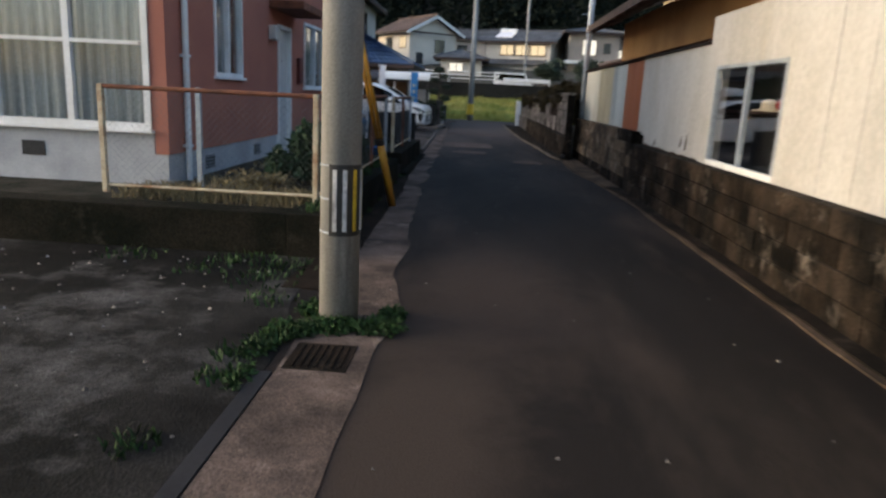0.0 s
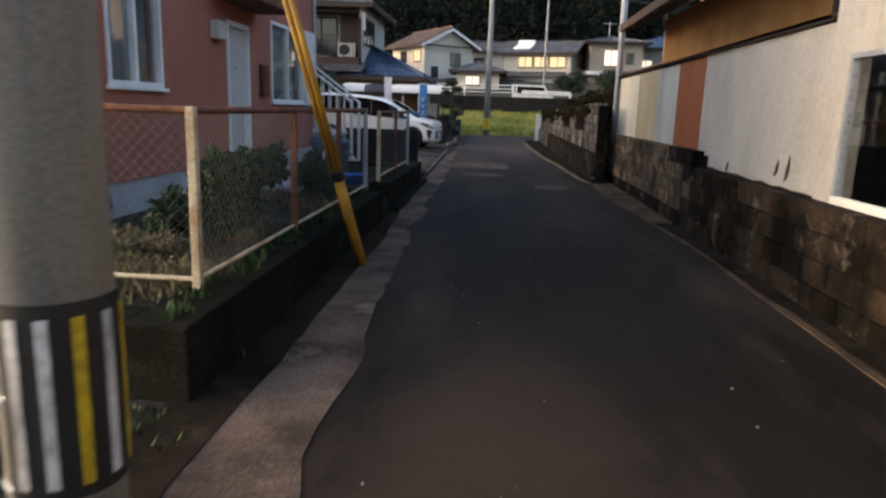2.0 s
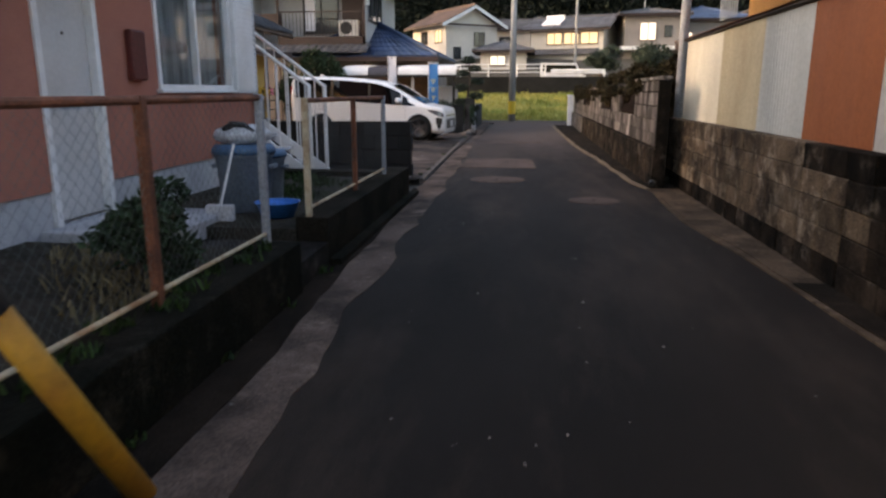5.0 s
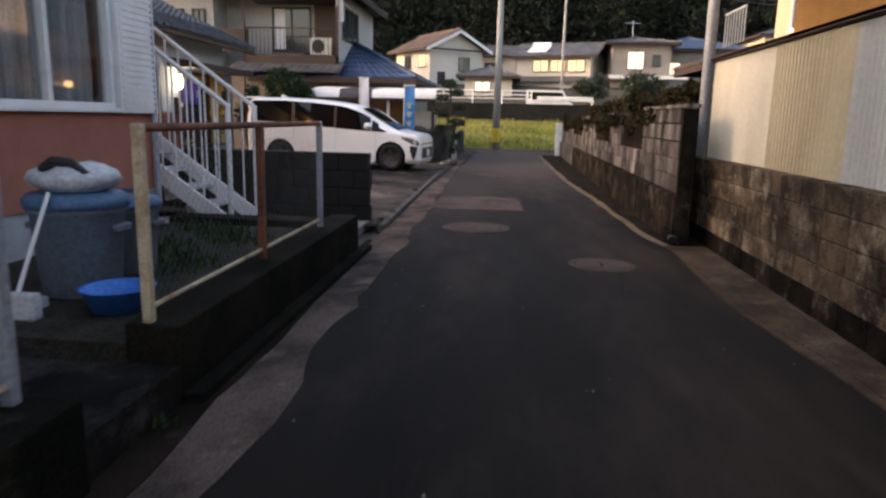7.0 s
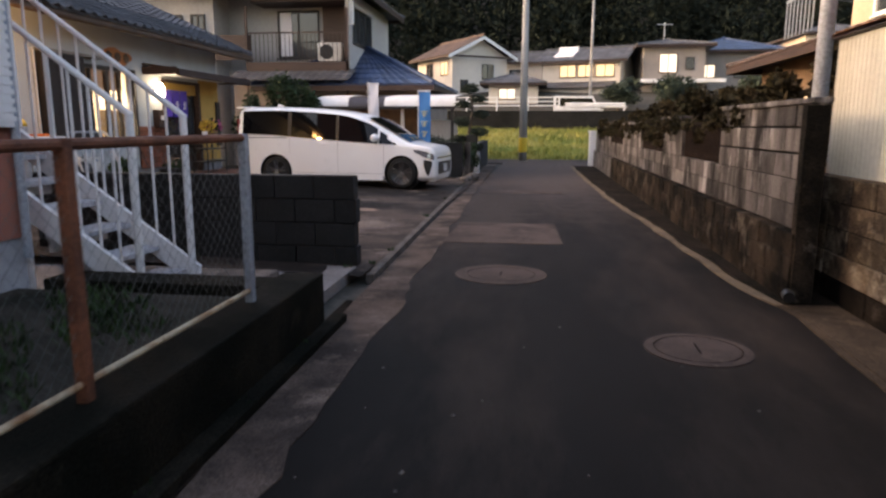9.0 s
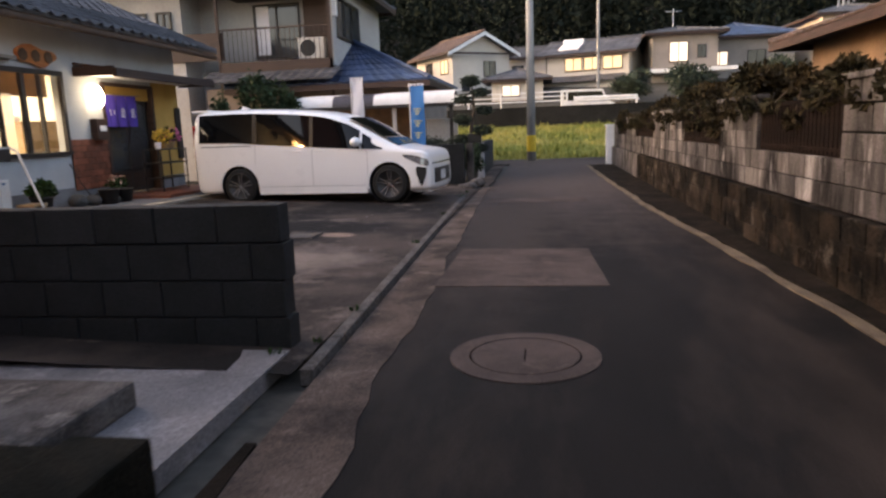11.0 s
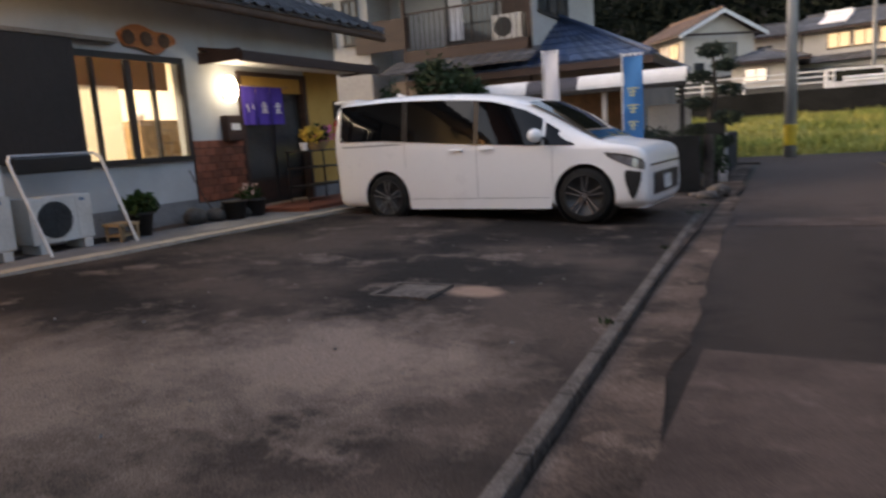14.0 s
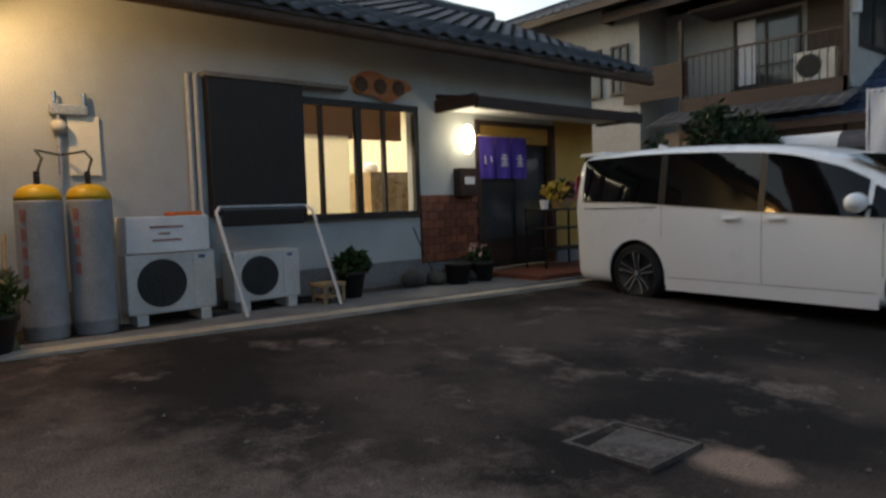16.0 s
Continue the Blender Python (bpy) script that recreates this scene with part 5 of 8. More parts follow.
t.scale = (0.89, 0.89, 1)
t = thing("guy_wire", (-0.43, 8.4, 0), "yellow plastic guard over a pole's guy wire", "guy wire")
p0, p1, p2 = Vector((-0.43, 8.40, 0.0)), Vector((-0.56, 7.98, 0.86)), Vector((-1.05, 6.42, 4.0))
part("lower_guard", cyl(B(), p0, p1, 0.048, 0.045, 16), YELLOW, t, "wide yellow lower guard", smooth=True)
side = Vector((0.95, -0.3, 0)).normalized() * 0.026
for sgn in (-1, 1):
    part("upper_guard", cyl(B(), p1 + side * sgn, p1.lerp(p2, 0.42) + side * sgn, 0.024, 0.024, 12), YELLOW, t, "narrow yellow upper guard", smooth=True)
part("clamp", cyl(B(), p1 - (p1 - p0).normalized() * 0.05, p1 + (p1 - p0).normalized() * 0.03, 0.055, 0.055, 14), BLACKBAND, t, "dark clamp")
part("wire", cyl(B(), p1, (-1.5, 4.9, 7.0), 0.006, n=6), GALVPOLE, t)
tapered_pole("utility_pole", 3.27, 17.82, 0.07, 0.062, 7.5, "slim pale steel pole behind the shed corner", PALEPOLE)


# ---- White minivan ----
def cut(ob, cutters):
    """Cuts closed shapes out of a mesh for good."""
    made = []
    for me in cutters:
        c = new("cutter", me)
        made.append(c)
        md = ob.modifiers.new("cut", "BOOLEAN")
        md.object, md.operation, md.solver = c, "DIFFERENCE", "EXACT"
        c.parent = ob.parent
    bpy.context.view_layer.update()
    me = bpy.data.meshes.new_from_object(ob.evaluated_get(bpy.context.evaluated_depsgraph_get()))
    ob.modifiers.clear()
    ob.data = me
    for c in made:
        bpy.data.objects.remove(c)


# x, lower z, belt z, top z, half width at sill, belt, top
STATIONS = [
    (-2.34, 0.28, 1.08, 1.60, 0.74, 0.80, 0.66), (-2.315, 0.19, 1.10, 1.69, 0.83, 0.85, 0.71), (-2.16, 0.17, 1.115, 1.715, 0.855, 0.865, 0.735),
    (-1.43, 0.17, 1.095, 1.722, 0.865, 0.865, 0.735), (-1.05, 0.17, 1.06, 1.71, 0.865, 0.865, 0.74), (-0.5, 0.17, 1.02, 1.68, 0.865, 0.865, 0.74), (0.0, 0.17, 0.98, 1.635, 0.865, 0.865, 0.735), (0.30, 0.17, 0.96, 1.59, 0.865, 0.865, 0.73),
    (0.70, 0.17, 0.935, 1.47, 0.865, 0.865, 0.715), (1.02, 0.17, 0.92, 1.30, 0.865, 0.86, 0.70), (1.36, 0.17, 0.905, 1.085, 0.865, 0.855, 0.70), (1.60, 0.17, 0.89, 0.965, 0.865, 0.85, 0.73), (1.75, 0.17, 0.88, 0.935, 0.865, 0.845, 0.74),
    (1.97, 0.175, 0.855, 0.905, 0.862, 0.84, 0.74), (2.09, 0.18, 0.815, 0.862, 0.848, 0.82, 0.72), (2.145, 0.19, 0.70, 0.79, 0.82, 0.785, 0.68), (2.165, 0.25, 0.56, 0.66, 0.75, 0.72, 0.62),
]


def van_at(x):
    for a, b in zip(STATIONS, STATIONS[1:]):
        if a[0] <= x <= b[0]:
            u = (x - a[0]) / (b[0] - a[0])
            return [p + (q - p) * u for p, q in zip(a, b)]
    return STATIONS[-1]


def side_y(x, z):
    s = van_at(x)
    if z <= s[2]:
        u = (z - s[1]) / (s[2] - s[1])
        return s[4] + (s[5] - s[4]) * u + 0.012 * math.sin(math.pi * min(1, max(0, u)))
    return s[5] + (s[6] + 0.035 - s[5]) * min(1.0, (z - s[2]) / (s[3] - 0.09 - s[2]))


def van():
    yaw = radians(-4.6)
    t = thing("minivan", (-3.45, 26.12, 0.10), "white minivan parked across the restaurant forecourt", "car")
    t.rotation_euler[2] = yaw
    bm = B()
    rings = []
    for x, zl, zb, zt, w0, w1, w2 in STATIONS:
        half = [(0, zl), (w0 - 0.16, zl), (w0 - 0.03, zl + 0.03), (w0, zl + 0.12), (w0 + 0.006, (zl + zb) / 2), (w1 + 0.004, zb - 0.06), (w1, zb), (w2 + (w1 - w2) * 0.45 + 0.02, zb + (zt - zb) * 0.5), (w2 + 0.035, zt - min(0.10, (zt - zb) * 0.3)), (w2 - 0.07, zt - 0.02), (w2 * 0.5, zt), (0, zt + 0.008)]
        rings.append([bm.verts.new((x, -y, z)) for y, z in half] + [bm.verts.new((x, y, z)) for y, z in half[-2:0:-1]])
    n = len(rings[0])
    for a, b in zip(rings, rings[1:]):
        for k in range(n):
            bm.faces.new((a[k], a[(k + 1) % n], b[(k + 1) % n], b[k]))
    bm.faces.new(rings[0][::-1])
    bm.faces.new(rings[-1])
    body = part("body", bm, VANWHITE, t, "glossy white body", smooth=True, local=True)
    sub = body.modifiers.new("round", "SUBSURF")
    sub.levels = sub.render_levels = 2
    cutters = []
    for wx in (1.42, -1.43):
        for sy in (-1, 1):
            cutters.append(mesh_of("cutter", cyl(B(), (wx, sy * 0.55, 0.325), (wx, sy * 1.0, 0.325), 0.375, n=36)))
    cut(body, cutters)
    for p in body.data.polygons:
        p.use_smooth = True
    body.data.set_sharp_from_angle(angle=radians(38))

    def flank(name, pts, material, label="", off=0.012, sides=(-1, 1), parent=None):
        """Panels that follow the flanks; pts are (x, z), in columns of pairs (low, high)."""
        for s in sides:
            bm = B()
            cols = []
            for i, (x, z0, z1) in enumerate(pts):
                cols.append([bm.verts.new((x, s * (side_y(x, z0 + (z1 - z0) * k / 5) + off), z0 + (z1 - z0) * k / 5)) for k in range(6)])
            for a, b in zip(cols, cols[1:]):
                for k in range(5):
                    bm.faces.new((a[k], b[k], b[k + 1], a[k + 1]))
            part(name, bm, material, parent or t, label, smooth=True, local=True)

    def span(x0, x1, low, high, n=8):
        return [(x0 + (x1 - x0) * i / n, low(x0 + (x1 - x0) * i / n), high(x0 + (x1 - x0) * i / n)) for i in range(n + 1)]
    belt = lambda x: van_at(x)[2] + 0.015
    top = lambda x: max(belt(x) + 0.012, van_at(x)[3] - 0.092 - 0.03 * max(0.0, x - 0.2))
    flank("rear_side_window", span(-2.19, -1.12, belt, top), DARKGLASS, "black tinted glass")
    flank("slide_door_window", span(-1.04, -0.02, belt, top), DARKGLASS, "black tinted glass")
    flank("front_door_window", span(0.04, 0.90, belt, top), DARKGLASS, "dark glass")
    flank("quarter_window", span(0.94, 1.31, belt, lambda x: max(belt(x) + 0.01, top(x) - 0.02)), DARKGLASS, "dark quarter glass")
    flank("pillar", span(-1.12, -1.04, belt, top, 2), BLACKTRIM, off=0.013)
    flank("pillar", span(-0.02, 0.04, belt, top, 2), BLACKTRIM, off=0.013)
    flank("door_rail", span(-2.15, -1.15, lambda x: 1.045, lambda x: 1.057, 6), BLACKTRIM, off=0.005)
    flank("side_skirt", span(-1.02, 1.02, lambda x: 0.175, lambda x: 0.30, 6), VANWHITE, off=0.022)
    flank("sill_shadow_gap", span(-1.0, 1.0, lambda x: 0.306, lambda x: 0.312, 6), GAPGREY, off=0.010)
    for x, z0, z1 in ((-1.08, 0.72, 1.14), (0.02, 0.32, 1.03), (1.04, 0.45, 0.97)):
        flank("door_gap", [(x - 0.0025, z0, z1), (x + 0.0025, z0, z1)], GAPGREY, off=0.004)
    for x in (-0.28, 0.16):
        for s in (-1, 1):
            y = s * (side_y(x, 0.93) + 0.018)
            part("door_handle", bbox(x - 0.09, x + 0.09, y - 0.018, y + 0.018, 0.915, 0.945, 0.01), VANWHITE, t, local=True)
    # Windscreen and rear glass
    bm = B()
    rows = []
    for x in (1.56, 1.36, 1.02, 0.66):
        s = van_at(x)
        w = s[6] + 0.01
        rows.append([bm.verts.new((x + 0.014, w * k, s[3] + 0.018 - 0.035 * abs(k) ** 3)) for k in (-0.93, -0.6, 0, 0.6, 0.93)])
    for a, b in zip(rows, rows[1:]):
        for k in range(4):
            bm.faces.new((a[k], a[k + 1], b[k + 1], b[k]))
    part("windscreen", bm, DARKGLASS, t, "raked windscreen", smooth=True, local=True)
    part("rear_glass", poly(B(), [(-2.345, -0.66, 1.14), (-2.345, 0.66, 1.14), (-2.325, 0.58, 1.52), (-2.325, -0.58, 1.52)]), DARKGLASS, t, local=True)
    part("roof_spoiler", bbox(-2.44, -2.05, -0.62, 0.62, 1.68, 1.722, 0.015), VANWHITE, t, local=True)
    for s in (-1, 1):
        part("tail_lamp", bbox(-2.345, -2.27, s * 0.70, s * 0.80, 0.85, 1.45, 0.02), REDLENS, t, "red tail lamp", local=True)
        m = part("wing_mirror", ball(B(), (0.88, s * 0.985, 1.06), 0.115, (0.75, 1.05, 0.72), 16), VANWHITE, t, "white wing mirror", smooth=True, local=True)
        part("mirror_arm", bbox(0.87, 0.94, s * 0.83, s * 0.93, 1.01, 1.04, 0.008), BLACKTRIM, m, local=True)
    flank("headlamp", [(1.70, 0.775, 0.80), (1.84, 0.705, 0.785), (1.98, 0.645, 0.755), (2.07, 0.62, 0.72), (2.125, 0.61, 0.69)], LENS, "slim headlamp", 0.012)
    flank("lamp_brow", [(1.68, 0.798, 0.82), (1.84, 0.783, 0.805), (1.98, 0.753, 0.775), (2.11, 0.70, 0.722)], BLACKTRIM, "", 0.014)
    flank("fog_recess", [(1.91, 0.50, 0.60), (1.96, 0.34, 0.61), (2.0, 0.27, 0.60), (2.04, 0.34, 0.595), (2.09, 0.50, 0.585)], BLACKTRIM, "black bumper recess", 0.012)
    part("grille", bbox(2.11, 2.178, -0.58, 0.58, 0.30, 0.56, 0.02), BLACKTRIM, t, "black grille", local=True)
    part("chrome_bar", bbox(2.09, 2.168, -0.70, 0.70, 0.635, 0.665, 0.01), CHROME, t, local=True)
    part("front_plate", bbox(2.178, 2.19, -0.165, 0.165, 0.34, 0.505, 0.004), WHITE, t, "blank white number plate", local=True)
    part("lower_lip", bbox(1.80, 2.12, -0.74, 0.74, 0.165, 0.22, 0.02), VANWHITE, t, local=True)
    part("aerial_fin", poly(B(), [(-1.75, -0.012, 1.73), (-1.55, -0.012, 1.735), (-1.72, -0.012, 1.80)], (0, 0.024, 0)), VANWHITE, t, local=True)
    part("cabin_floor", bbox(-2.2, 2.0, -0.62, 0.62, 0.16, 0.22), BLACKTRIM, t, local=True)
    # Wheels
    for wx in (1.42, -1.43):
        for s in (-1, 1):
            bm = B()
            lathe(bm, [(0.372, -0.20), (0.372, 0.085), (0.366, 0.085), (0.366, -0.19), (0.05, -0.19)], n=40, caps=False)
            bm.transform(Matrix.Translation((wx, s * 0.755, 0.325)) @ Matrix.Rotation(radians(-90 * s), 4, "X"))
            part("arch_liner", bm, BLACKTRIM, t, "black wheel arch liner", local=True)
            bm = B()
            prof = [(0.235, -0.10), (0.29, -0.105), (0.318, -0.085), (0.325, -0.05), (0.325, 0.05), (0.318, 0.085), (0.29, 0.105), (0.235, 0.10)]
            lathe(bm, prof, n=40, caps=False)
            mtx = Matrix.Translation((wx, s * 0.755, 0.325)) @ Matrix.Rotation(radians(-90 * s), 4, "X")
            bm.transform(mtx)
            wh = part("wheel", bm, TYRE, t, "black tyre on alloy rim", smooth=True, local=True)
            bm = B()
            lathe(bm, [(0.235, 0.06), (0.248, 0.102), (0.238, 0.108), (0.226, 0.075), (0.05, 0.055), (0.02, 0.055)], n=32, caps=False)
            bm.transform(mtx)
            part("rim", bm, BLACKTRIM, wh, "dark rim", smooth=True, local=True)
            for k in range(5):
                bm = B()
                a = 2 * math.pi * k / 5 + 0.3
                for da in (-0.17, 0.17):
                    p, q = Vector((0.045 * math.cos(a + da * 2), 0.045 * math.sin(a + da * 2), 0.088)), Vector((0.232 * math.cos(a + da), 0.232 * math.sin(a + da), 0.104))
                    side = Vector((-math.sin(a), math.cos(a), 0)) * 0.0075
                    poly(bm, [p - side, p + side, q + side, q - side], (0, 0, -0.02))
                bm.transform(mtx)
                part("spoke", bm, ALLOY, wh, "bright machined spoke", local=True)
            bm = cyl(B(), (0, 0, 0.05), (0, 0, 0.098), 0.04, 0.032, 16)
            bm.transform(mtx)
            part("hub_cap", bm, ALLOY, wh, local=True)


van()


# ---- Restaurant ----
SX = -7.54
shop = thing("restaurant", (-10, 23, 0.2), "single-storey restaurant with pale render and grey tiled roof", "restaurant")
SY0, SY1 = 15.5, 28.1
part("front_wall", wall_with_holes("y", SX - 0.16, 0.16, SY0, SY1, 0.56, 3.30, [(22.74, 24.36, 1.19, 2.50), (25.46, 27.10, 0.56, 2.40)]), SHOPWALL, shop)
part("end_wall", bbox(-14, SX - 0.16, SY1 - 0.16, SY1, 0.56, 3.30), SHOPWALL, shop)
part("near_end_wall", bbox(-14, SX - 0.16, SY0, SY0 + 0.16, 0.2, 3.30), SHOPWALL, shop)
bm = B()
box(bm, SX - 0.16, SX + 0.012, SY0, 25.46, 0.0, 0.56)
box(bm, SX - 0.16, SX + 0.012, 27.10, SY1, 0.0, 0.56)
box(bm, SX - 0.16, SX - 0.02, 25.46, 27.10, 0.0, 0.30)
box(bm, -14, SX - 0.16, SY1 - 0.14, SY1 + 0.012, 0.0, 0.56)
bmesh.ops.remove_doubles(bm, verts=bm.verts, dist=0.0005)
part("plinth", bm, SHOPBASE, shop, "grey plinth")
bm = B()
poly(bm, [(-6.90, SY0 - 1, 3.14), (-6.90, 28.80, 3.14), (SX, 28.80, 3.30), (SX, SY0 - 1, 3.30)], (0, 0, 0.03))
part("soffit", bm, SOFFIT, shop, "pale boarded eave soffit")
for k in range(4):
    part("soffit_batten", poly(B(), [(-6.98 - 0.14 * k, SY0 - 1, 3.155 + 0.03 * k), (-6.98 - 0.14 * k, 28.8, 3.155 + 0.03 * k), (-7.01 - 0.14 * k, 28.8, 3.16 + 0.03 * k), (-7.01 - 0.14 * k, SY0 - 1, 3.16 + 0.03 * k)], (0, 0, -0.012)), BROWNWOOD, shop)
part("fascia", bbox(-6.90, -6.87, SY0 - 1, 28.82, 3.10, 3.22), BROWNWOOD, shop, "brown fascia board")
part("gutter", cyl(B(), (-6.865, SY0 - 1, 3.16), (-6.865, 28.8, 3.13), 0.055, n=10), BROWNWOOD, shop, "brown half-round gutter")
part("roof_base", poly(B(), [(-6.84, SY0 - 1, 3.22), (-6.84, 28.85, 3.22), (-10.6, 28.85, 4.95), (-10.6, SY0 - 1, 4.95)], (0, 0, 0.04)), TILE_FAR, shop)
part("roof_back", poly(B(), [(-10.6, SY0 - 1, 4.95), (-10.6, 28.85, 4.95), (-14.4, 28.85, 3.22), (-14.4, SY0 - 1, 3.22)], (0, 0, 0.04)), TILE_FAR, shop)
part("gable_wall", poly(B(), [(-7.0, SY1 - 0.1, 3.28), (-14.2, SY1 - 0.1, 3.28), (-10.6, SY1 - 0.1, 4.92)], (0, 0.08, 0)), SHOPWALL, shop)
part("ridge", cyl(B(), (-10.6, SY0 - 1, 5.03), (-10.6, 28.9, 5.03), 0.13, n=10), TILE_FAR, shop)


def tile_mesh(name, material, w=0.30, d=0.34):
    """A wavy pantile, lower edge towards +x."""
    bm = B()
    n = 8
    cols = []
    for i in range(n + 1):
        y = -w / 2 + w * i / n
        z = 0.028 * math.cos(2 * math.pi * i / n * 0.9) + 0.012
        cols.append([bm.verts.new((0.0, y, z + 0.03)), bm.verts.new((0.0, y, z)), bm.verts.new((-d, y, z + 0.012))])
    for a, b in zip(cols, cols[1:]):
        bm.faces.new((a[0], b[0], b[1], a[1]))
        bm.faces.new((a[0], b[0], b[2], a[2]))
    me = mesh_of(name, bm, True)
    me.materials.append(material)
    return me


me = tile_mesh("roof_tile", TILE)
slope = math.atan2(4.95 - 3.22, 10.6 - 6.84)
tiles = thing("roof_tiling", (-7, 23, 3.28), "rows of grey interlocking roof tiles", "roof", kind="structure")
for r_ in range(4):
    for k in range(34):
        d = 0.30 * r_ - 0.04
        ob = piece("roof_tile", me, (-6.84 - d * math.cos(slope), 18.75 + 0.298 * k, 3.268 + d * math.sin(slope)), tiles)
        ob.rotation_euler[1] = slope
bm = B()
for r_ in range(4, 13):
    for k in range(48):
        d = 0.30 * r_ - 0.04
        a = Vector((-6.84 - d * math.cos(slope), 14.6 + 0.298 * k, 3.268 + d * math.sin(slope)))
        u = Vector((-0.34 * math.cos(slope), 0, 0.34 * math.sin(slope)))
        for s0, s1, h0, h1 in ((0, 0.1, 0.04, 0.07), (0.1, 0.2, 0.07, 0.05), (0.2, 0.3, 0.05, 0.03)):
            bm.faces.new([bm.verts.new(p) for p in (a + Vector((0, s0, h0)), a + Vector((0, s1, h1)), a + u + Vector((0, s1, h1 - 0.03)), a + u + Vector((0, s0, h0 - 0.03)))])
tagged(part("upper_tiles", bm, TILE_FAR, tiles), kind="stuff")

# Window with its sliding shutter, and the lit room behind
bm = B()
box(bm, SX, SX + 0.05, 22.70, 24.40, 2.44, 2.52)
box(bm, SX, SX + 0.07, 22.70, 24.40, 1.12, 1.19)
box(bm, SX - 0.02, SX + 0.05, 24.33, 24.40, 1.19, 2.44)
box(bm, SX - 0.02, SX + 0.04, 22.70, 22.75, 1.19, 2.44)
w = part("window_1", bm, BLACKFRAME, shop, "dark bronze window lit from inside")
for y in (22.99, 23.50, 23.88):
    part("mullion", bbox(SX - 0.05, SX + 0.02, y - (0.04 if y == 23.50 else 0.02), y + (0.04 if y == 23.50 else 0.02), 1.19, 2.44), BLACKFRAME, w)
for a, b in ((22.75, 22.97), (23.01, 23.46), (23.54, 23.86), (23.90, 24.33)):
    p = part("pane", bbox(SX - 0.03, SX - 0.026, a, b, 1.19, 2.44), CLEAR, w)
    p.visible_shadow = False
sc = part("shutter_case", bbox(SX, SX + 0.13, 21.62, 22.70, 1.20, 2.62, 0.015), SHUTTER, shop, "dark brown sliding shutter case")
for k in range(12):
    part("shutter_rib", bbox(SX + 0.13, SX + 0.133, 21.66 + 0.086 * k, 21.70 + 0.086 * k, 1.24, 2.58), SHUTTER, sc)
part("shutter_hood", bbox(SX, SX + 0.15, 21.60, 23.3, 2.62, 2.67, 0.008), SOFFIT, shop)
bm = B()
box(bm, -11.2, -11.15, 20.9, 25.2, 0.5, 2.75)
box(bm, -11.2, SX - 0.16, 20.9, 20.95, 0.5, 2.75)
box(bm, -11.2, SX - 0.16, 25.15, 25.2, 0.5, 2.75)
box(bm, -11.2, SX - 0.16, 20.9, 25.2, 0.45, 0.5)
box(bm, -11.2, SX - 0.16, 20.9, 25.2, 2.75, 2.8)
part("dining_room", bm, CREAMWALL, shop, "cream room behind the window")
part("half_screen", bbox(SX - 0.24, SX - 0.22, 22.72, 23.50, 1.0, 2.13), SCREEN, shop, "pale half-height window screen")
part("bamboo_blind", bbox(SX - 0.26, SX - 0.245, 22.72, 24.34, 2.10, 2.5), BLIND, shop, "brown rolled blind")
l = new("dining_lamp_light", bpy.data.lights.new("dining_lamp_light", "AREA"))
l.data.energy, l.data.size, l.data.color = 54, 2.4, (1.0, 0.93, 0.78)
l.matrix_world = look((-9.2, 23.4, 2.66), (-9.2, 23.4, 0))
tagged(l, "ceiling light of the dining room", "light")
solo("ceiling_lamp", bbox(-9.6, -8.8, 23.0, 23.8, 2.69, 2.75, 0.02), WHITE, (-9.2, 23.4, 2.69), "square white ceiling lamp in the dining room", "lamp")
cab = thing("drawer_cabinet", (-8.6, 24.55, 0.5), "pale wooden cabinet with drawers behind the window", "cabinet")
part("carcass", bbox(-9.0, -8.1, 24.05, 24.95, 0.5, 1.72, 0.01), TIMBER, cab)
for k in range(6):
    dr = part("drawer", bbox(-8.1, -8.085, 24.08, 24.92, 0.54 + 0.19 * k, 0.71 + 0.19 * k, 0.004), TIMBER, cab)
    part("drawer_pull", bbox(-8.085, -8.07, 24.42, 24.58, 0.615 + 0.19 * k, 0.63 + 0.19 * k), BLACKFRAME, dr)
bm = lathe(B(), [(0.07, 0), (0.11, 0.05), (0.09, 0.12), (0.05, 0.15)], (-8.45, 24.3, 1.72), 16)
solo("vase", bm, CLOTHWHITE, (-8.45, 24.3, 1.72), "small white vase on the cabinet", "vase", smooth=True)
solo("room_fridge", bbox(-9.9, -9.3, 23.75, 24.4, 0.5, 2.1, 0.02), WHITE, (-9.6, 24.1, 0.5), "tall white refrigerator in the dining room", "refrigerator")

# Carved wooden name board with three round bosses
sign = thing("name_board", (SX + 0.03, 23.8, 2.7), "irregular varnished wooden name board above the window", "sign")
bm = B()
pts = []
for k in range(28):
    a = 2 * math.pi * k / 28
    pts.append((SX + 0.012, 23.82 + (0.44 + 0.05 * math.sin(3 * a + 1)) * math.cos(a), 2.72 + (0.155 + 0.035 * math.sin(4 * a)) * math.sin(a)))
poly(bm, pts, (0.05, 0, 0))
part("board", bm, SIGNWOOD, sign)
for k in range(3):
    y = 23.53 + 0.28 * k
    bm = B()
    lathe(bm, [(0.095, 0), (0.095, 0.012), (0.06, 0.018)], n=18)
    bm.transform(Matrix.Translation((SX + 0.062, y, 2.72)) @ Matrix.Rotation(radians(90), 4, "Y"))
    part("carved_mark", bm, BROWNWOOD, sign, "dark carved character, unreadable")

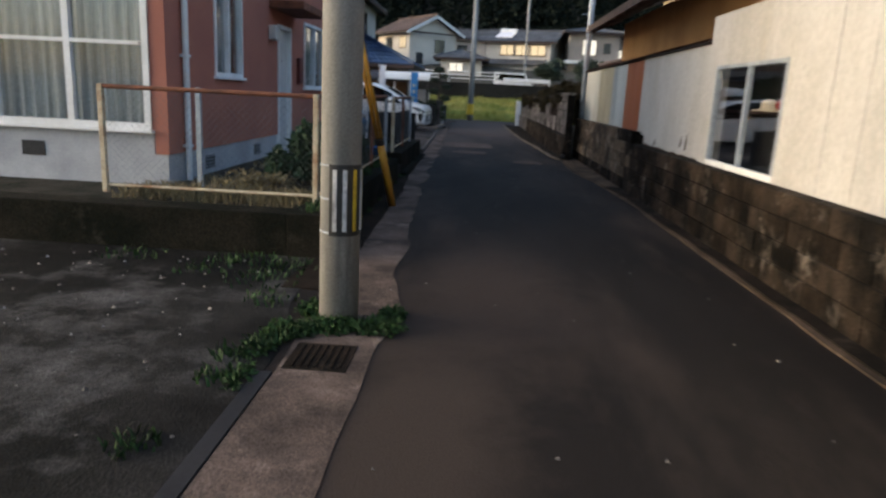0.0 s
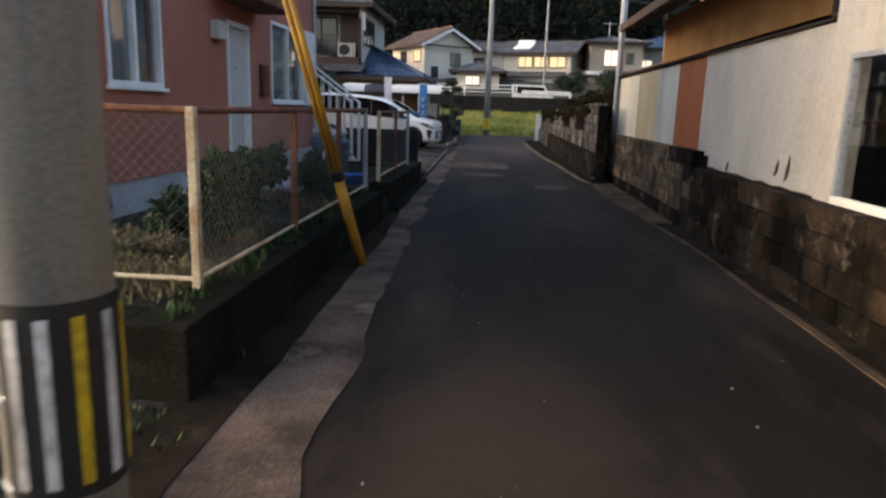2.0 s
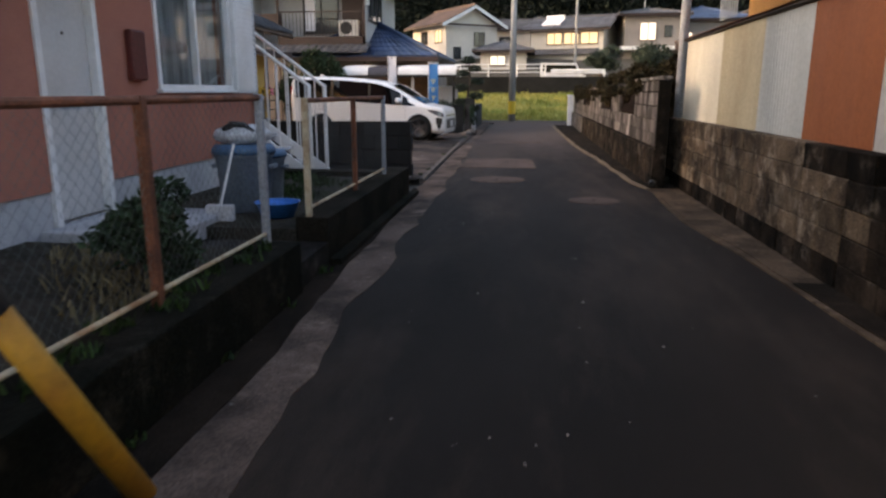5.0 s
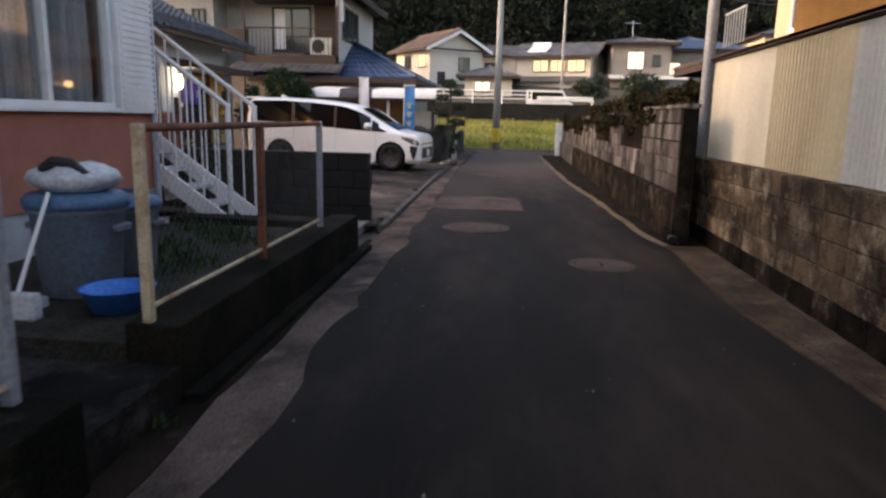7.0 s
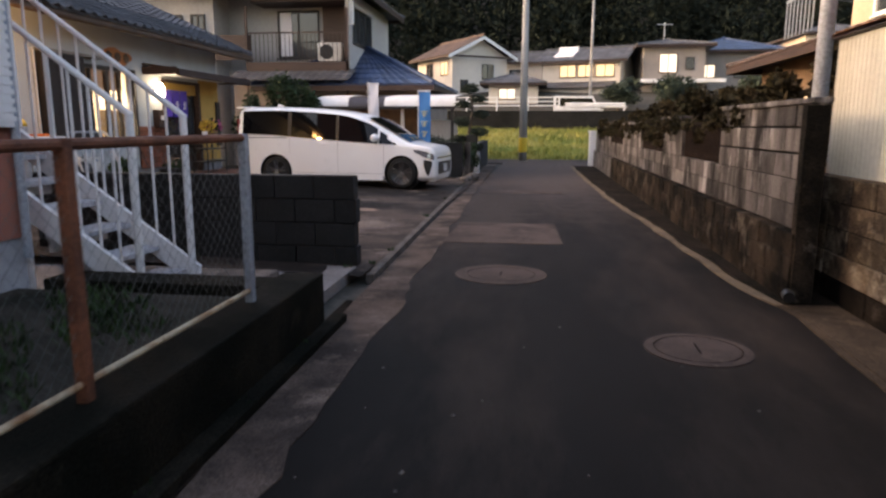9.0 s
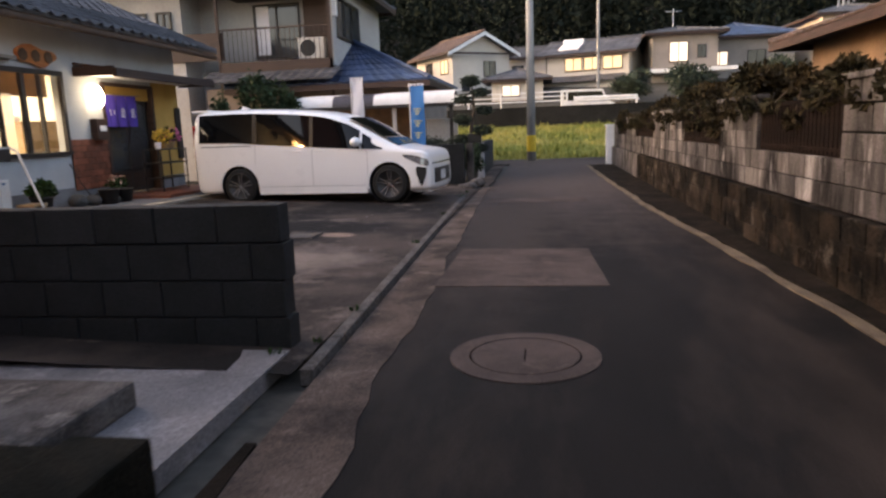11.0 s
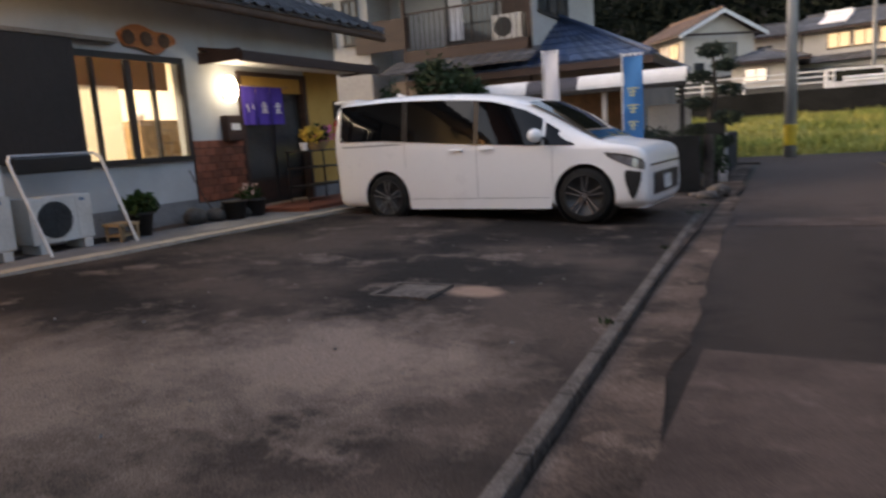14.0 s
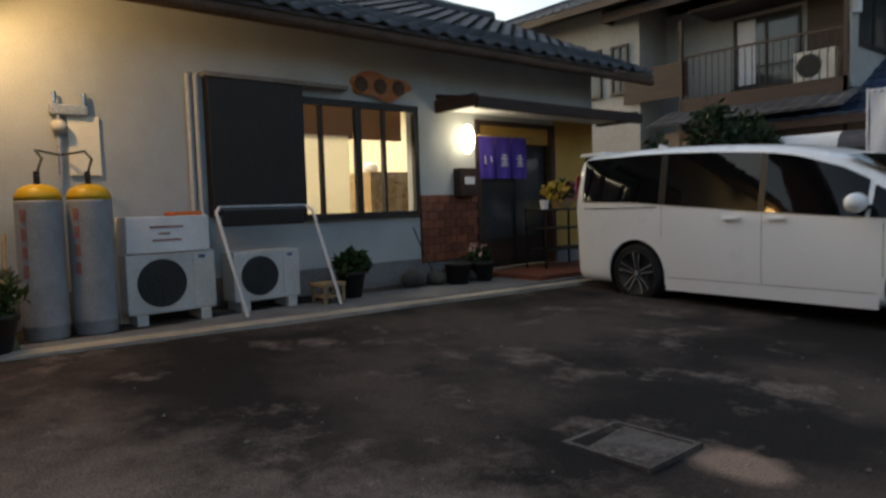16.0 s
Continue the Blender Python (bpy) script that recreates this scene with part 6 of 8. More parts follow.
# Entrance
for y0, y1 in ((24.42, 25.44),):
    t = thing("tile_panel", (SX, 24.93, 0.56), "red-brown patterned tile panel beside the door", "wall tiles", kind="structure")
    part("bedding", bbox(SX, SX + 0.018, y0, y1, 0.5, 1.37), MORTAR, t)
    me = mesh_of("tile", bbox(0, 0.012, -0.094, 0.094, -0.052, 0.052, 0.003))
    me.materials.append(BRICKRED)
    for r_ in range(8):
        for k in range(6):
            a, b = y0 + 0.2 * k - 0.1 * (r_ % 2), y0 + 0.2 * k + 0.2 - 0.1 * (r_ % 2)
            a, b = max(a, y0), min(b, y1)
            if b - a > 0.04:
                ob = piece("tile", me, (SX + 0.018, (a + b) / 2, 0.562 + 0.11 * r_), t)
                ob.scale[1] = (b - a - 0.008) / 0.19
canopy = thing("door_canopy", (SX + 0.4, 26.8, 2.45), "brown wooden door canopy with pale underside", "canopy")
part("roof_slab", poly(B(), [(SX, 24.75, 2.66), (SX, 28.25, 2.66), (-6.72, 28.25, 2.53), (-6.72, 24.75, 2.53)], (0, 0, 0.05)), DARKWOOD, canopy)
part("front_beam", bbox(-6.78, -6.70, 24.72, 28.28, 2.43, 2.57, 0.01), DARKWOOD, canopy)
part("side_beam", bbox(SX, -6.78, 24.72, 24.80, 2.46, 2.62, 0.01), DARKWOOD, canopy)
part("side_beam", bbox(SX, -6.78, 28.20, 28.28, 2.46, 2.62, 0.01), DARKWOOD, canopy)
part("underside", bbox(SX, -6.79, 24.81, 28.19, 2.50, 2.515), WHITE, canopy, "pale painted underside")
porch = thing("entrance_porch", (SX, 26.5, 0.25), "ochre porch recess with dark sliding doors", "entrance")
part("ochre_side", bbox(SX, SX + 0.02, 27.10, 28.08, 0.56, 2.50), YELLOWWALL, porch, "ochre wall beside the door")
part("ochre_lintel", bbox(SX - 0.12, SX - 0.05, 25.46, 27.10, 2.12, 2.40), YELLOWWALL, porch, "ochre panel above the door")
bm = B()
box(bm, SX - 0.14, SX + 0.03, 25.44, 25.52, 0.25, 2.42)
box(bm, SX - 0.14, SX + 0.03, 27.04, 27.12, 0.25, 2.42)
box(bm, SX - 0.14, SX + 0.03, 25.52, 27.04, 2.36, 2.42)
part("door_frame", bm, DARKWOOD, porch)
for a, b in ((25.52, 26.30), (26.26, 27.04)):
    dd = part("sliding_door", bbox(SX - 0.12 - (0.03 if a > 26 else 0), SX - 0.09 - (0.03 if a > 26 else 0), a, b, 0.32, 2.12), BLACKFRAME, porch, "dark framed sliding door")
    part("door_glass", bbox(SX - 0.088 - (0.03 if a > 26 else 0), SX - 0.084 - (0.03 if a > 26 else 0), a + 0.08, b - 0.08, 0.75, 2.05), PANE, dd)
    part("kick_panel", bbox(SX - 0.088 - (0.03 if a > 26 else 0), SX - 0.082 - (0.03 if a > 26 else 0), a + 0.08, b - 0.08, 0.40, 0.70), DARKWOOD, dd)
part("door_sill", bbox(SX - 0.14, SX + 0.05, 25.46, 27.10, 0.25, 0.31), SHOPBASE, porch)
solo("entrance_step", bbox(SX + 0.05, -6.35, 25.4, 27.9, 0.20, 0.305, 0.012), BRICKRED, (-6.9, 26.6, 0.2), "red-brown tiled entrance step", "step")

curtain = thing("door_curtain", (SX + 0.06, 25.95, 1.58), "purple split door curtain with white characters", "door curtain")
part("rod", cyl(B(), (SX + 0.05, 25.44, 2.20), (SX + 0.05, 26.6, 2.20), 0.012), TIMBER, curtain)
for k in range(3):
    bm = B()
    y0 = 25.47 + 0.325 * k
    cols = []
    for i in range(9):
        y = y0 + 0.318 * i / 8
        dx = 0.012 * math.sin(i * 1.3 + k)
        cols.append([bm.verts.new((SX + 0.05 + dx * q, y, 2.20 - 0.60 * q)) for q in (0, 0.5, 1)])
    for a, b in zip(cols, cols[1:]):
        for q in range(2):
            bm.faces.new((a[q], b[q], b[q + 1], a[q + 1]))
    panel = part("cloth_panel", bm, NOREN, curtain)
    cy = y0 + 0.16
    bm = B()
    X = SX + 0.068
    if k == 0:
        for (ya, za), (yb, zb) in (((-0.07, 0.06), (-0.05, -0.06)), ((0.05, 0.05), (0.07, -0.03))):
            poly(bm, [(X, cy + ya - 0.012, 1.86 + za), (X, cy + ya + 0.012, 1.86 + za), (X, cy + yb + 0.012, 1.86 + zb), (X, cy + yb - 0.012, 1.86 + zb)])
    else:
        for z, wv in ((0.07, 0.05), (0.025, 0.075), (-0.025, 0.06), (-0.07, 0.075)):
            poly(bm, [(X, cy - wv, 1.86 + z - 0.009), (X, cy + wv, 1.86 + z - 0.009), (X, cy + wv, 1.86 + z + 0.009), (X, cy - wv, 1.86 + z + 0.009)])
        poly(bm, [(X + 0.001, cy - 0.01, 1.78), (X + 0.001, cy + 0.01, 1.78), (X + 0.001, cy + 0.01, 1.95), (X + 0.001, cy - 0.01, 1.95)])
    part("white_character", bm, CLOTHWHITE, panel, "white brushed character")

lamp = thing("wall_lamp", (SX + 0.02, 25.2, 1.88), "glowing rounded white entrance lamp on the wall", "lamp")
part("back_plate", bbox(SX, SX + 0.03, 25.13, 25.27, 2.0, 2.26, 0.005), WHITE, lamp)
part("shade", ball(B(), (SX + 0.11, 25.2, 2.13), 0.13, (0.65, 0.85, 1.5), 20), LAMPWHITE, lamp, "glowing opal shade", smooth=True)
t = thing("letter_box", (SX + 0.06, 25.18, 1.35), "dark red letter box with a white label", "letter box")
part("case", bbox(SX, SX + 0.14, 25.02, 25.34, 1.36, 1.74, 0.015), DARKWOOD, t)
part("label_plate", bbox(SX + 0.14, SX + 0.145, 25.10, 25.28, 1.52, 1.62), WHITE, t, "blank white label")

# Pipes on the wall
for k in range(2):
    solo("wall_pipe", pipe(B(), [(SX + 0.03, 21.46 + 0.08 * k, 0.8), (SX + 0.03, 21.46 + 0.08 * k, 2.62), (SX - 0.02, 21.5 + 0.08 * k, 2.66)], 0.026), OFFWHITE, (SX + 0.03, 21.46 + 0.08 * k, 0.8), "cream covered pipe running up the wall", "pipe")

# Gas cylinders and regulator
GZ = 0.245


def cylinder(x, y):
    t = thing("gas_cylinder", (x, y, GZ), "tall grey gas cylinder with yellow shoulder", "gas cylinder", "gas cylinders by the wall")
    bm = lathe(B(), [(0.165, 0.0), (0.17, 0.02), (0.172, 0.10), (0.178, 0.11), (0.178, 0.13), (0.176, 0.14), (0.176, 1.12), (0.174, 1.14)], n=28)
    part("body", bm, GASGREY, t, smooth=True, local=True)
    bm = lathe(B(), [(0.174, 1.14), (0.172, 1.18), (0.145, 1.235), (0.09, 1.265), (0.04, 1.275)], n=28)
    part("shoulder", bm, GASYELLOW, t, "yellow shoulder", smooth=True, local=True)
    part("valve", cyl(B(), (0, 0, 1.27), (0, 0, 1.38), 0.024, n=10), BLACKTRIM, t, local=True)
    part("valve_guard", pipe(B(), [(-0.05, 0, 1.27), (-0.05, 0, 1.34), (0.05, 0, 1.34), (0.05, 0, 1.27)], 0.009), BLACKTRIM, t, local=True)
    for k in range(4):
        bm = arc_shell(radians(-58), radians(-42), 0.1765, 0.52 + 0.15 * k, 0.62 + 0.15 * k, 3)
        part("red_mark", bm, PALERED, t, "red vertical mark", local=True)


cylinder(-7.02, 20.00)
cylinder(-7.02, 20.38)
reg = thing("gas_regulator", (SX + 0.05, 20.35, 1.6), "gas regulator and hoses on the wall above cylinders", "gas regulator")
part("manifold", pipe(B(), [(SX + 0.05, 20.28, 1.62), (SX + 0.05, 20.28, 2.30)], 0.018), GALVPOLE, reg)
part("regulator_body", lathe(B(), [(0.05, 0), (0.07, 0.03), (0.07, 0.07), (0.03, 0.11)], (SX + 0.07, 20.28, 2.0), 16), OFFWHITE, reg, smooth=True)
part("cover_box", bbox(SX, SX + 0.03, 20.36, 20.62, 1.62, 2.16), CREAMWALL, reg)
part("upper_box", bbox(SX, SX + 0.08, 20.22, 20.52, 2.16, 2.25, 0.01), GALVPOLE, reg)
for y in (20.26, 20.50):
    part("tap", cyl(B(), (SX + 0.05, y, 2.25), (SX + 0.05, y, 2.36), 0.02, n=8), CHROME, reg)
for y in (20.00, 20.38):
    part("hose", pipe(B(), [(-7.02, y, 1.60), (-7.10, y + 0.06, 1.74), (-7.28, y + 0.05, 1.82), (SX + 0.05, 20.28, 1.80)], 0.011), BLACKTRIM, reg)

# Air-conditioner units
def ac_unit(x, y, w, h, label, covered=False, z=GZ):
    t = thing("ac_unit", (x, y, z), label, "air conditioner", "outdoor units along the wall")
    part("casing", bbox(-0.15, 0.15, -w / 2, w / 2, 0.10, 0.10 + h, 0.015), ACWHITE, t, local=True)
    cy = -w * 0.12
    R_ = min(h * 0.40, w * 0.30)
    bm = lathe(B(), [(R_, 0.0), (R_, 0.008), (R_ * 0.97, 0.012), (0.03, 0.012)], n=32)
    bm.transform(Matrix.Translation((0.15, cy, 0.10 + h / 2)) @ Matrix.Rotation(radians(90), 4, "Y"))
    gr = part("fan_grille", bm, GRILLE, t, "dark round fan grille", local=True)
    for k in range(5):
        rr = R_ * (0.25 + 0.17 * k)
        bm = B()
        ring = [(0.17, cy + rr * math.cos(a), 0.10 + h / 2 + rr * math.sin(a)) for a in [2 * math.pi * i / 24 for i in range(25)]]
        pipe_pts = [Vector(p) for p in ring]
        for a, b in zip(pipe_pts, pipe_pts[1:]):
            cyl(bm, a, b, 0.003, n=4)
        part("grille_ring", bm, BLACKTRIM, gr, local=True)
    for k in range(8):
        a = math.pi * 2 * k / 8
        part("grille_bar", cyl(B(), (0.168, cy, 0.10 + h / 2), (0.168, cy + R_ * 0.95 * math.cos(a), 0.10 + h / 2 + R_ * 0.95 * math.sin(a)), 0.003, n=4), BLACKTRIM, gr, local=True)
    part("service_panel", bbox(0.15, 0.158, w * 0.24, w * 0.49, 0.12, 0.08 + h, 0.003), ACWHITE, t, local=True)
    part("badge", bbox(0.158, 0.161, w * 0.30, w * 0.38, 0.03 + h, 0.06 + h), BINBLUE, t, "small blue badge", local=True)
    for s in (-1, 1):
        part("foot", bbox(-0.16, 0.17, s * w * 0.36 - 0.05, s * w * 0.36 + 0.05, 0.0, 0.10, 0.008), ACWHITE, t, local=True)
    return t


ac_unit(-7.12, 21.03, 0.80, 0.55, "pale outdoor air-conditioner with a carton on top")
ac_unit(-7.18, 22.0, 0.72, 0.50, "pale outdoor air-conditioner behind a leaning frame")
bm = bbox(-7.28, -6.95, 20.64, 21.38, 0.897, 1.225, 0.008)
t = solo("carton", bm, WHITE, (-7.11, 21.0, 0.897), "white carton with faint red print", "carton")
for z, a, b in ((1.12, 20.84, 21.14), (1.0, 20.86, 21.12), (1.06, 20.92, 21.02)):
    part("print_bar", bbox(-6.949, -6.945, a, b, z, z + 0.018), PALERED, t, "unreadable faded red print")
solo("orange_box", bbox(-7.40, -7.10, 21.12, 21.38, 1.226, 1.265, 0.01), ORANGEBOX, (-7.25, 21.25, 1.226), "flat orange plastic lid on the carton", "box")
solo("leaning_board", bbox(-7.45, -7.2, 20.62, 20.7, GZ, 1.05, 0.01), CREAMWALL, (-7.3, 20.66, GZ), "yellowed board standing beside the cylinders", "board")

t = thing("clothes_rack", (-6.9, 22.1, GZ), "bent white metal frame with a dark rolled cover", "rack")
for y0, y1, ytop in ((21.62, 21.62, 21.46), (22.66, 22.66, 22.50)):
    part("leg", pipe(B(), [(-6.72, y0, GZ), (-6.95, ytop, 1.24), (-7.0, ytop + (0.05 if ytop < 22 else -0.05), 1.29)], 0.017), WHITE, t, "white tube leg")
part("top_bar", pipe(B(), [(-7.0, 21.51, 1.29), (-7.0, 22.45, 1.29)], 0.017), GALVPOLE, t)
part("rolled_cover", bbox(-7.03, -6.98, 21.54, 22.42, 1.10, 1.275, 0.02), BLACKTRIM, t, "dark cover")


def potted(x, y, r_, h, n, leaf, seed, label, flower=None):
    t = thing("potted_plant", (x, y, GZ), label, "potted plant")
    bm = lathe(B(), [(r_ * 0.7, 0), (r_, h), (r_ * 1.08, h), (r_ * 1.08, h + 0.03), (r_ * 0.9, h + 0.03), (r_ * 0.88, h - 0.02)], n=20)
    part("pot", bm, POTBLACK, t, smooth=True, local=True)
    ob = new("leaves", leaves("leaves", [(0, 0, h + r_ * 0.7, r_ * 1.3, r_ * 1.3, r_ * 0.9), (r_ * 0.4, r_ * 0.3, h + r_ * 1.1, r_ * 0.7, r_ * 0.7, r_ * 0.6)], n, leaf, WEED, seed))
    ob.parent = t
    tagged(ob, kind="stuff")
    if flower:
        ob = new("blossoms", leaves("blossoms", [(0, 0, h + r_ * 1.3, r_ * 1.1, r_ * 1.1, r_ * 0.7)], n // 4, leaf * 1.1, flower, seed + 50))
        ob.parent = t
        tagged(ob, kind="stuff")


potted(-7.1, 23.04, 0.16, 0.26, 260, 0.10, 21, "green leafy plant in a dark pot")
PINKFLOWER = mat("pale_flowers", (0.55, 0.36, 0.34), (0.45, 0.28, 0.16), rough=0.8, bump=0, island=0.4)
potted(-7.2, 25.1, 0.13, 0.22, 160, 0.07, 22, "small plant with pale flowers by the door", PINKFLOWER)
potted(-6.62, 19.55, 0.20, 0.26, 240, 0.08, 23, "dry brown plant in a dark pot", DRYGRASS)
for i, (x, y, s) in enumerate(((-7.25, 24.05, 0.15), (-7.18, 24.38, 0.12), (-7.22, 24.66, 0.14), (-7.1, 24.85, 0.10))):
    bm = ball(B(), (x, y, GZ + s * 0.7), s, (1.1, 1.15, 0.85), 14)
    for v in bm.verts:
        v.co += v.normal * 0.03 * noise.noise(v.co * 7)
        v.co.z = max(v.co.z, GZ)
    solo("garden_stone", bm, STONE, (x, y, GZ), "dark rounded garden stone by the wall", "stone", "stones along the wall", smooth=True)
# Dark planters, a hose reel and a leaning cane by the tile panel
for x, y, r_, h in ((-7.05, 24.62, 0.17, 0.24), (-7.02, 25.02, 0.15, 0.22)):
    t = thing("planter", (x, y, GZ), "empty dark plastic planter by the entrance", "planter", "planters by the door")
    part("pot", lathe(B(), [(r_ * 0.78, 0), (r_, h), (r_ * 1.07, h), (r_ * 1.07, h + 0.025), (r_ * 0.92, h + 0.025), (r_ * 0.9, h - 0.03)], n=20), POTBLACK, t, smooth=True, local=True)
    part("soil", cyl(B(), (0, 0, h - 0.06), (0, 0, h - 0.028), r_ * 0.89, n=18), EARTH, t, local=True)
solo("leaning_cane", pipe(B(), [(-7.1, 24.36, GZ), (-7.3, 24.28, 0.62), (-7.44, 24.22, 0.98)], 0.009), DARKWOOD, (-7.1, 24.36, GZ), "thin dark cane leaning against the plinth", "cane")
t = thing("leaning_broom", (-6.72, 19.70, GZ), "wooden-handled broom leaning by the gas cylinders", "broom")
part("handle", cyl(B(), (-6.66, 19.66, 0.42), (-6.98, 19.74, 1.12), 0.016), TIMBER, t)
part("bristles", poly(B(), [(-6.62, 19.57, GZ), (-6.62, 19.75, GZ), (-6.66, 19.70, 0.46), (-6.66, 19.62, 0.46)], (-0.06, 0, 0)), DRYGRASS, t, "dry straw bristles")
bm = B()
t = thing("wooden_stool", (-6.95, 22.64, GZ), "small rough wooden stand beside the plant", "stool")
part("top", bbox(-7.1, -6.8, 22.50, 22.78, GZ + 0.18, GZ + 0.22, 0.006), TIMBER, t)
for sx in (-7.08, -6.84):
    for sy in (22.52, 22.74):
        part("leg", bbox(sx, sx + 0.03, sy, sy + 0.03, GZ, GZ + 0.18), TIMBER, t)
part("lower_board", bbox(-7.08, -6.82, 22.52, 22.76, GZ + 0.06, GZ + 0.085), TIMBER, t)
t = thing("flower_stand", (-7.1, 26.60, 0.305), "dark metal flower stand with flowers by the door", "flower stand")
for z in (0.55, 0.85, 1.12):
    part("shelf", bbox(-7.3, -6.9, 26.15, 27.15, z, z + 0.025), BLACKFRAME, t)
for x, y in ((-7.28, 26.17), (-6.92, 26.17), (-7.28, 27.13), (-6.92, 27.13)):
    part("leg", bbox(x - 0.012, x + 0.012, y - 0.012, y + 0.012, 0.305, 1.13), BLACKFRAME, t)
t = thing("flower_basket", (-7.1, 26.75, 1.145), "basket of yellow and pink flowers on the stand", "flowers")
part("basket", lathe(B(), [(0.12, 0), (0.17, 0.12), (0.175, 0.13), (0.12, 0.12)], (-7.1, 26.75, 1.145), 18), TIMBER, t)
for k, (m_, dy) in enumerate(((mat("yellow_petals", (0.62, 0.42, 0.08), (0.5, 0.32, 0.05), rough=0.8, bump=0, island=0.4), -0.12), (mat("pink_petals", (0.52, 0.12, 0.26), (0.42, 0.09, 0.2), rough=0.8, bump=0, island=0.4), 0.16), (LEAF, 0.0))):
    ob = new("blossoms", leaves("blossoms", [(0, dy, 0.26, 0.2, 0.24, 0.16)], 160, 0.075, m_, 60 + k))
    ob.parent = t
    tagged(ob, kind="stuff")
solo("white_cup", lathe(B(), [(0.05, 0), (0.07, 0.13), (0.06, 0.13)], (-7.0, 26.25, 1.145), 14), CLOTHWHITE, (-7.0, 26.25, 1.145), "small white cup on the flower stand", "cup")
solo("notice_board", bbox(SX + 0.02, SX + 0.06, 27.88, 28.08, 0.9, 2.0), BLACKFRAME, (SX + 0.04, 27.98, 0.9), "narrow dark notice board at the wall's end", "notice board")
lampw = thing("eave_lamp", (SX + 0.60, 19.65, 2.95), "warm lamp under the eave above the gas cylinders", "lamp")
part("bracket", bbox(SX + 0.56, SX + 0.64, 19.60, 19.70, 3.08, 3.16, 0.01), BLACKFRAME, lampw)
part("bulb", ball(B(), (SX + 0.60, 19.65, 3.02), 0.075), LAMPWARM, lampw, "glowing warm bulb", smooth=True)
for nm, at, e, c, rad in (("eave_lamp_light", (SX + 0.78, 19.60, 2.93), 38, (1.0, 0.66, 0.32), 0.06), ("entrance_lamp_light", (SX + 0.28, 25.2, 2.13), 3.2, (1.0, 0.92, 0.72), 0.1)):
    l = new(nm, bpy.data.lights.new(nm, "POINT"))
    l.data.energy, l.data.color, l.data.shadow_soft_size = e, c, rad
    l.location = at


# ---- Two-storey neighbour behind the minivan ----
def tiled_slope(a, b, c, d, rows, cols, lift=0.03):
    """Roof slope a-b (eave), c-d (top; c above b): overlapping tile rows as real steps with ribs."""
    bm = B()
    a, b, c, d = map(Vector, (a, b, c, d))
    nrm = (b - a).cross(d - a).normalized()
    if nrm.z < 0:
        nrm = -nrm
    for r in range(rows):
        u0, u1 = r / rows, (r + 1.12) / rows
        for k in range(cols):
            v0, v1 = k / cols, (k + 1) / cols
            vm = (v0 + v1) / 2

            def at(u, v, h):
                u = min(u, 1.0)
                return a.lerp(d, u).lerp(b.lerp(c, u), v) + nrm * h
            lo = [bm.verts.new(at(u0, v, h)) for v, h in ((v0, lift), (vm, lift * 2.0), (v1, lift))]
            hi = [bm.verts.new(at(u1, v, h)) for v, h in ((v0, lift * 0.4), (vm, lift * 1.3), (v1, lift * 0.4))]
            base = [bm.verts.new(at(u0, v, 0)) for v in (v0, v1)]
            bm.faces.new((lo[0], lo[1], hi[1], hi[0]))
            bm.faces.new((lo[1], lo[2], hi[2], hi[1]))
            bm.faces.new((base[0], lo[0], lo[1], lo[2], base[1]))
    return bm


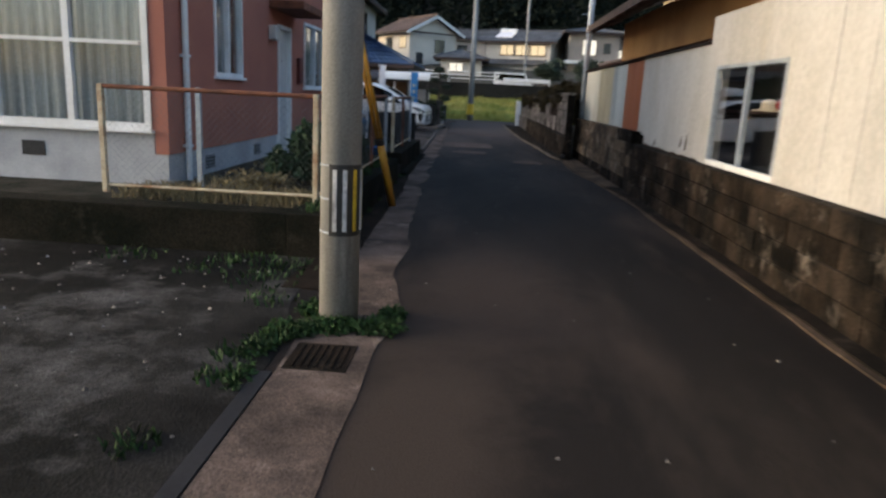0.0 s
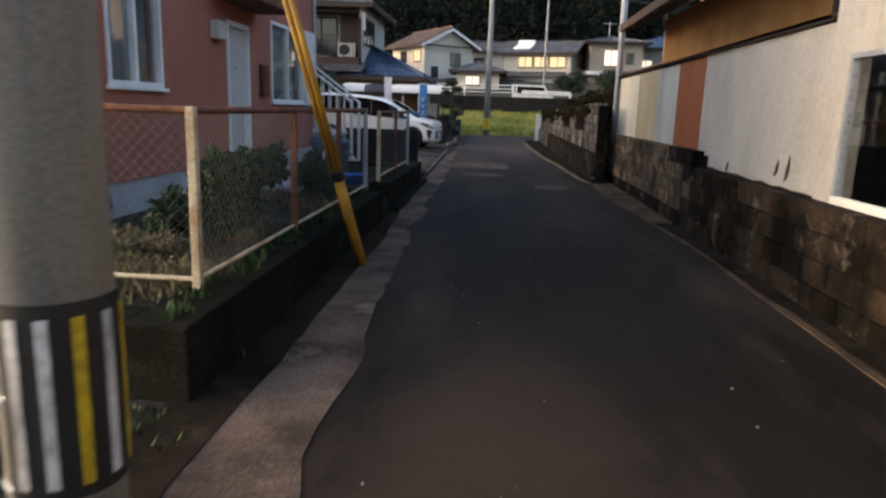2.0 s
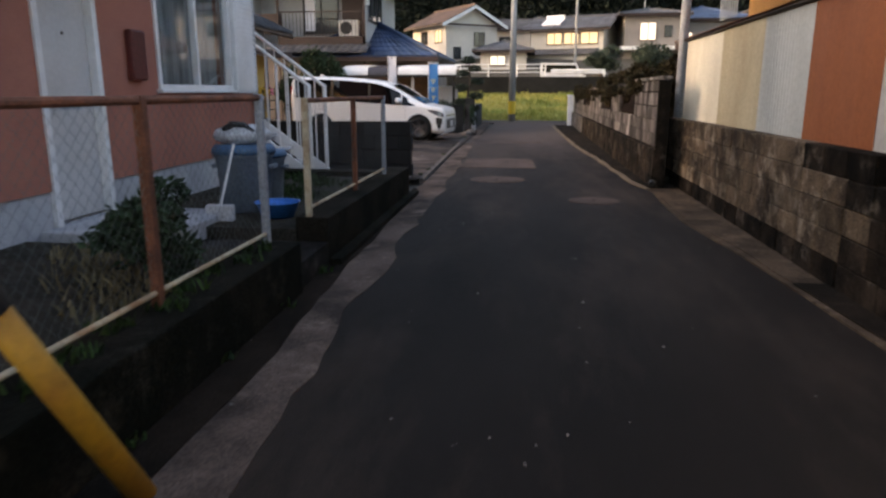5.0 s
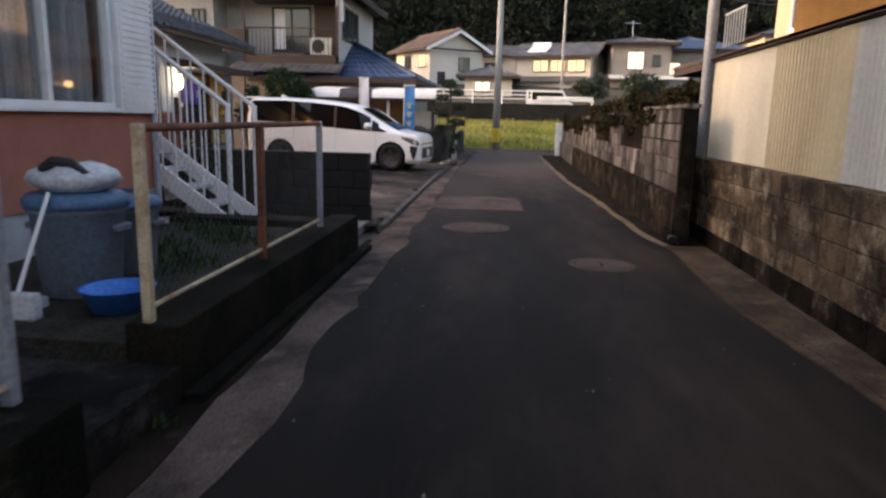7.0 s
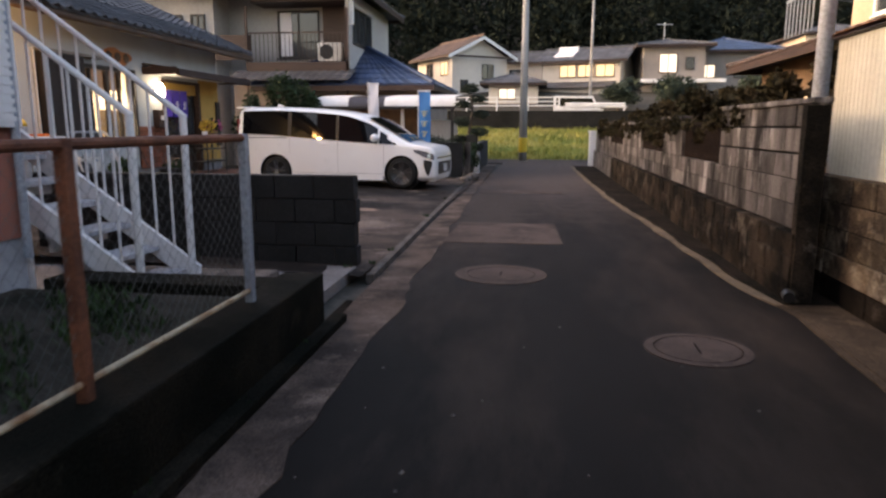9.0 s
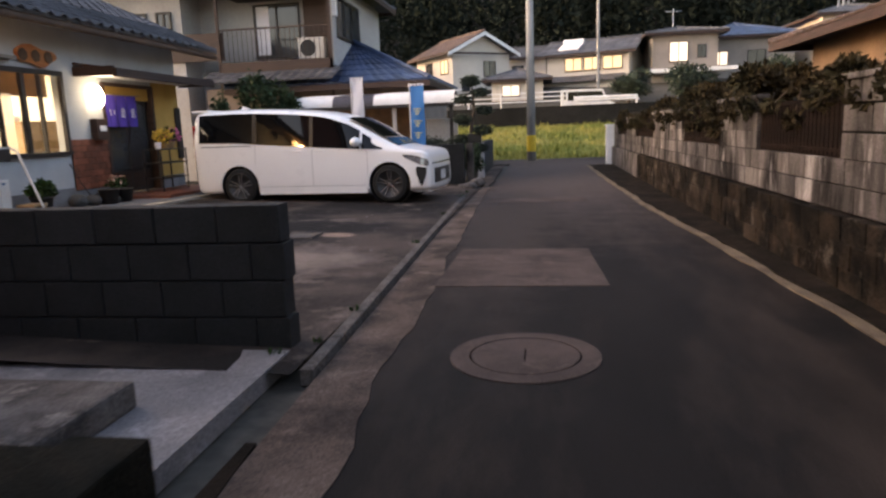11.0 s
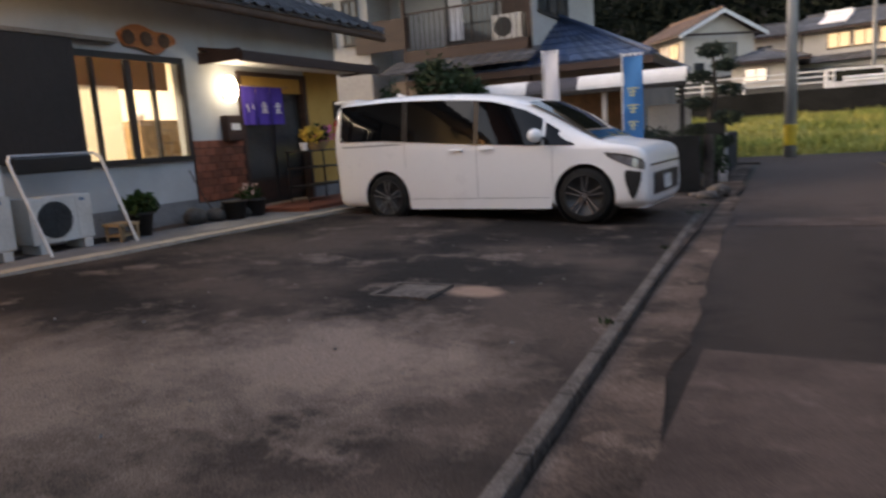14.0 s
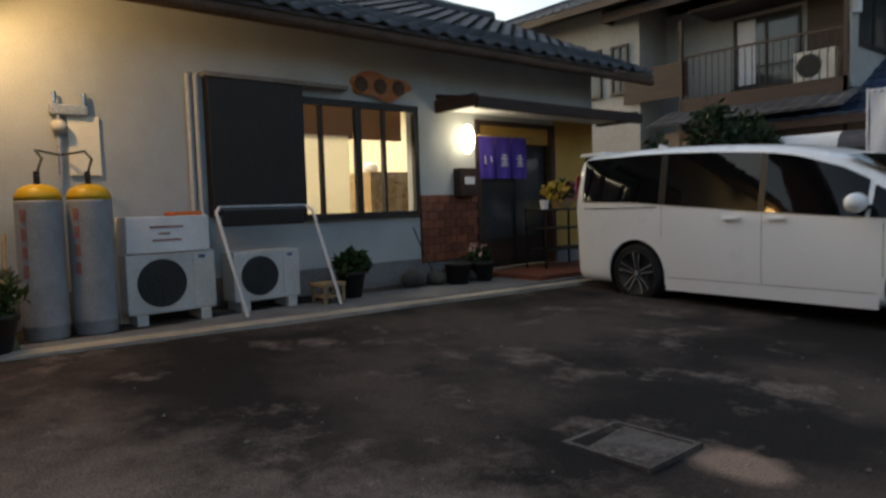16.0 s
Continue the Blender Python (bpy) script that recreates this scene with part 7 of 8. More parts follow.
def hip_roof(parent, x0, x1, y0, y1, z0, h, material, rows=8, density=3.2, over=0.6, ridge_along="x", gable=False, slab=0.06):
    """Hipped or gabled roof with tile rows, ridge and eave board."""
    X0, X1, Y0, Y1 = x0 - over, x1 + over, y0 - over, y1 + over
    if ridge_along == "x":
        in_ = 0.0 if gable else min((Y1 - Y0) / 2, (X1 - X0) / 2)
        ym = (Y0 + Y1) / 2
        r0, r1 = (X0 + in_, ym, z0 + h), (X1 - in_, ym, z0 + h)
        faces = [((X0, Y0, z0), (X1, Y0, z0), r1, r0), ((X1, Y1, z0), (X0, Y1, z0), r0, r1)]
        ends = [((X1, Y0, z0), (X1, Y1, z0), r1, r1), ((X0, Y1, z0), (X0, Y0, z0), r0, r0)]
    else:
        in_ = 0.0 if gable else min((Y1 - Y0) / 2, (X1 - X0) / 2)
        xm = (X0 + X1) / 2
        r0, r1 = (xm, Y0 + in_, z0 + h), (xm, Y1 - in_, z0 + h)
        faces = [((X1, Y0, z0), (X1, Y1, z0), r1, r0), ((X0, Y1, z0), (X0, Y0, z0), r0, r1)]
        ends = [((X0, Y0, z0), (X1, Y0, z0), r0, r0), ((X1, Y1, z0), (X0, Y1, z0), r1, r1)]
    for f in faces + ([] if gable else ends):
        n = max(4, int((Vector(f[1]) - Vector(f[0])).length * density))
        tagged(part("roof_slope", tiled_slope(f[0], f[1], f[2], f[3], rows, n), material, parent), kind="stuff")
        under = B()
        pts = [Vector(p) for p in f]
        if (pts[2] - pts[3]).length < 0.01:
            pts = pts[:3]
        poly(under, [p - Vector((0, 0, slab)) for p in pts], (0, 0, slab * 0.8))
        part("roof_board", under, material, parent)
    part("ridge", cyl(B(), (r0[0], r0[1], r0[2] + 0.05), (r1[0], r1[1], r1[2] + 0.051), 0.11, n=8) if (Vector(r0) - Vector(r1)).length > 0.05 else ball(B(), (r0[0], r0[1], r0[2] + 0.05), 0.15), material, parent)
    if not gable:
        for f in ends:
            for k in (0, 1):
                part("hip_ridge", cyl(B(), Vector(f[k]) + Vector((0, 0, 0.05)), Vector(f[2]) + Vector((0, 0, 0.06)), 0.07, n=8), material, parent)
    boards = [(X0, X1, Y0 - 0.02, Y0 + 0.03), (X0, X1, Y1 - 0.03, Y1 + 0.02)]
    if not (gable and ridge_along == "x"):
        boards += [(X1 - 0.03, X1 + 0.02, Y0 + 0.03, Y1 - 0.03), (X0 - 0.02, X0 + 0.03, Y0 + 0.03, Y1 - 0.03)]
    for x0_, x1_, y0_, y1_ in boards:
        part("eave_board", bbox(x0_, x1_, y0_, y1_, z0 - 0.18, z0 - 0.02), DARKWOOD, parent)


def plain_window(parent, axis, c, a0, a1, z0, z1, sign, frame=BLACKFRAME, pane=PANE, label=""):
    window("window", parent, axis, c + sign * 0.045, a0, a1, z0, z1, frame, (0.5,), (), 0.06, pane_mat=pane, sign=sign, depth=0.05, label=label)


nb = thing("neighbour_house", (-8, 38, 0.2), "two-storey grey rendered house with tiled roofs and balcony", "house")
part("lower_wall", bbox(-13.5, -5.6, 34.6, 41, 0, 3.35), GREYRENDER, nb)
part("upper_wall", bbox(-10.2, -5.62, 34.8, 39.5, 3.3, 5.85), GREYRENDER, nb)
part("side_wall", wall_with_holes("y", -5.62, 0.12, 33.55, 39.5, 3.3, 5.70, [(33.95, 36.6, 4.15, 5.35)]), GREYRENDER, nb)
part("left_wing", bbox(-15.5, -10.2, 33.6, 42, 0, 6.1), GREYRENDER, nb, "taller grey wing")
hip_roof(nb, -10.4, -5.5, 33.7, 39.5, 5.80, 1.6, TILE_FAR, 9, 3.0, 0.55)
hip_roof(nb, -17, -10.3, 33.4, 42, 6.05, 2.0, TILE_FAR, 9, 3.0, 0.7)
for x0, x1, z0, z1 in ((-12.6, -11.3, 3.9, 5.1), (-11.0, -10.5, 3.9, 5.1)):
    plain_window(nb, "y", 33.6, x0, x1, z0, z1, -1, label="dark framed window")
part("shutter_box", bbox(-13.9, -12.7, 33.50, 33.6, 3.9, 5.1), DARKWOOD, nb, "brown shutter")
window("window", nb, "y", 34.755, -8.4, -6.9, 3.75, 5.35, BLACKFRAME, (0.5,), (), 0.06, pane_mat=PANE, sign=-1, depth=0.05, label="balcony window with pale curtain")
part("pale_curtain", bbox(-8.32, -7.9, 34.770, 34.774, 3.82, 5.3), CLOTHWHITE, nb, "pale curtain edge")
part("balcony_shutter", bbox(-6.75, -5.55, 34.70, 34.8, 3.6, 5.45), DARKWOOD, nb, "dark brown shutter")
window("window", nb, "x", -5.5, 33.95, 36.6, 4.15, 5.35, BLACKFRAME, (0.33, 0.66), (), 0.06, pane_mat=PANE, sign=1, depth=0.05, label="dark side window")
bal = part("balcony", bbox(-9.0, -5.63, 33.45, 34.8, 3.28, 3.45), DARKWOOD, nb, "dark brown balcony with thin rails")
part("balcony_beam", bbox(-9.0, -5.5, 33.40, 33.45, 3.20, 3.50), DARKWOOD, bal)
part("balcony_rail", bbox(-9.0, -5.5, 33.42, 33.46, 4.42, 4.47), DARKWOOD, bal)
for k in range(24):
    part("baluster", bbox(-9.0 + 0.148 * k, -8.985 + 0.148 * k, 33.43, 33.45, 3.5, 4.42), DARKWOOD, bal)
for x in (-9.0, -5.55):
    part("balcony_post", bbox(x - 0.04, x + 0.04, 33.40, 33.48, 0.2, 5.3 if x < -8 else 5.2), DARKWOOD, bal)
part("balcony_hood", bbox(-8.9, -5.63, 33.6, 34.79, 5.45, 5.53), DARKWOOD, bal)
part("side_passage", bbox(-10.6, -8.9, 33.5, 33.56, 3.6, 4.4), DARKWOOD, nb, "dark brown passage railing")
part("white_pillar", bbox(-5.50, -5.38, 33.6, 33.75, 4.7, 5.45), WHITE, nb)
ac_unit(-6.25, 33.9, 0.80, 0.60, "outdoor air-conditioner on the balcony", z=3.45).rotation_euler[2] = radians(-90)

wing = thing("blue_roof_wing", (-4, 36, 0.2), "low house wing with blue glazed tile roof", "house")
part("wall", bbox(-9.5, -2.9, 33.4, 38.5, 0, 2.75), mat("taupe_render", (0.20, 0.165, 0.145), (0.15, 0.125, 0.11), rough=0.9, big=0.8, fine=30, grain=0.12, bump=0.1), wing, "dim taupe wall")
hip_roof(wing, -8.2, -3.1, 33.4, 38.6, 2.72, 1.52, TILE_BLUE, 8, 3.4, 0.5, "y")
tagged(part("front_lean_to", tiled_slope((-9.4, 32.6, 2.85), (-5.3, 32.6, 2.85), (-5.3, 33.6, 3.25), (-9.4, 33.6, 3.25), 3, 14), TILE_FAR, wing), kind="stuff")

carport = thing("carport", (-3.8, 31.6, 0.2), "carport with pale and dark rounded roof panels", "carport")
for a, b, m_ in ((-6.0, -4.92, WHITE), (-4.92, -3.82, mat("smoked_panel", (0.055, 0.05, 0.06), (0.04, 0.037, 0.045), rough=0.35, bump=0)), (-3.82, -1.70, WHITE)):
    bm = B()
    for i in range(6):
        t0, t1 = i / 6 * math.pi / 2, (i + 1) / 6 * math.pi / 2
        p = lambda t: (31.5 - 0.32 * math.cos(t), 1.98 + 0.30 * math.sin(t))
        (ya, za), (yb, zb) = p(t0), p(t1)
        bm.faces.new([bm.verts.new(q) for q in ((a, ya, za), (b, ya, za), (b, yb, zb), (a, yb, zb))])
    bm.faces.new([bm.verts.new(q) for q in ((a, 31.5, 2.28), (b, 31.5, 2.28), (b, 33.4, 2.42), (a, 33.4, 2.42))])
    part("roof_panel", bm, m_, carport, smooth=True)
part("front_beam", bbox(-6.0, -1.7, 31.16, 31.22, 1.90, 1.99, 0.01), BLACKFRAME, carport)
for x in (-5.8, -3.3, -1.8):
    part("post", bbox(x - 0.045, x + 0.045, 31.3, 31.4, 0, 2.0), FAR_WALL if x == -3.3 else BLACKFRAME, carport)
part("side_panel", bbox(-2.6, -1.75, 32.2, 32.26, 0.6, 1.6), OFFWHITE, carport, "pale side panel")
part("back_wall", bbox(-6.0, -2.95, 33.30, 33.36, 0, 2.3), BROWNWOOD, carport)
shrub("hedge_shrub", -6.2, 31.0, 0.2, 1.25, 0.7, 2.5, 5200, 0.12, 31, "dense dark green clipped shrub beside the house", LEAF)
shrub("hedge_shrub", -7.4, 29.6, 0.2, 0.45, 0.4, 2.1, 1400, 0.12, 32, "dark evergreen at the restaurant's corner", LEAF)


def banner(x, y, h, w, m_, label, marks=()):
    z0 = 0.1
    t = thing("banner_flag", (x, y, z0), label, "banner")
    part("pole", cyl(B(), (x - w / 2 - 0.02, y, z0), (x - w / 2 - 0.02, y, z0 + h + 0.06), 0.012, n=8), WHITE, t)
    part("cross_bar", cyl(B(), (x - w / 2 - 0.03, y, z0 + h + 0.03), (x + w / 2, y, z0 + h + 0.03), 0.008, n=6), WHITE, t)
    bm = B()
    rows = []
    for i in range(13):
        z = z0 + h - (h - 0.25) * i / 12
        rows.append([bm.verts.new((x - w / 2 + w * k / 4, y + 0.03 * math.sin(i * 0.8 + k * 0.9), z)) for k in range(5)])
    for a, b in zip(rows, rows[1:]):
        for k in range(4):
            bm.faces.new((a[k], a[k + 1], b[k + 1], b[k]))
    cloth = part("cloth", bm, m_, t, smooth=True)
    for k in range(4):
        part("tab", bbox(x - w / 2 + w * k / 3.6, x - w / 2 + w * k / 3.6 + 0.05, y - 0.006, y + 0.006, z0 + h, z0 + h + 0.045), CLOTHWHITE, t)
    for zz, ww, mm in marks:
        bm = B()
        for q in range(3):
            box(bm, x - ww + 0.02 * q, x + ww - 0.03 * q, y - 0.045, y - 0.041, zz - 0.05 * q, zz - 0.05 * q + 0.022)
        box(bm, x - 0.012, x + 0.012, y - 0.046, y - 0.042, zz - 0.11, zz + 0.03)
        part("printed_mark", bm, mm, cloth, "unreadable printed character")
    return t


PALEYELLOW = mat("pale_print", (0.55, 0.55, 0.34), (0.45, 0.45, 0.3), rough=0.8, bump=0)
banner(-2.08, 28.05, 2.14, 0.29, BLUECLOTH, "blue upright banner flag with pale print", [(1.75, 0.09, PALEYELLOW), (1.5, 0.09, PALEYELLOW), (1.25, 0.08, PALEYELLOW), (1.0, 0.09, CLOTHWHITE), (0.8, 0.08, CLOTHWHITE)])
banner(-3.42, 28.25, 2.34, 0.25, CLOTHWHITE, "plain white upright banner flag")


# Trimmed garden pine and the dark hedge by the end of the forecourt
def cloud_pine(x, y, label):
    t = thing("garden_pine", (x, y, 0), label, "tree")
    pts = [Vector((0, 0, 0)), Vector((0.06, 0.02, 0.6)), Vector((-0.05, 0, 1.2)), Vector((0.05, 0, 1.8)), Vector((0, 0, 2.4))]
    bm = B()
    for i, (a, b) in enumerate(zip(pts, pts[1:])):
        cyl(bm, a, b, 0.085 - 0.016 * i, 0.07 - 0.016 * i, 10)
    part("trunk", bm, BARK, t, local=True)
    bm, blobs = B(), []
    for px, pz, rx, rz in ((-0.28, 1.05, 0.26, 0.13), (0.25, 1.25, 0.26, 0.14), (-0.25, 1.55, 0.26, 0.13), (0.30, 1.75, 0.24, 0.12), (-0.22, 2.02, 0.24, 0.12), (0.2, 2.2, 0.24, 0.11), (-0.02, 2.48, 0.26, 0.14), (0.02, 0.82, 0.34, 0.15)):
        blobs.append((px, 0.05 * math.sin(px * 40), pz, rx, rx, rz))
        cyl(bm, (0, 0, pz - 0.1), (px, 0, pz - 0.03), 0.025, 0.01, 6)
    tagged(part("branches", bm, BARK, t, local=True), kind="stuff")
    ob = new("needles", leaves("needles", blobs, 5200, 0.06, PINE, 41))
    ob.parent = t
    tagged(ob, kind="stuff")


cloud_pine(-1.22, 31.0, "garden pine trimmed into dark cloud pads")
shrub("hedge_shrub", -2.0, 29.9, 0, 0.75, 0.6, 1.15, 3200, 0.07, 33, "low dark hedge beside the forecourt", PINE)
shrub("hedge_shrub", -1.15, 30.4, 0, 0.4, 0.5, 0.95, 1700, 0.07, 34, "round green azalea bush by the lane", LEAF)
solo("stone_post", bbox(-1.22, -1.06, 29.35, 29.5, 0, 0.98, 0.012), BLOCK_GREY, (-1.14, 29.42, 0), "grey stone gate post by the hedge", "post")
solo("stone_post", bbox(-1.20, -1.02, 31.7, 31.88, 0, 0.95, 0.012), FOUND, (-1.11, 31.79, 0), "pale concrete gate post", "post")
solo("dark_gate_wall", bbox(-2.3, -1.25, 29.1, 29.25, 0, 0.98, 0.01), BLOCK_BLACK, (-1.8, 29.2, 0), "dark low wall beside the forecourt's end", "wall")
solo("black_mail_box", bbox(-1.35, -1.0, 30.9, 31.15, 0.95, 1.18, 0.02), BLACKTRIM, (-1.17, 31.0, 0.95), "black letter box beside the pine", "letter box")
for i, (x, y, s) in enumerate(((-1.05, 28.3, 0.14), (-0.95, 28.9, 0.17), (-1.25, 28.6, 0.10))):
    bm = ball(B(), (x, y, s * 0.5), s, (1.1, 1.2, 0.75), 12)
    for v in bm.verts:
        v.co += v.normal * 0.035 * noise.noise(v.co * 6)
        v.co.z = max(v.co.z, 0)
    solo("kerb_stone_rock", bm, KERB, (x, y, 0), "rough grey stone at the forecourt's corner", "stone", smooth=True)
bm = B()
box(bm, -1.35, -1.15, 31.9, 37.0, 0, 0.9)
struct("lane_wall", bm, BLOCK_BLACK, "low dark wall along the lane's end", "wall")


# ---- Behind the garden wall: trees and a brown house ----
def garden_tree(x, y, h, w, count, seed, label, material=REDLEAF):
    r = random.Random(seed)
    t = thing("garden_tree", (x, y, 0), label, "tree")
    bm = B()
    cyl(bm, (0, 0, -0.05), (0.05, 0.05, h * 0.45), 0.09, 0.06, 10)
    blobs = []
    for k in range(11):
        a, q = r.uniform(0, 6.3), r.uniform(0.2, 0.9)
        p = (w * q * math.cos(a), w * 1.25 * q * math.sin(a), h * r.uniform(0.5, 0.92))
        cyl(bm, (0.05, 0.05, h * r.uniform(0.3, 0.45)), p, 0.035, 0.008, 6)
        blobs.append((*p, w * r.uniform(0.25, 0.45), w * r.uniform(0.3, 0.5), h * r.uniform(0.08, 0.16)))
    part("trunk", bm, BARK, t, local=True)
    ob = new("crown", leaves("crown", blobs, count, 0.10, material, seed))
    ob.parent = t
    tagged(ob, kind="stuff")


for i, (x, y, h, w, m_) in enumerate(((3.75, 19.4, 2.5, 0.75, REDLEAF), (3.85, 21.0, 1.85, 0.8, REDLEAF), (4.1, 22.6, 1.8, 0.8, REDLEAF), (4.1, 24.8, 2.1, 0.9, REDLEAF), (3.9, 27.4, 2.0, 0.9, REDLEAF), (4.0, 30.0, 2.0, 0.9, REDLEAF), (3.9, 33.0, 1.75, 0.9, REDLEAF), (5.0, 28.6, 2.3, 0.9, REDLEAF))):
    garden_tree(x, y, h, w, 6000, 70 + i, "dusky green garden tree" if m_ is LEAF else "russet-leaved garden tree behind the wall", m_)
t = thing("wall_creeper", (2.8, 22, 1.4), "straggling russet creeper hanging over the garden wall", "creeper")
r = random.Random(61)
blobs = []
for k in range(46):
    y = 18.6 + 0.37 * k
    drop = r.uniform(0.0, 0.38)
    blobs.append((r.uniform(-0.08, 0.10), y - 22, 0.12 - drop + (0.18 if y < 19.5 else 0.05), r.uniform(0.06, 0.12), r.uniform(0.16, 0.34), r.uniform(0.07, 0.17)))
bm = B()
for px, py, pz, *_ in blobs:
    cyl(bm, (0.06, py - 0.1, 0.16), (px, py, pz), 0.008, 0.004, 5)
tagged(part("stems", bm, BARK, t, local=True), kind="stuff")
ob = new("foliage", leaves("foliage", blobs, 5200, 0.07, REDLEAF, 62))
ob.parent = t
tagged(ob, kind="stuff")
struct("garden_soil", bbox(2.95, 12, 17.3, 37, -0.05, 0.1), EARTH, "dark garden soil behind the wall", "garden")

bh = thing("brown_house", (9, 27, 0), "brown two-storey house with reddish roof beyond the wall", "house")
BROWNWALL = mat("brown_house_wall", (0.15, 0.098, 0.066), (0.11, 0.072, 0.050), rough=0.9, big=0.8, fine=20, grain=0.12, bump=0.1)
part("lower_wall", bbox(6.4, 13, 20.0, 30.0, 0, 2.9), BROWNWALL, bh)
part("upper_wall", bbox(7.4, 13, 21.0, 27.5, 2.9, 5.6), mat("tan_house_wall", (0.40, 0.32, 0.235), (0.33, 0.26, 0.19), rough=0.9, big=0.6, fine=12, grain=0.1, bump=0.1), bh, "cream upper storey")
hip_roof(bh, 6.4, 13, 20.0, 30.0, 2.95, 1.1, TILE_BROWN, 6, 2.6, 0.7, "y")
hip_roof(bh, 7.4, 13, 21.0, 27.5, 5.6, 1.5, TILE_BROWN, 6, 2.6, 0.6, "y")
plain_window(bh, "x", 6.4, 26.6, 27.9, 1.0, 2.2, -1, DARKWOOD, WINLIT, "small warm lit window")
plain_window(bh, "x", 7.4, 22.0, 23.6, 3.6, 4.9, -1, WHITE, PANE)
plain_window(bh, "x", 7.4, 24.6, 26.4, 3.6, 4.9, -1, WHITE, PANE)
rail = part("roof_rail", bbox(6.9, 6.95, 28.4, 30.2, 4.5, 4.55), GALVPOLE, bh)
for k in range(8):
    part("rail_bar", bbox(6.91, 6.94, 28.4 + 0.25 * k, 28.43 + 0.25 * k, 3.6, 4.5), GALVPOLE, rail)
pl = thing("porch_lamp", (6.2, 27.3, 1.95), "warm round porch lamp on the brown house", "lamp")
part("arm", bbox(6.2, 6.42, 27.28, 27.32, 2.0, 2.04), BLACKFRAME, pl)
part("globe", ball(B(), (6.18, 27.3, 2.08), 0.12), glow("porch_globe", (1.0, 0.55, 0.2), 2.2), pl, "glowing orange globe", smooth=True)

# ---- Field, upper road and hillside houses ----
def meadow():
    rng2 = np.random.default_rng(8)
    n = 22000
    x = rng2.uniform(-14, 14, n)
    y = 41.4 + 14.0 * rng2.uniform(0, 1, n) ** 1.3
    verts, faces = [], []
    for i in range(n):
        z = ground_height(x[i], y[i])
        h = rng2.uniform(0.10, 0.30) * (1.3 if noise.noise((x[i] * 0.4, y[i] * 0.4, 0)) > 0.1 else 0.8)
        b, wv = rng2.uniform(0, 6.28), rng2.uniform(0.02, 0.05)
        c, s = math.cos(b), math.sin(b)
        k = len(verts)
        verts += [(x[i] - s * wv, y[i] + c * wv, z), (x[i] + s * wv, y[i] - c * wv, z), (x[i] + c * h * 0.4, y[i] + s * h * 0.4, z + h)]
        faces.append((k, k + 1, k + 2))
    tagged(new("field_grass", raw("field_grass", verts, faces, GRASS)), "tall yellow-green grass on the vacant field", "grass", kind="stuff")
    bm = B()
    rows = [[bm.verts.new((x, y, ground_height(x, y) + 0.02)) for x in range(-30, 31, 4)] for y in (41.2, 43, 46, 49, 52, 55.4)]
    for a, b in zip(rows, rows[1:]):
        for k in range(len(a) - 1):
            bm.faces.new((a[k], a[k + 1], b[k + 1], b[k]))
    struct("field", bm, FIELD, "overgrown field at the end of the lane", "field")


meadow()
struct("retaining_wall", bbox(-40, 40, 55.6, 56.5, 0.5, 2.42), RETAIN, "dark retaining wall below the upper road", "wall")
struct("upper_road", bbox(-40, 40, 56.5, 61, 1.4, 1.66), ASPHALT, "upper road behind the field", "road")
gr = thing("guard_rail", (0, 56.3, 2.42), "white pipe guard rail along the upper road", "guard rail")
for z in (2.75, 3.02, 3.28):
    part("rail", cyl(B(), (-12, 56.3, z), (2.0, 56.3, z), 0.035, n=8), WHITE, gr)
for k in range(8):
    part("post", cyl(B(), (-12 + 2 * k, 56.3, 2.4), (-12 + 2 * k, 56.3, 3.32), 0.05, n=8), WHITE, gr)
gr = thing("crash_barrier", (6, 56.3, 2.42), "white corrugated crash barrier on the upper road", "guard rail")
bm = B()
poly(bm, [(2.7, 56.26, 2.62), (2.4, 56.20, 2.70), (2.4, 56.26, 2.78), (2.4, 56.20, 2.86), (2.4, 56.26, 2.94)][::1], (3.6, 0, 0))
part("beam", bm, WHITE, gr)
for k in range(3):
    part("post", cyl(B(), (2.9 + 1.6 * k, 56.35, 2.4), (2.9 + 1.6 * k, 56.35, 2.95), 0.06, n=8), WHITE, gr)


def small_truck(x, y, z):
    t = thing("small_van", (x, y, z), "small white van parked on the upper road", "car")
    bm = poly(B(), [(-1.6, -0.7, 0.3), (1.6, -0.7, 0.3), (1.65, -0.7, 0.9), (1.3, -0.7, 1.0), (0.95, -0.7, 1.75), (-1.6, -0.7, 1.78)], (0, 1.4, 0))
    part("body", bm, WHITE, t, local=True)
    part("side_window", poly(B(), [(-1.45, -0.71, 1.1), (1.12, -0.71, 1.1), (0.88, -0.71, 1.62), (-1.45, -0.71, 1.65)]), DARKGLASS, t, local=True)
    for wx in (-1.05, 1.0):
        part("wheel", cyl(B(), (wx, -0.72, 0.27), (wx, -0.52, 0.27), 0.27, n=18), TYRE, t, local=True)
        part("wheel", cyl(B(), (wx, 0.52, 0.27), (wx, 0.72, 0.27), 0.27, n=18), TYRE, t, local=True)


small_truck(3.3, 58.5, 1.66)


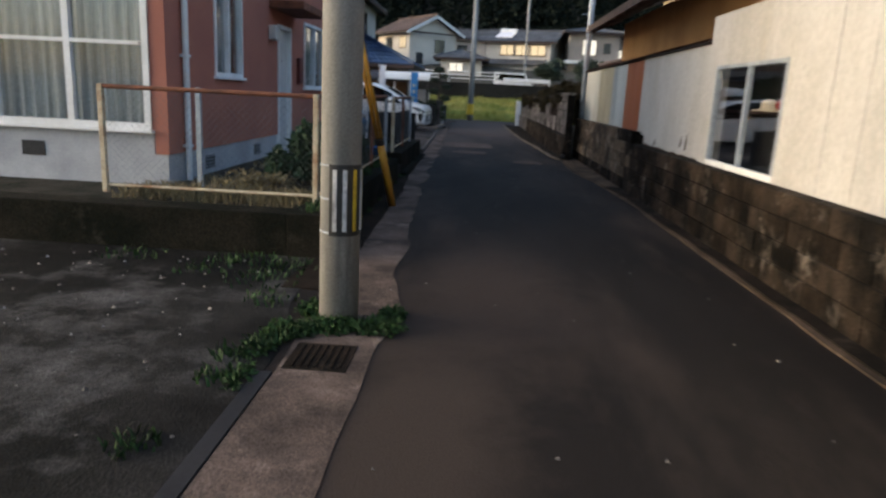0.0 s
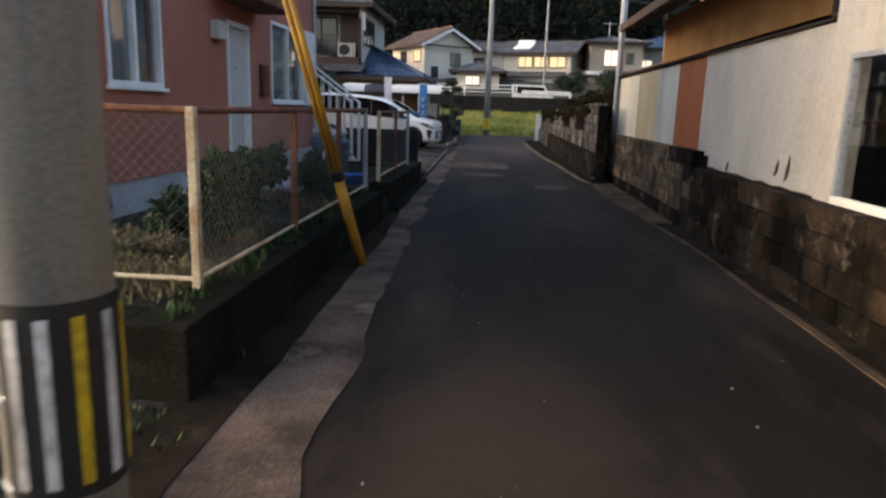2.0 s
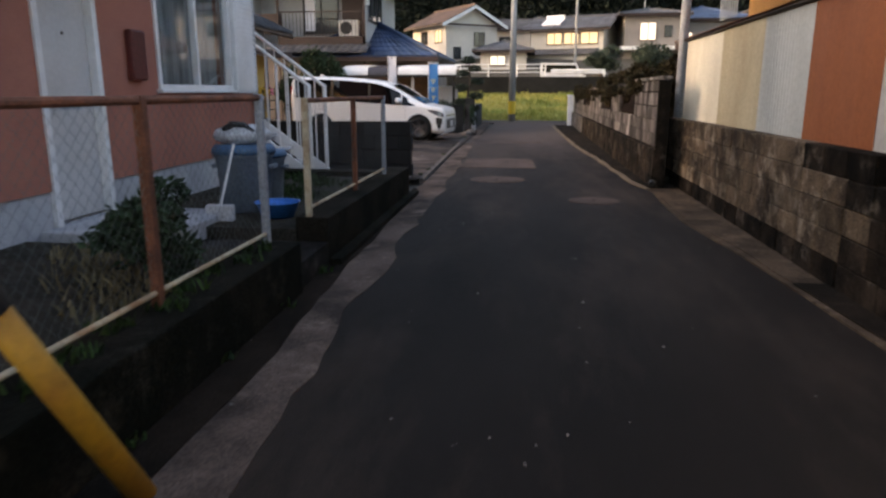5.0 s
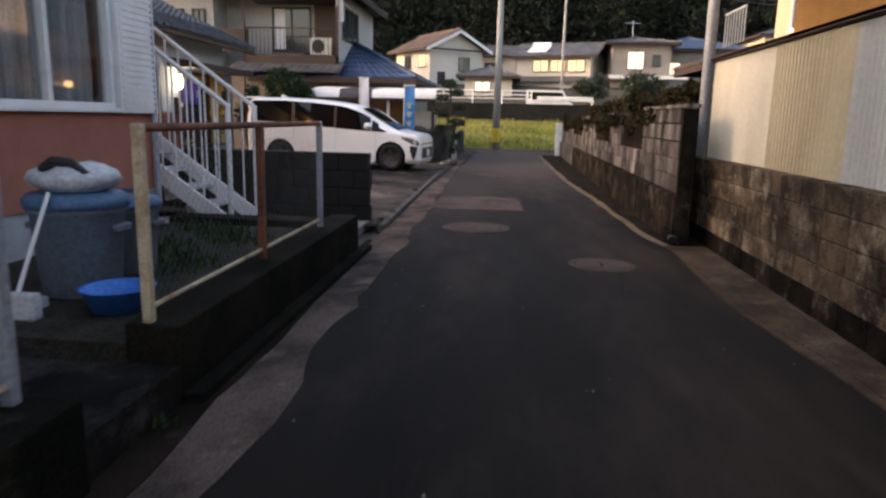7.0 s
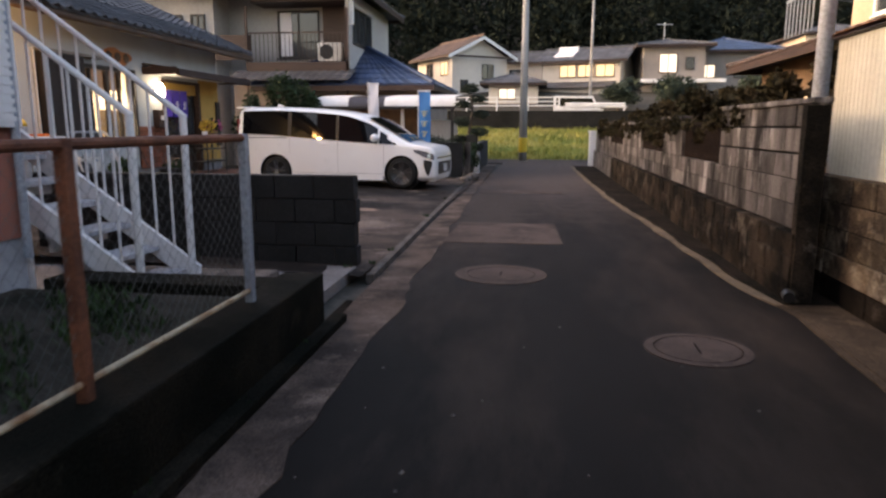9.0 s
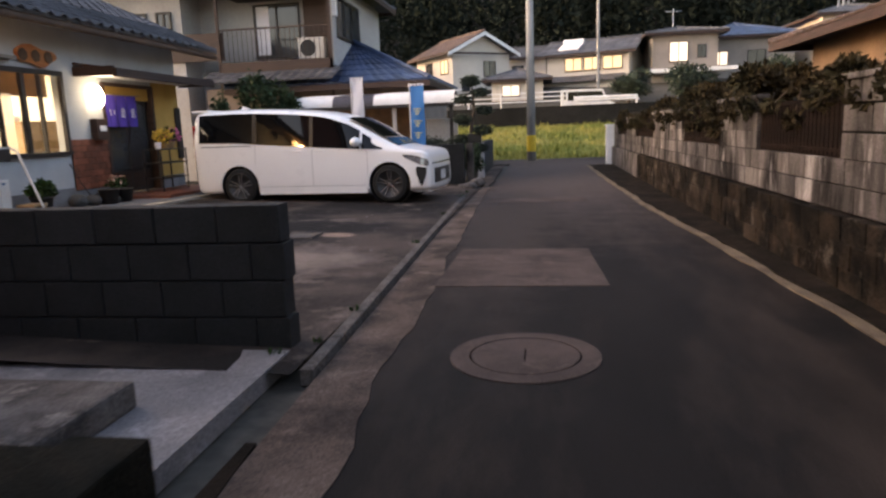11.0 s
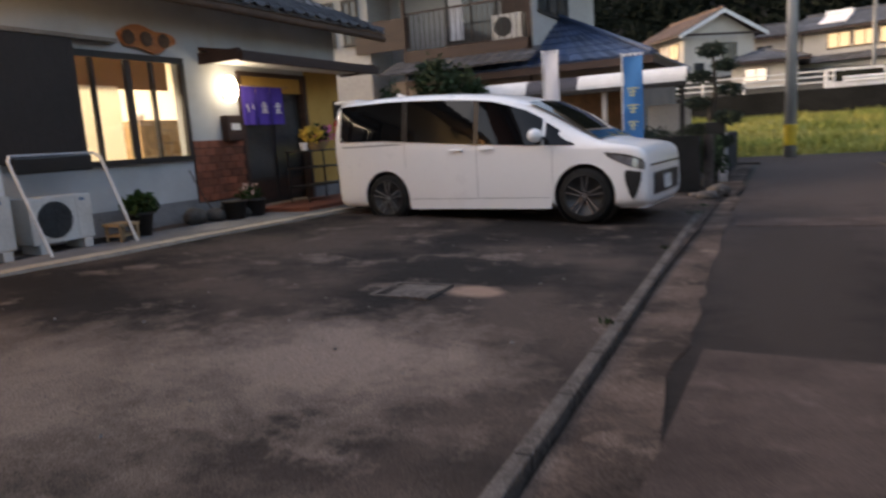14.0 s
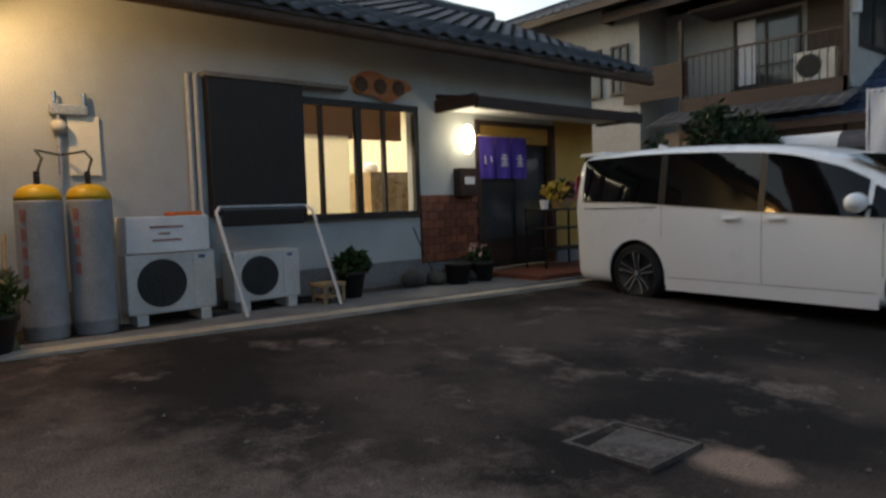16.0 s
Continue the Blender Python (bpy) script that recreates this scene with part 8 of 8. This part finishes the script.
def far_house(x0, x1, y, depth, z0, h, roof_h, wall, roof, along, gable, wins, label, lower=None, yaw=0.0, side_wins=()):
    t = thing("hillside_house", ((x0 + x1) / 2, y + depth / 2, z0), label, "house", "houses on the hillside")
    part("wall", bbox(x0, x1, y, y + depth, z0 - 1.0, z0 + h), wall, t)
    hip_roof(t, x0, x1, y, y + depth, z0 + h, roof_h, roof, 6, 1.6, 0.7, along, gable, 0.12)
    if gable:
        if along == "y":
            bm = poly(B(), [(x0, y, z0 + h), (x1, y, z0 + h), ((x0 + x1) / 2, y, z0 + h + roof_h * 0.88)], (0, depth, 0))
        else:
            bm = poly(B(), [(x0, y, z0 + h), (x0, y + depth, z0 + h), (x0, y + depth / 2, z0 + h + roof_h * 0.88)], (x1 - x0, 0, 0))
        part("gable", bm, wall, t)
        if along == "y":
            X0, X1, zr, xm = x0 - 0.7, x1 + 0.7, z0 + h, (x0 + x1) / 2
            for xa in (X0, X1):
                part("barge_board", poly(B(), [(xa, y - 0.74, zr - 0.05), (xm, y - 0.74, zr + roof_h - 0.05), (xm, y - 0.74, zr + roof_h - 0.35), (xa, y - 0.74, zr - 0.35)], (0, 0.06, 0)), WHITE, t)
    for a, b, lo, hi, m_ in wins:
        plain_window(t, "y", y, a, b, z0 + lo, z0 + hi, -1, BROWNWOOD if m_ is not PANE else BLACKFRAME, m_, "lit window" if m_ is not PANE else "dark window")
    for sx, a, b, lo, hi, m_ in side_wins:
        plain_window(t, "x", x1 if sx > 0 else x0, a, b, z0 + lo, z0 + hi, sx, BROWNWOOD, m_, "lit window" if m_ is not PANE else "dark window")
    t.rotation_euler[2] = radians(yaw)
    if lower:
        a, b, lo, hi, dy, m_ = lower
        part("lower_roof", tiled_slope((a, y - dy, z0 + lo), (b, y - dy, z0 + lo), (b, y, z0 + hi), (a, y, z0 + hi), 4, 16), m_, t)
        part("porch_wall", bbox(a + 0.5, b - 0.5, y - dy + 0.6, y, z0 - 1.2, z0 + lo), wall, t)
    return t


far_house(-9.4, -3.8, 72.5, 7, 4.0, 3.55, 1.75, FAR_WALL2, TILE_BROWN, "y", True, [(-6.4, -5.2, 1.6, 2.9, PANE), (-8.6, -7.8, 0.4, 1.5, PANE)], "beige two-storey gabled house with brown roof", yaw=35, side_wins=[(-1, 73.2, 74.6, 1.9, 3.1, WINLIT), (-1, 76.2, 77.6, 1.9, 3.1, PANE)])
far_house(1.7, 8.7, 73.9, 6, 3.6, 3.55, 1.35, FAR_WALL2, TILE_FAR, "x", True, [(3.3, 4.8, 2.15, 3.25, WINLIT), (4.95, 6.4, 2.15, 3.25, WINLIT), (6.55, 8.2, 2.15, 3.25, WINLIT)], "pale house with a row of warm lit windows", (-0.6, 8.4, 1.15, 1.75, 2.0, TILE_FAR), yaw=-18)
far_house(9.5, 14.6, 73, 7, 3.4, 4.9, 0.8, FAR_WALL3, TILE_FAR, "x", False, [(10.8, 12.3, 2.6, 4.2, WINWHITE), (13.0, 13.7, 2.9, 3.9, PANE)], "grey-brown house with a lit upper window")
part("white_band", bbox(8.9, 16.0, 71.4, 73.0, 5.1, 5.4), WHITE, far_house(14.0, 21.8, 77, 8, 3.6, 4.6, 1.5, FAR_WALL3, TILE_BLUE, "x", False, [(15.0, 16.4, 2.2, 3.4, WINWHITE), (18, 19.5, 2.2, 3.4, PANE)], "grey house with bluish hipped roof"), "white porch fascia")
far_house(-3.3, 0.9, 82, 7, 4.4, 3.4, 1.3, FAR_WALL2, TILE_FAR, "x", True, [(-2.4, -1.2, 1.6, 2.7, PANE)], "small pale house with grey roof behind", (-3.6, 0.9, 0.4, 1.3, 2.2, TILE_FAR))
far_house(-3.4, 0.6, 68, 4, 2.9, 2.0, 0.9, FAR_WALL2, TILE_FAR, "x", False, [(-2.6, -1.2, 0.7, 1.6, WINWHITE)], "low shed-like house with a lit window")
far_house(23.5, 30, 76, 8, 4.5, 5.0, 1.2, FAR_WALL2, TILE_FAR, "x", False, [(24.5, 26.5, 2.5, 3.8, PANE)], "pale two-storey house on the slope")
far_house(-22, -15, 66, 8, 3.0, 4.8, 1.5, FAR_WALL2, TILE_FAR, "x", False, [(-20, -18, 2.5, 3.8, PANE)], "pale house on the slope behind the roofs")
t = thing("solar_heater", (2.4, 75.2, 7.4), "pale rooftop solar water heater", "solar heater")
part("panel", poly(B(), [(1.9, 75.2, 7.55), (3.6, 74.65, 7.55), (4.2, 76.6, 8.25), (2.5, 77.1, 8.25)], (0, 0, 0.12)), CLOTHWHITE, t)
part("tank", cyl(B(), (2.5, 77.2, 8.4), (4.2, 76.7, 8.4), 0.28, n=12), WHITE, t)
t = thing("tv_aerial", (11.6, 76, 8.9), "thin roof television aerial", "aerial")
part("mast", cyl(B(), (11.6, 76, 8.8), (11.6, 76, 10.6), 0.04, n=6), GALVPOLE, t)
part("boom", cyl(B(), (10.9, 76, 10.4), (12.3, 76, 10.4), 0.03, n=6), GALVPOLE, t)
for i, (x, y, h, w) in enumerate(((-16, 60, 3.5, 2.2), (10.5, 63, 3.0, 2.0), (16, 62, 3.2, 2.2), (-7, 63, 2.0, 1.5), (6.8, 66, 2.4, 1.8))):
    r = random.Random(90 + i)
    t = thing("hillside_tree", (x, y, ground_height(x, y)), "dark broadleaf tree between the hillside houses", "tree")
    bm = cyl(B(), (0, 0, -0.2), (0, 0, h * 0.6), 0.18, 0.08, 8)
    part("trunk", bm, BARK, t, local=True)
    ob = new("crown", leaves("crown", [(w * r.uniform(-0.5, 0.5), w * r.uniform(-0.5, 0.5), h * r.uniform(0.4, 0.95), w * 0.45, w * 0.45, h * 0.22) for _ in range(9)], 2600, 0.22, PINE, 90 + i))
    ob.parent = t
    tagged(ob, kind="stuff")


def forest():
    rng2 = np.random.default_rng(17)
    n = 2600
    blobs = []
    while len(blobs) < n:
        y = 88 + 130 * rng2.uniform(0, 1) ** 1.25
        x = rng2.uniform(-70, 95)
        g0 = ground_height(x, y)
        if g0 < 4.4:
            continue
        s = rng2.uniform(1.6, 3.6)
        blobs.append((x, y, g0 + s * rng2.uniform(0.6, 1.8), s * rng2.uniform(0.7, 1.1), s * rng2.uniform(0.7, 1.1), s * rng2.uniform(0.8, 1.5)))
    tagged(new("hill_forest", leaves("hill_forest", blobs, 380000, 0.62, FOREST, 18, 0.25)), "dark dense forest covering the hillside", "forest", kind="stuff")


forest()

# Far utility poles and wires
t = tapered_pole("utility_pole", 0.10, 39.9, 0.17, 0.11, 9.0, "concrete utility pole at the end of the lane")
part("number_band", lathe(B(), [(0.172, 0.35), (0.176, 0.36), (0.176, 0.95), (0.170, 0.96)], n=20), STRIPE_Y, t, "faded yellow band", local=True)
arm = part("cross_arm", bbox(-0.9, 0.9, -0.05, 0.05, 7.9, 8.0), GALVPOLE, t, local=True)
part("insulator", cyl(B(), (0.7, 0, 8.0), (0.7, 0, 8.2), 0.05, n=8), WHITE, arm, local=True)
part("insulator", cyl(B(), (-0.7, 0, 8.0), (-0.7, 0, 8.2), 0.05, n=8), WHITE, arm, local=True)
tapered_pole("utility_pole", 4.9, 70.0, 0.14, 0.10, 12.5, "distant concrete utility pole among the houses")
for i, (a, b) in enumerate((((-0.6, 39.9, 8.1), (40, 70, 12)), ((0.8, 39.9, 8.1), (40, 72, 11.5)))):
    pts = [Vector(a).lerp(Vector(b), k / 12) - Vector((0, 0, 1.2 * math.sin(math.pi * k / 12))) for k in range(13)]
    solo("overhead_cable", pipe(B(), pts, 0.018, 5), BLACKTRIM, a, "thin sagging overhead cable", "cable")
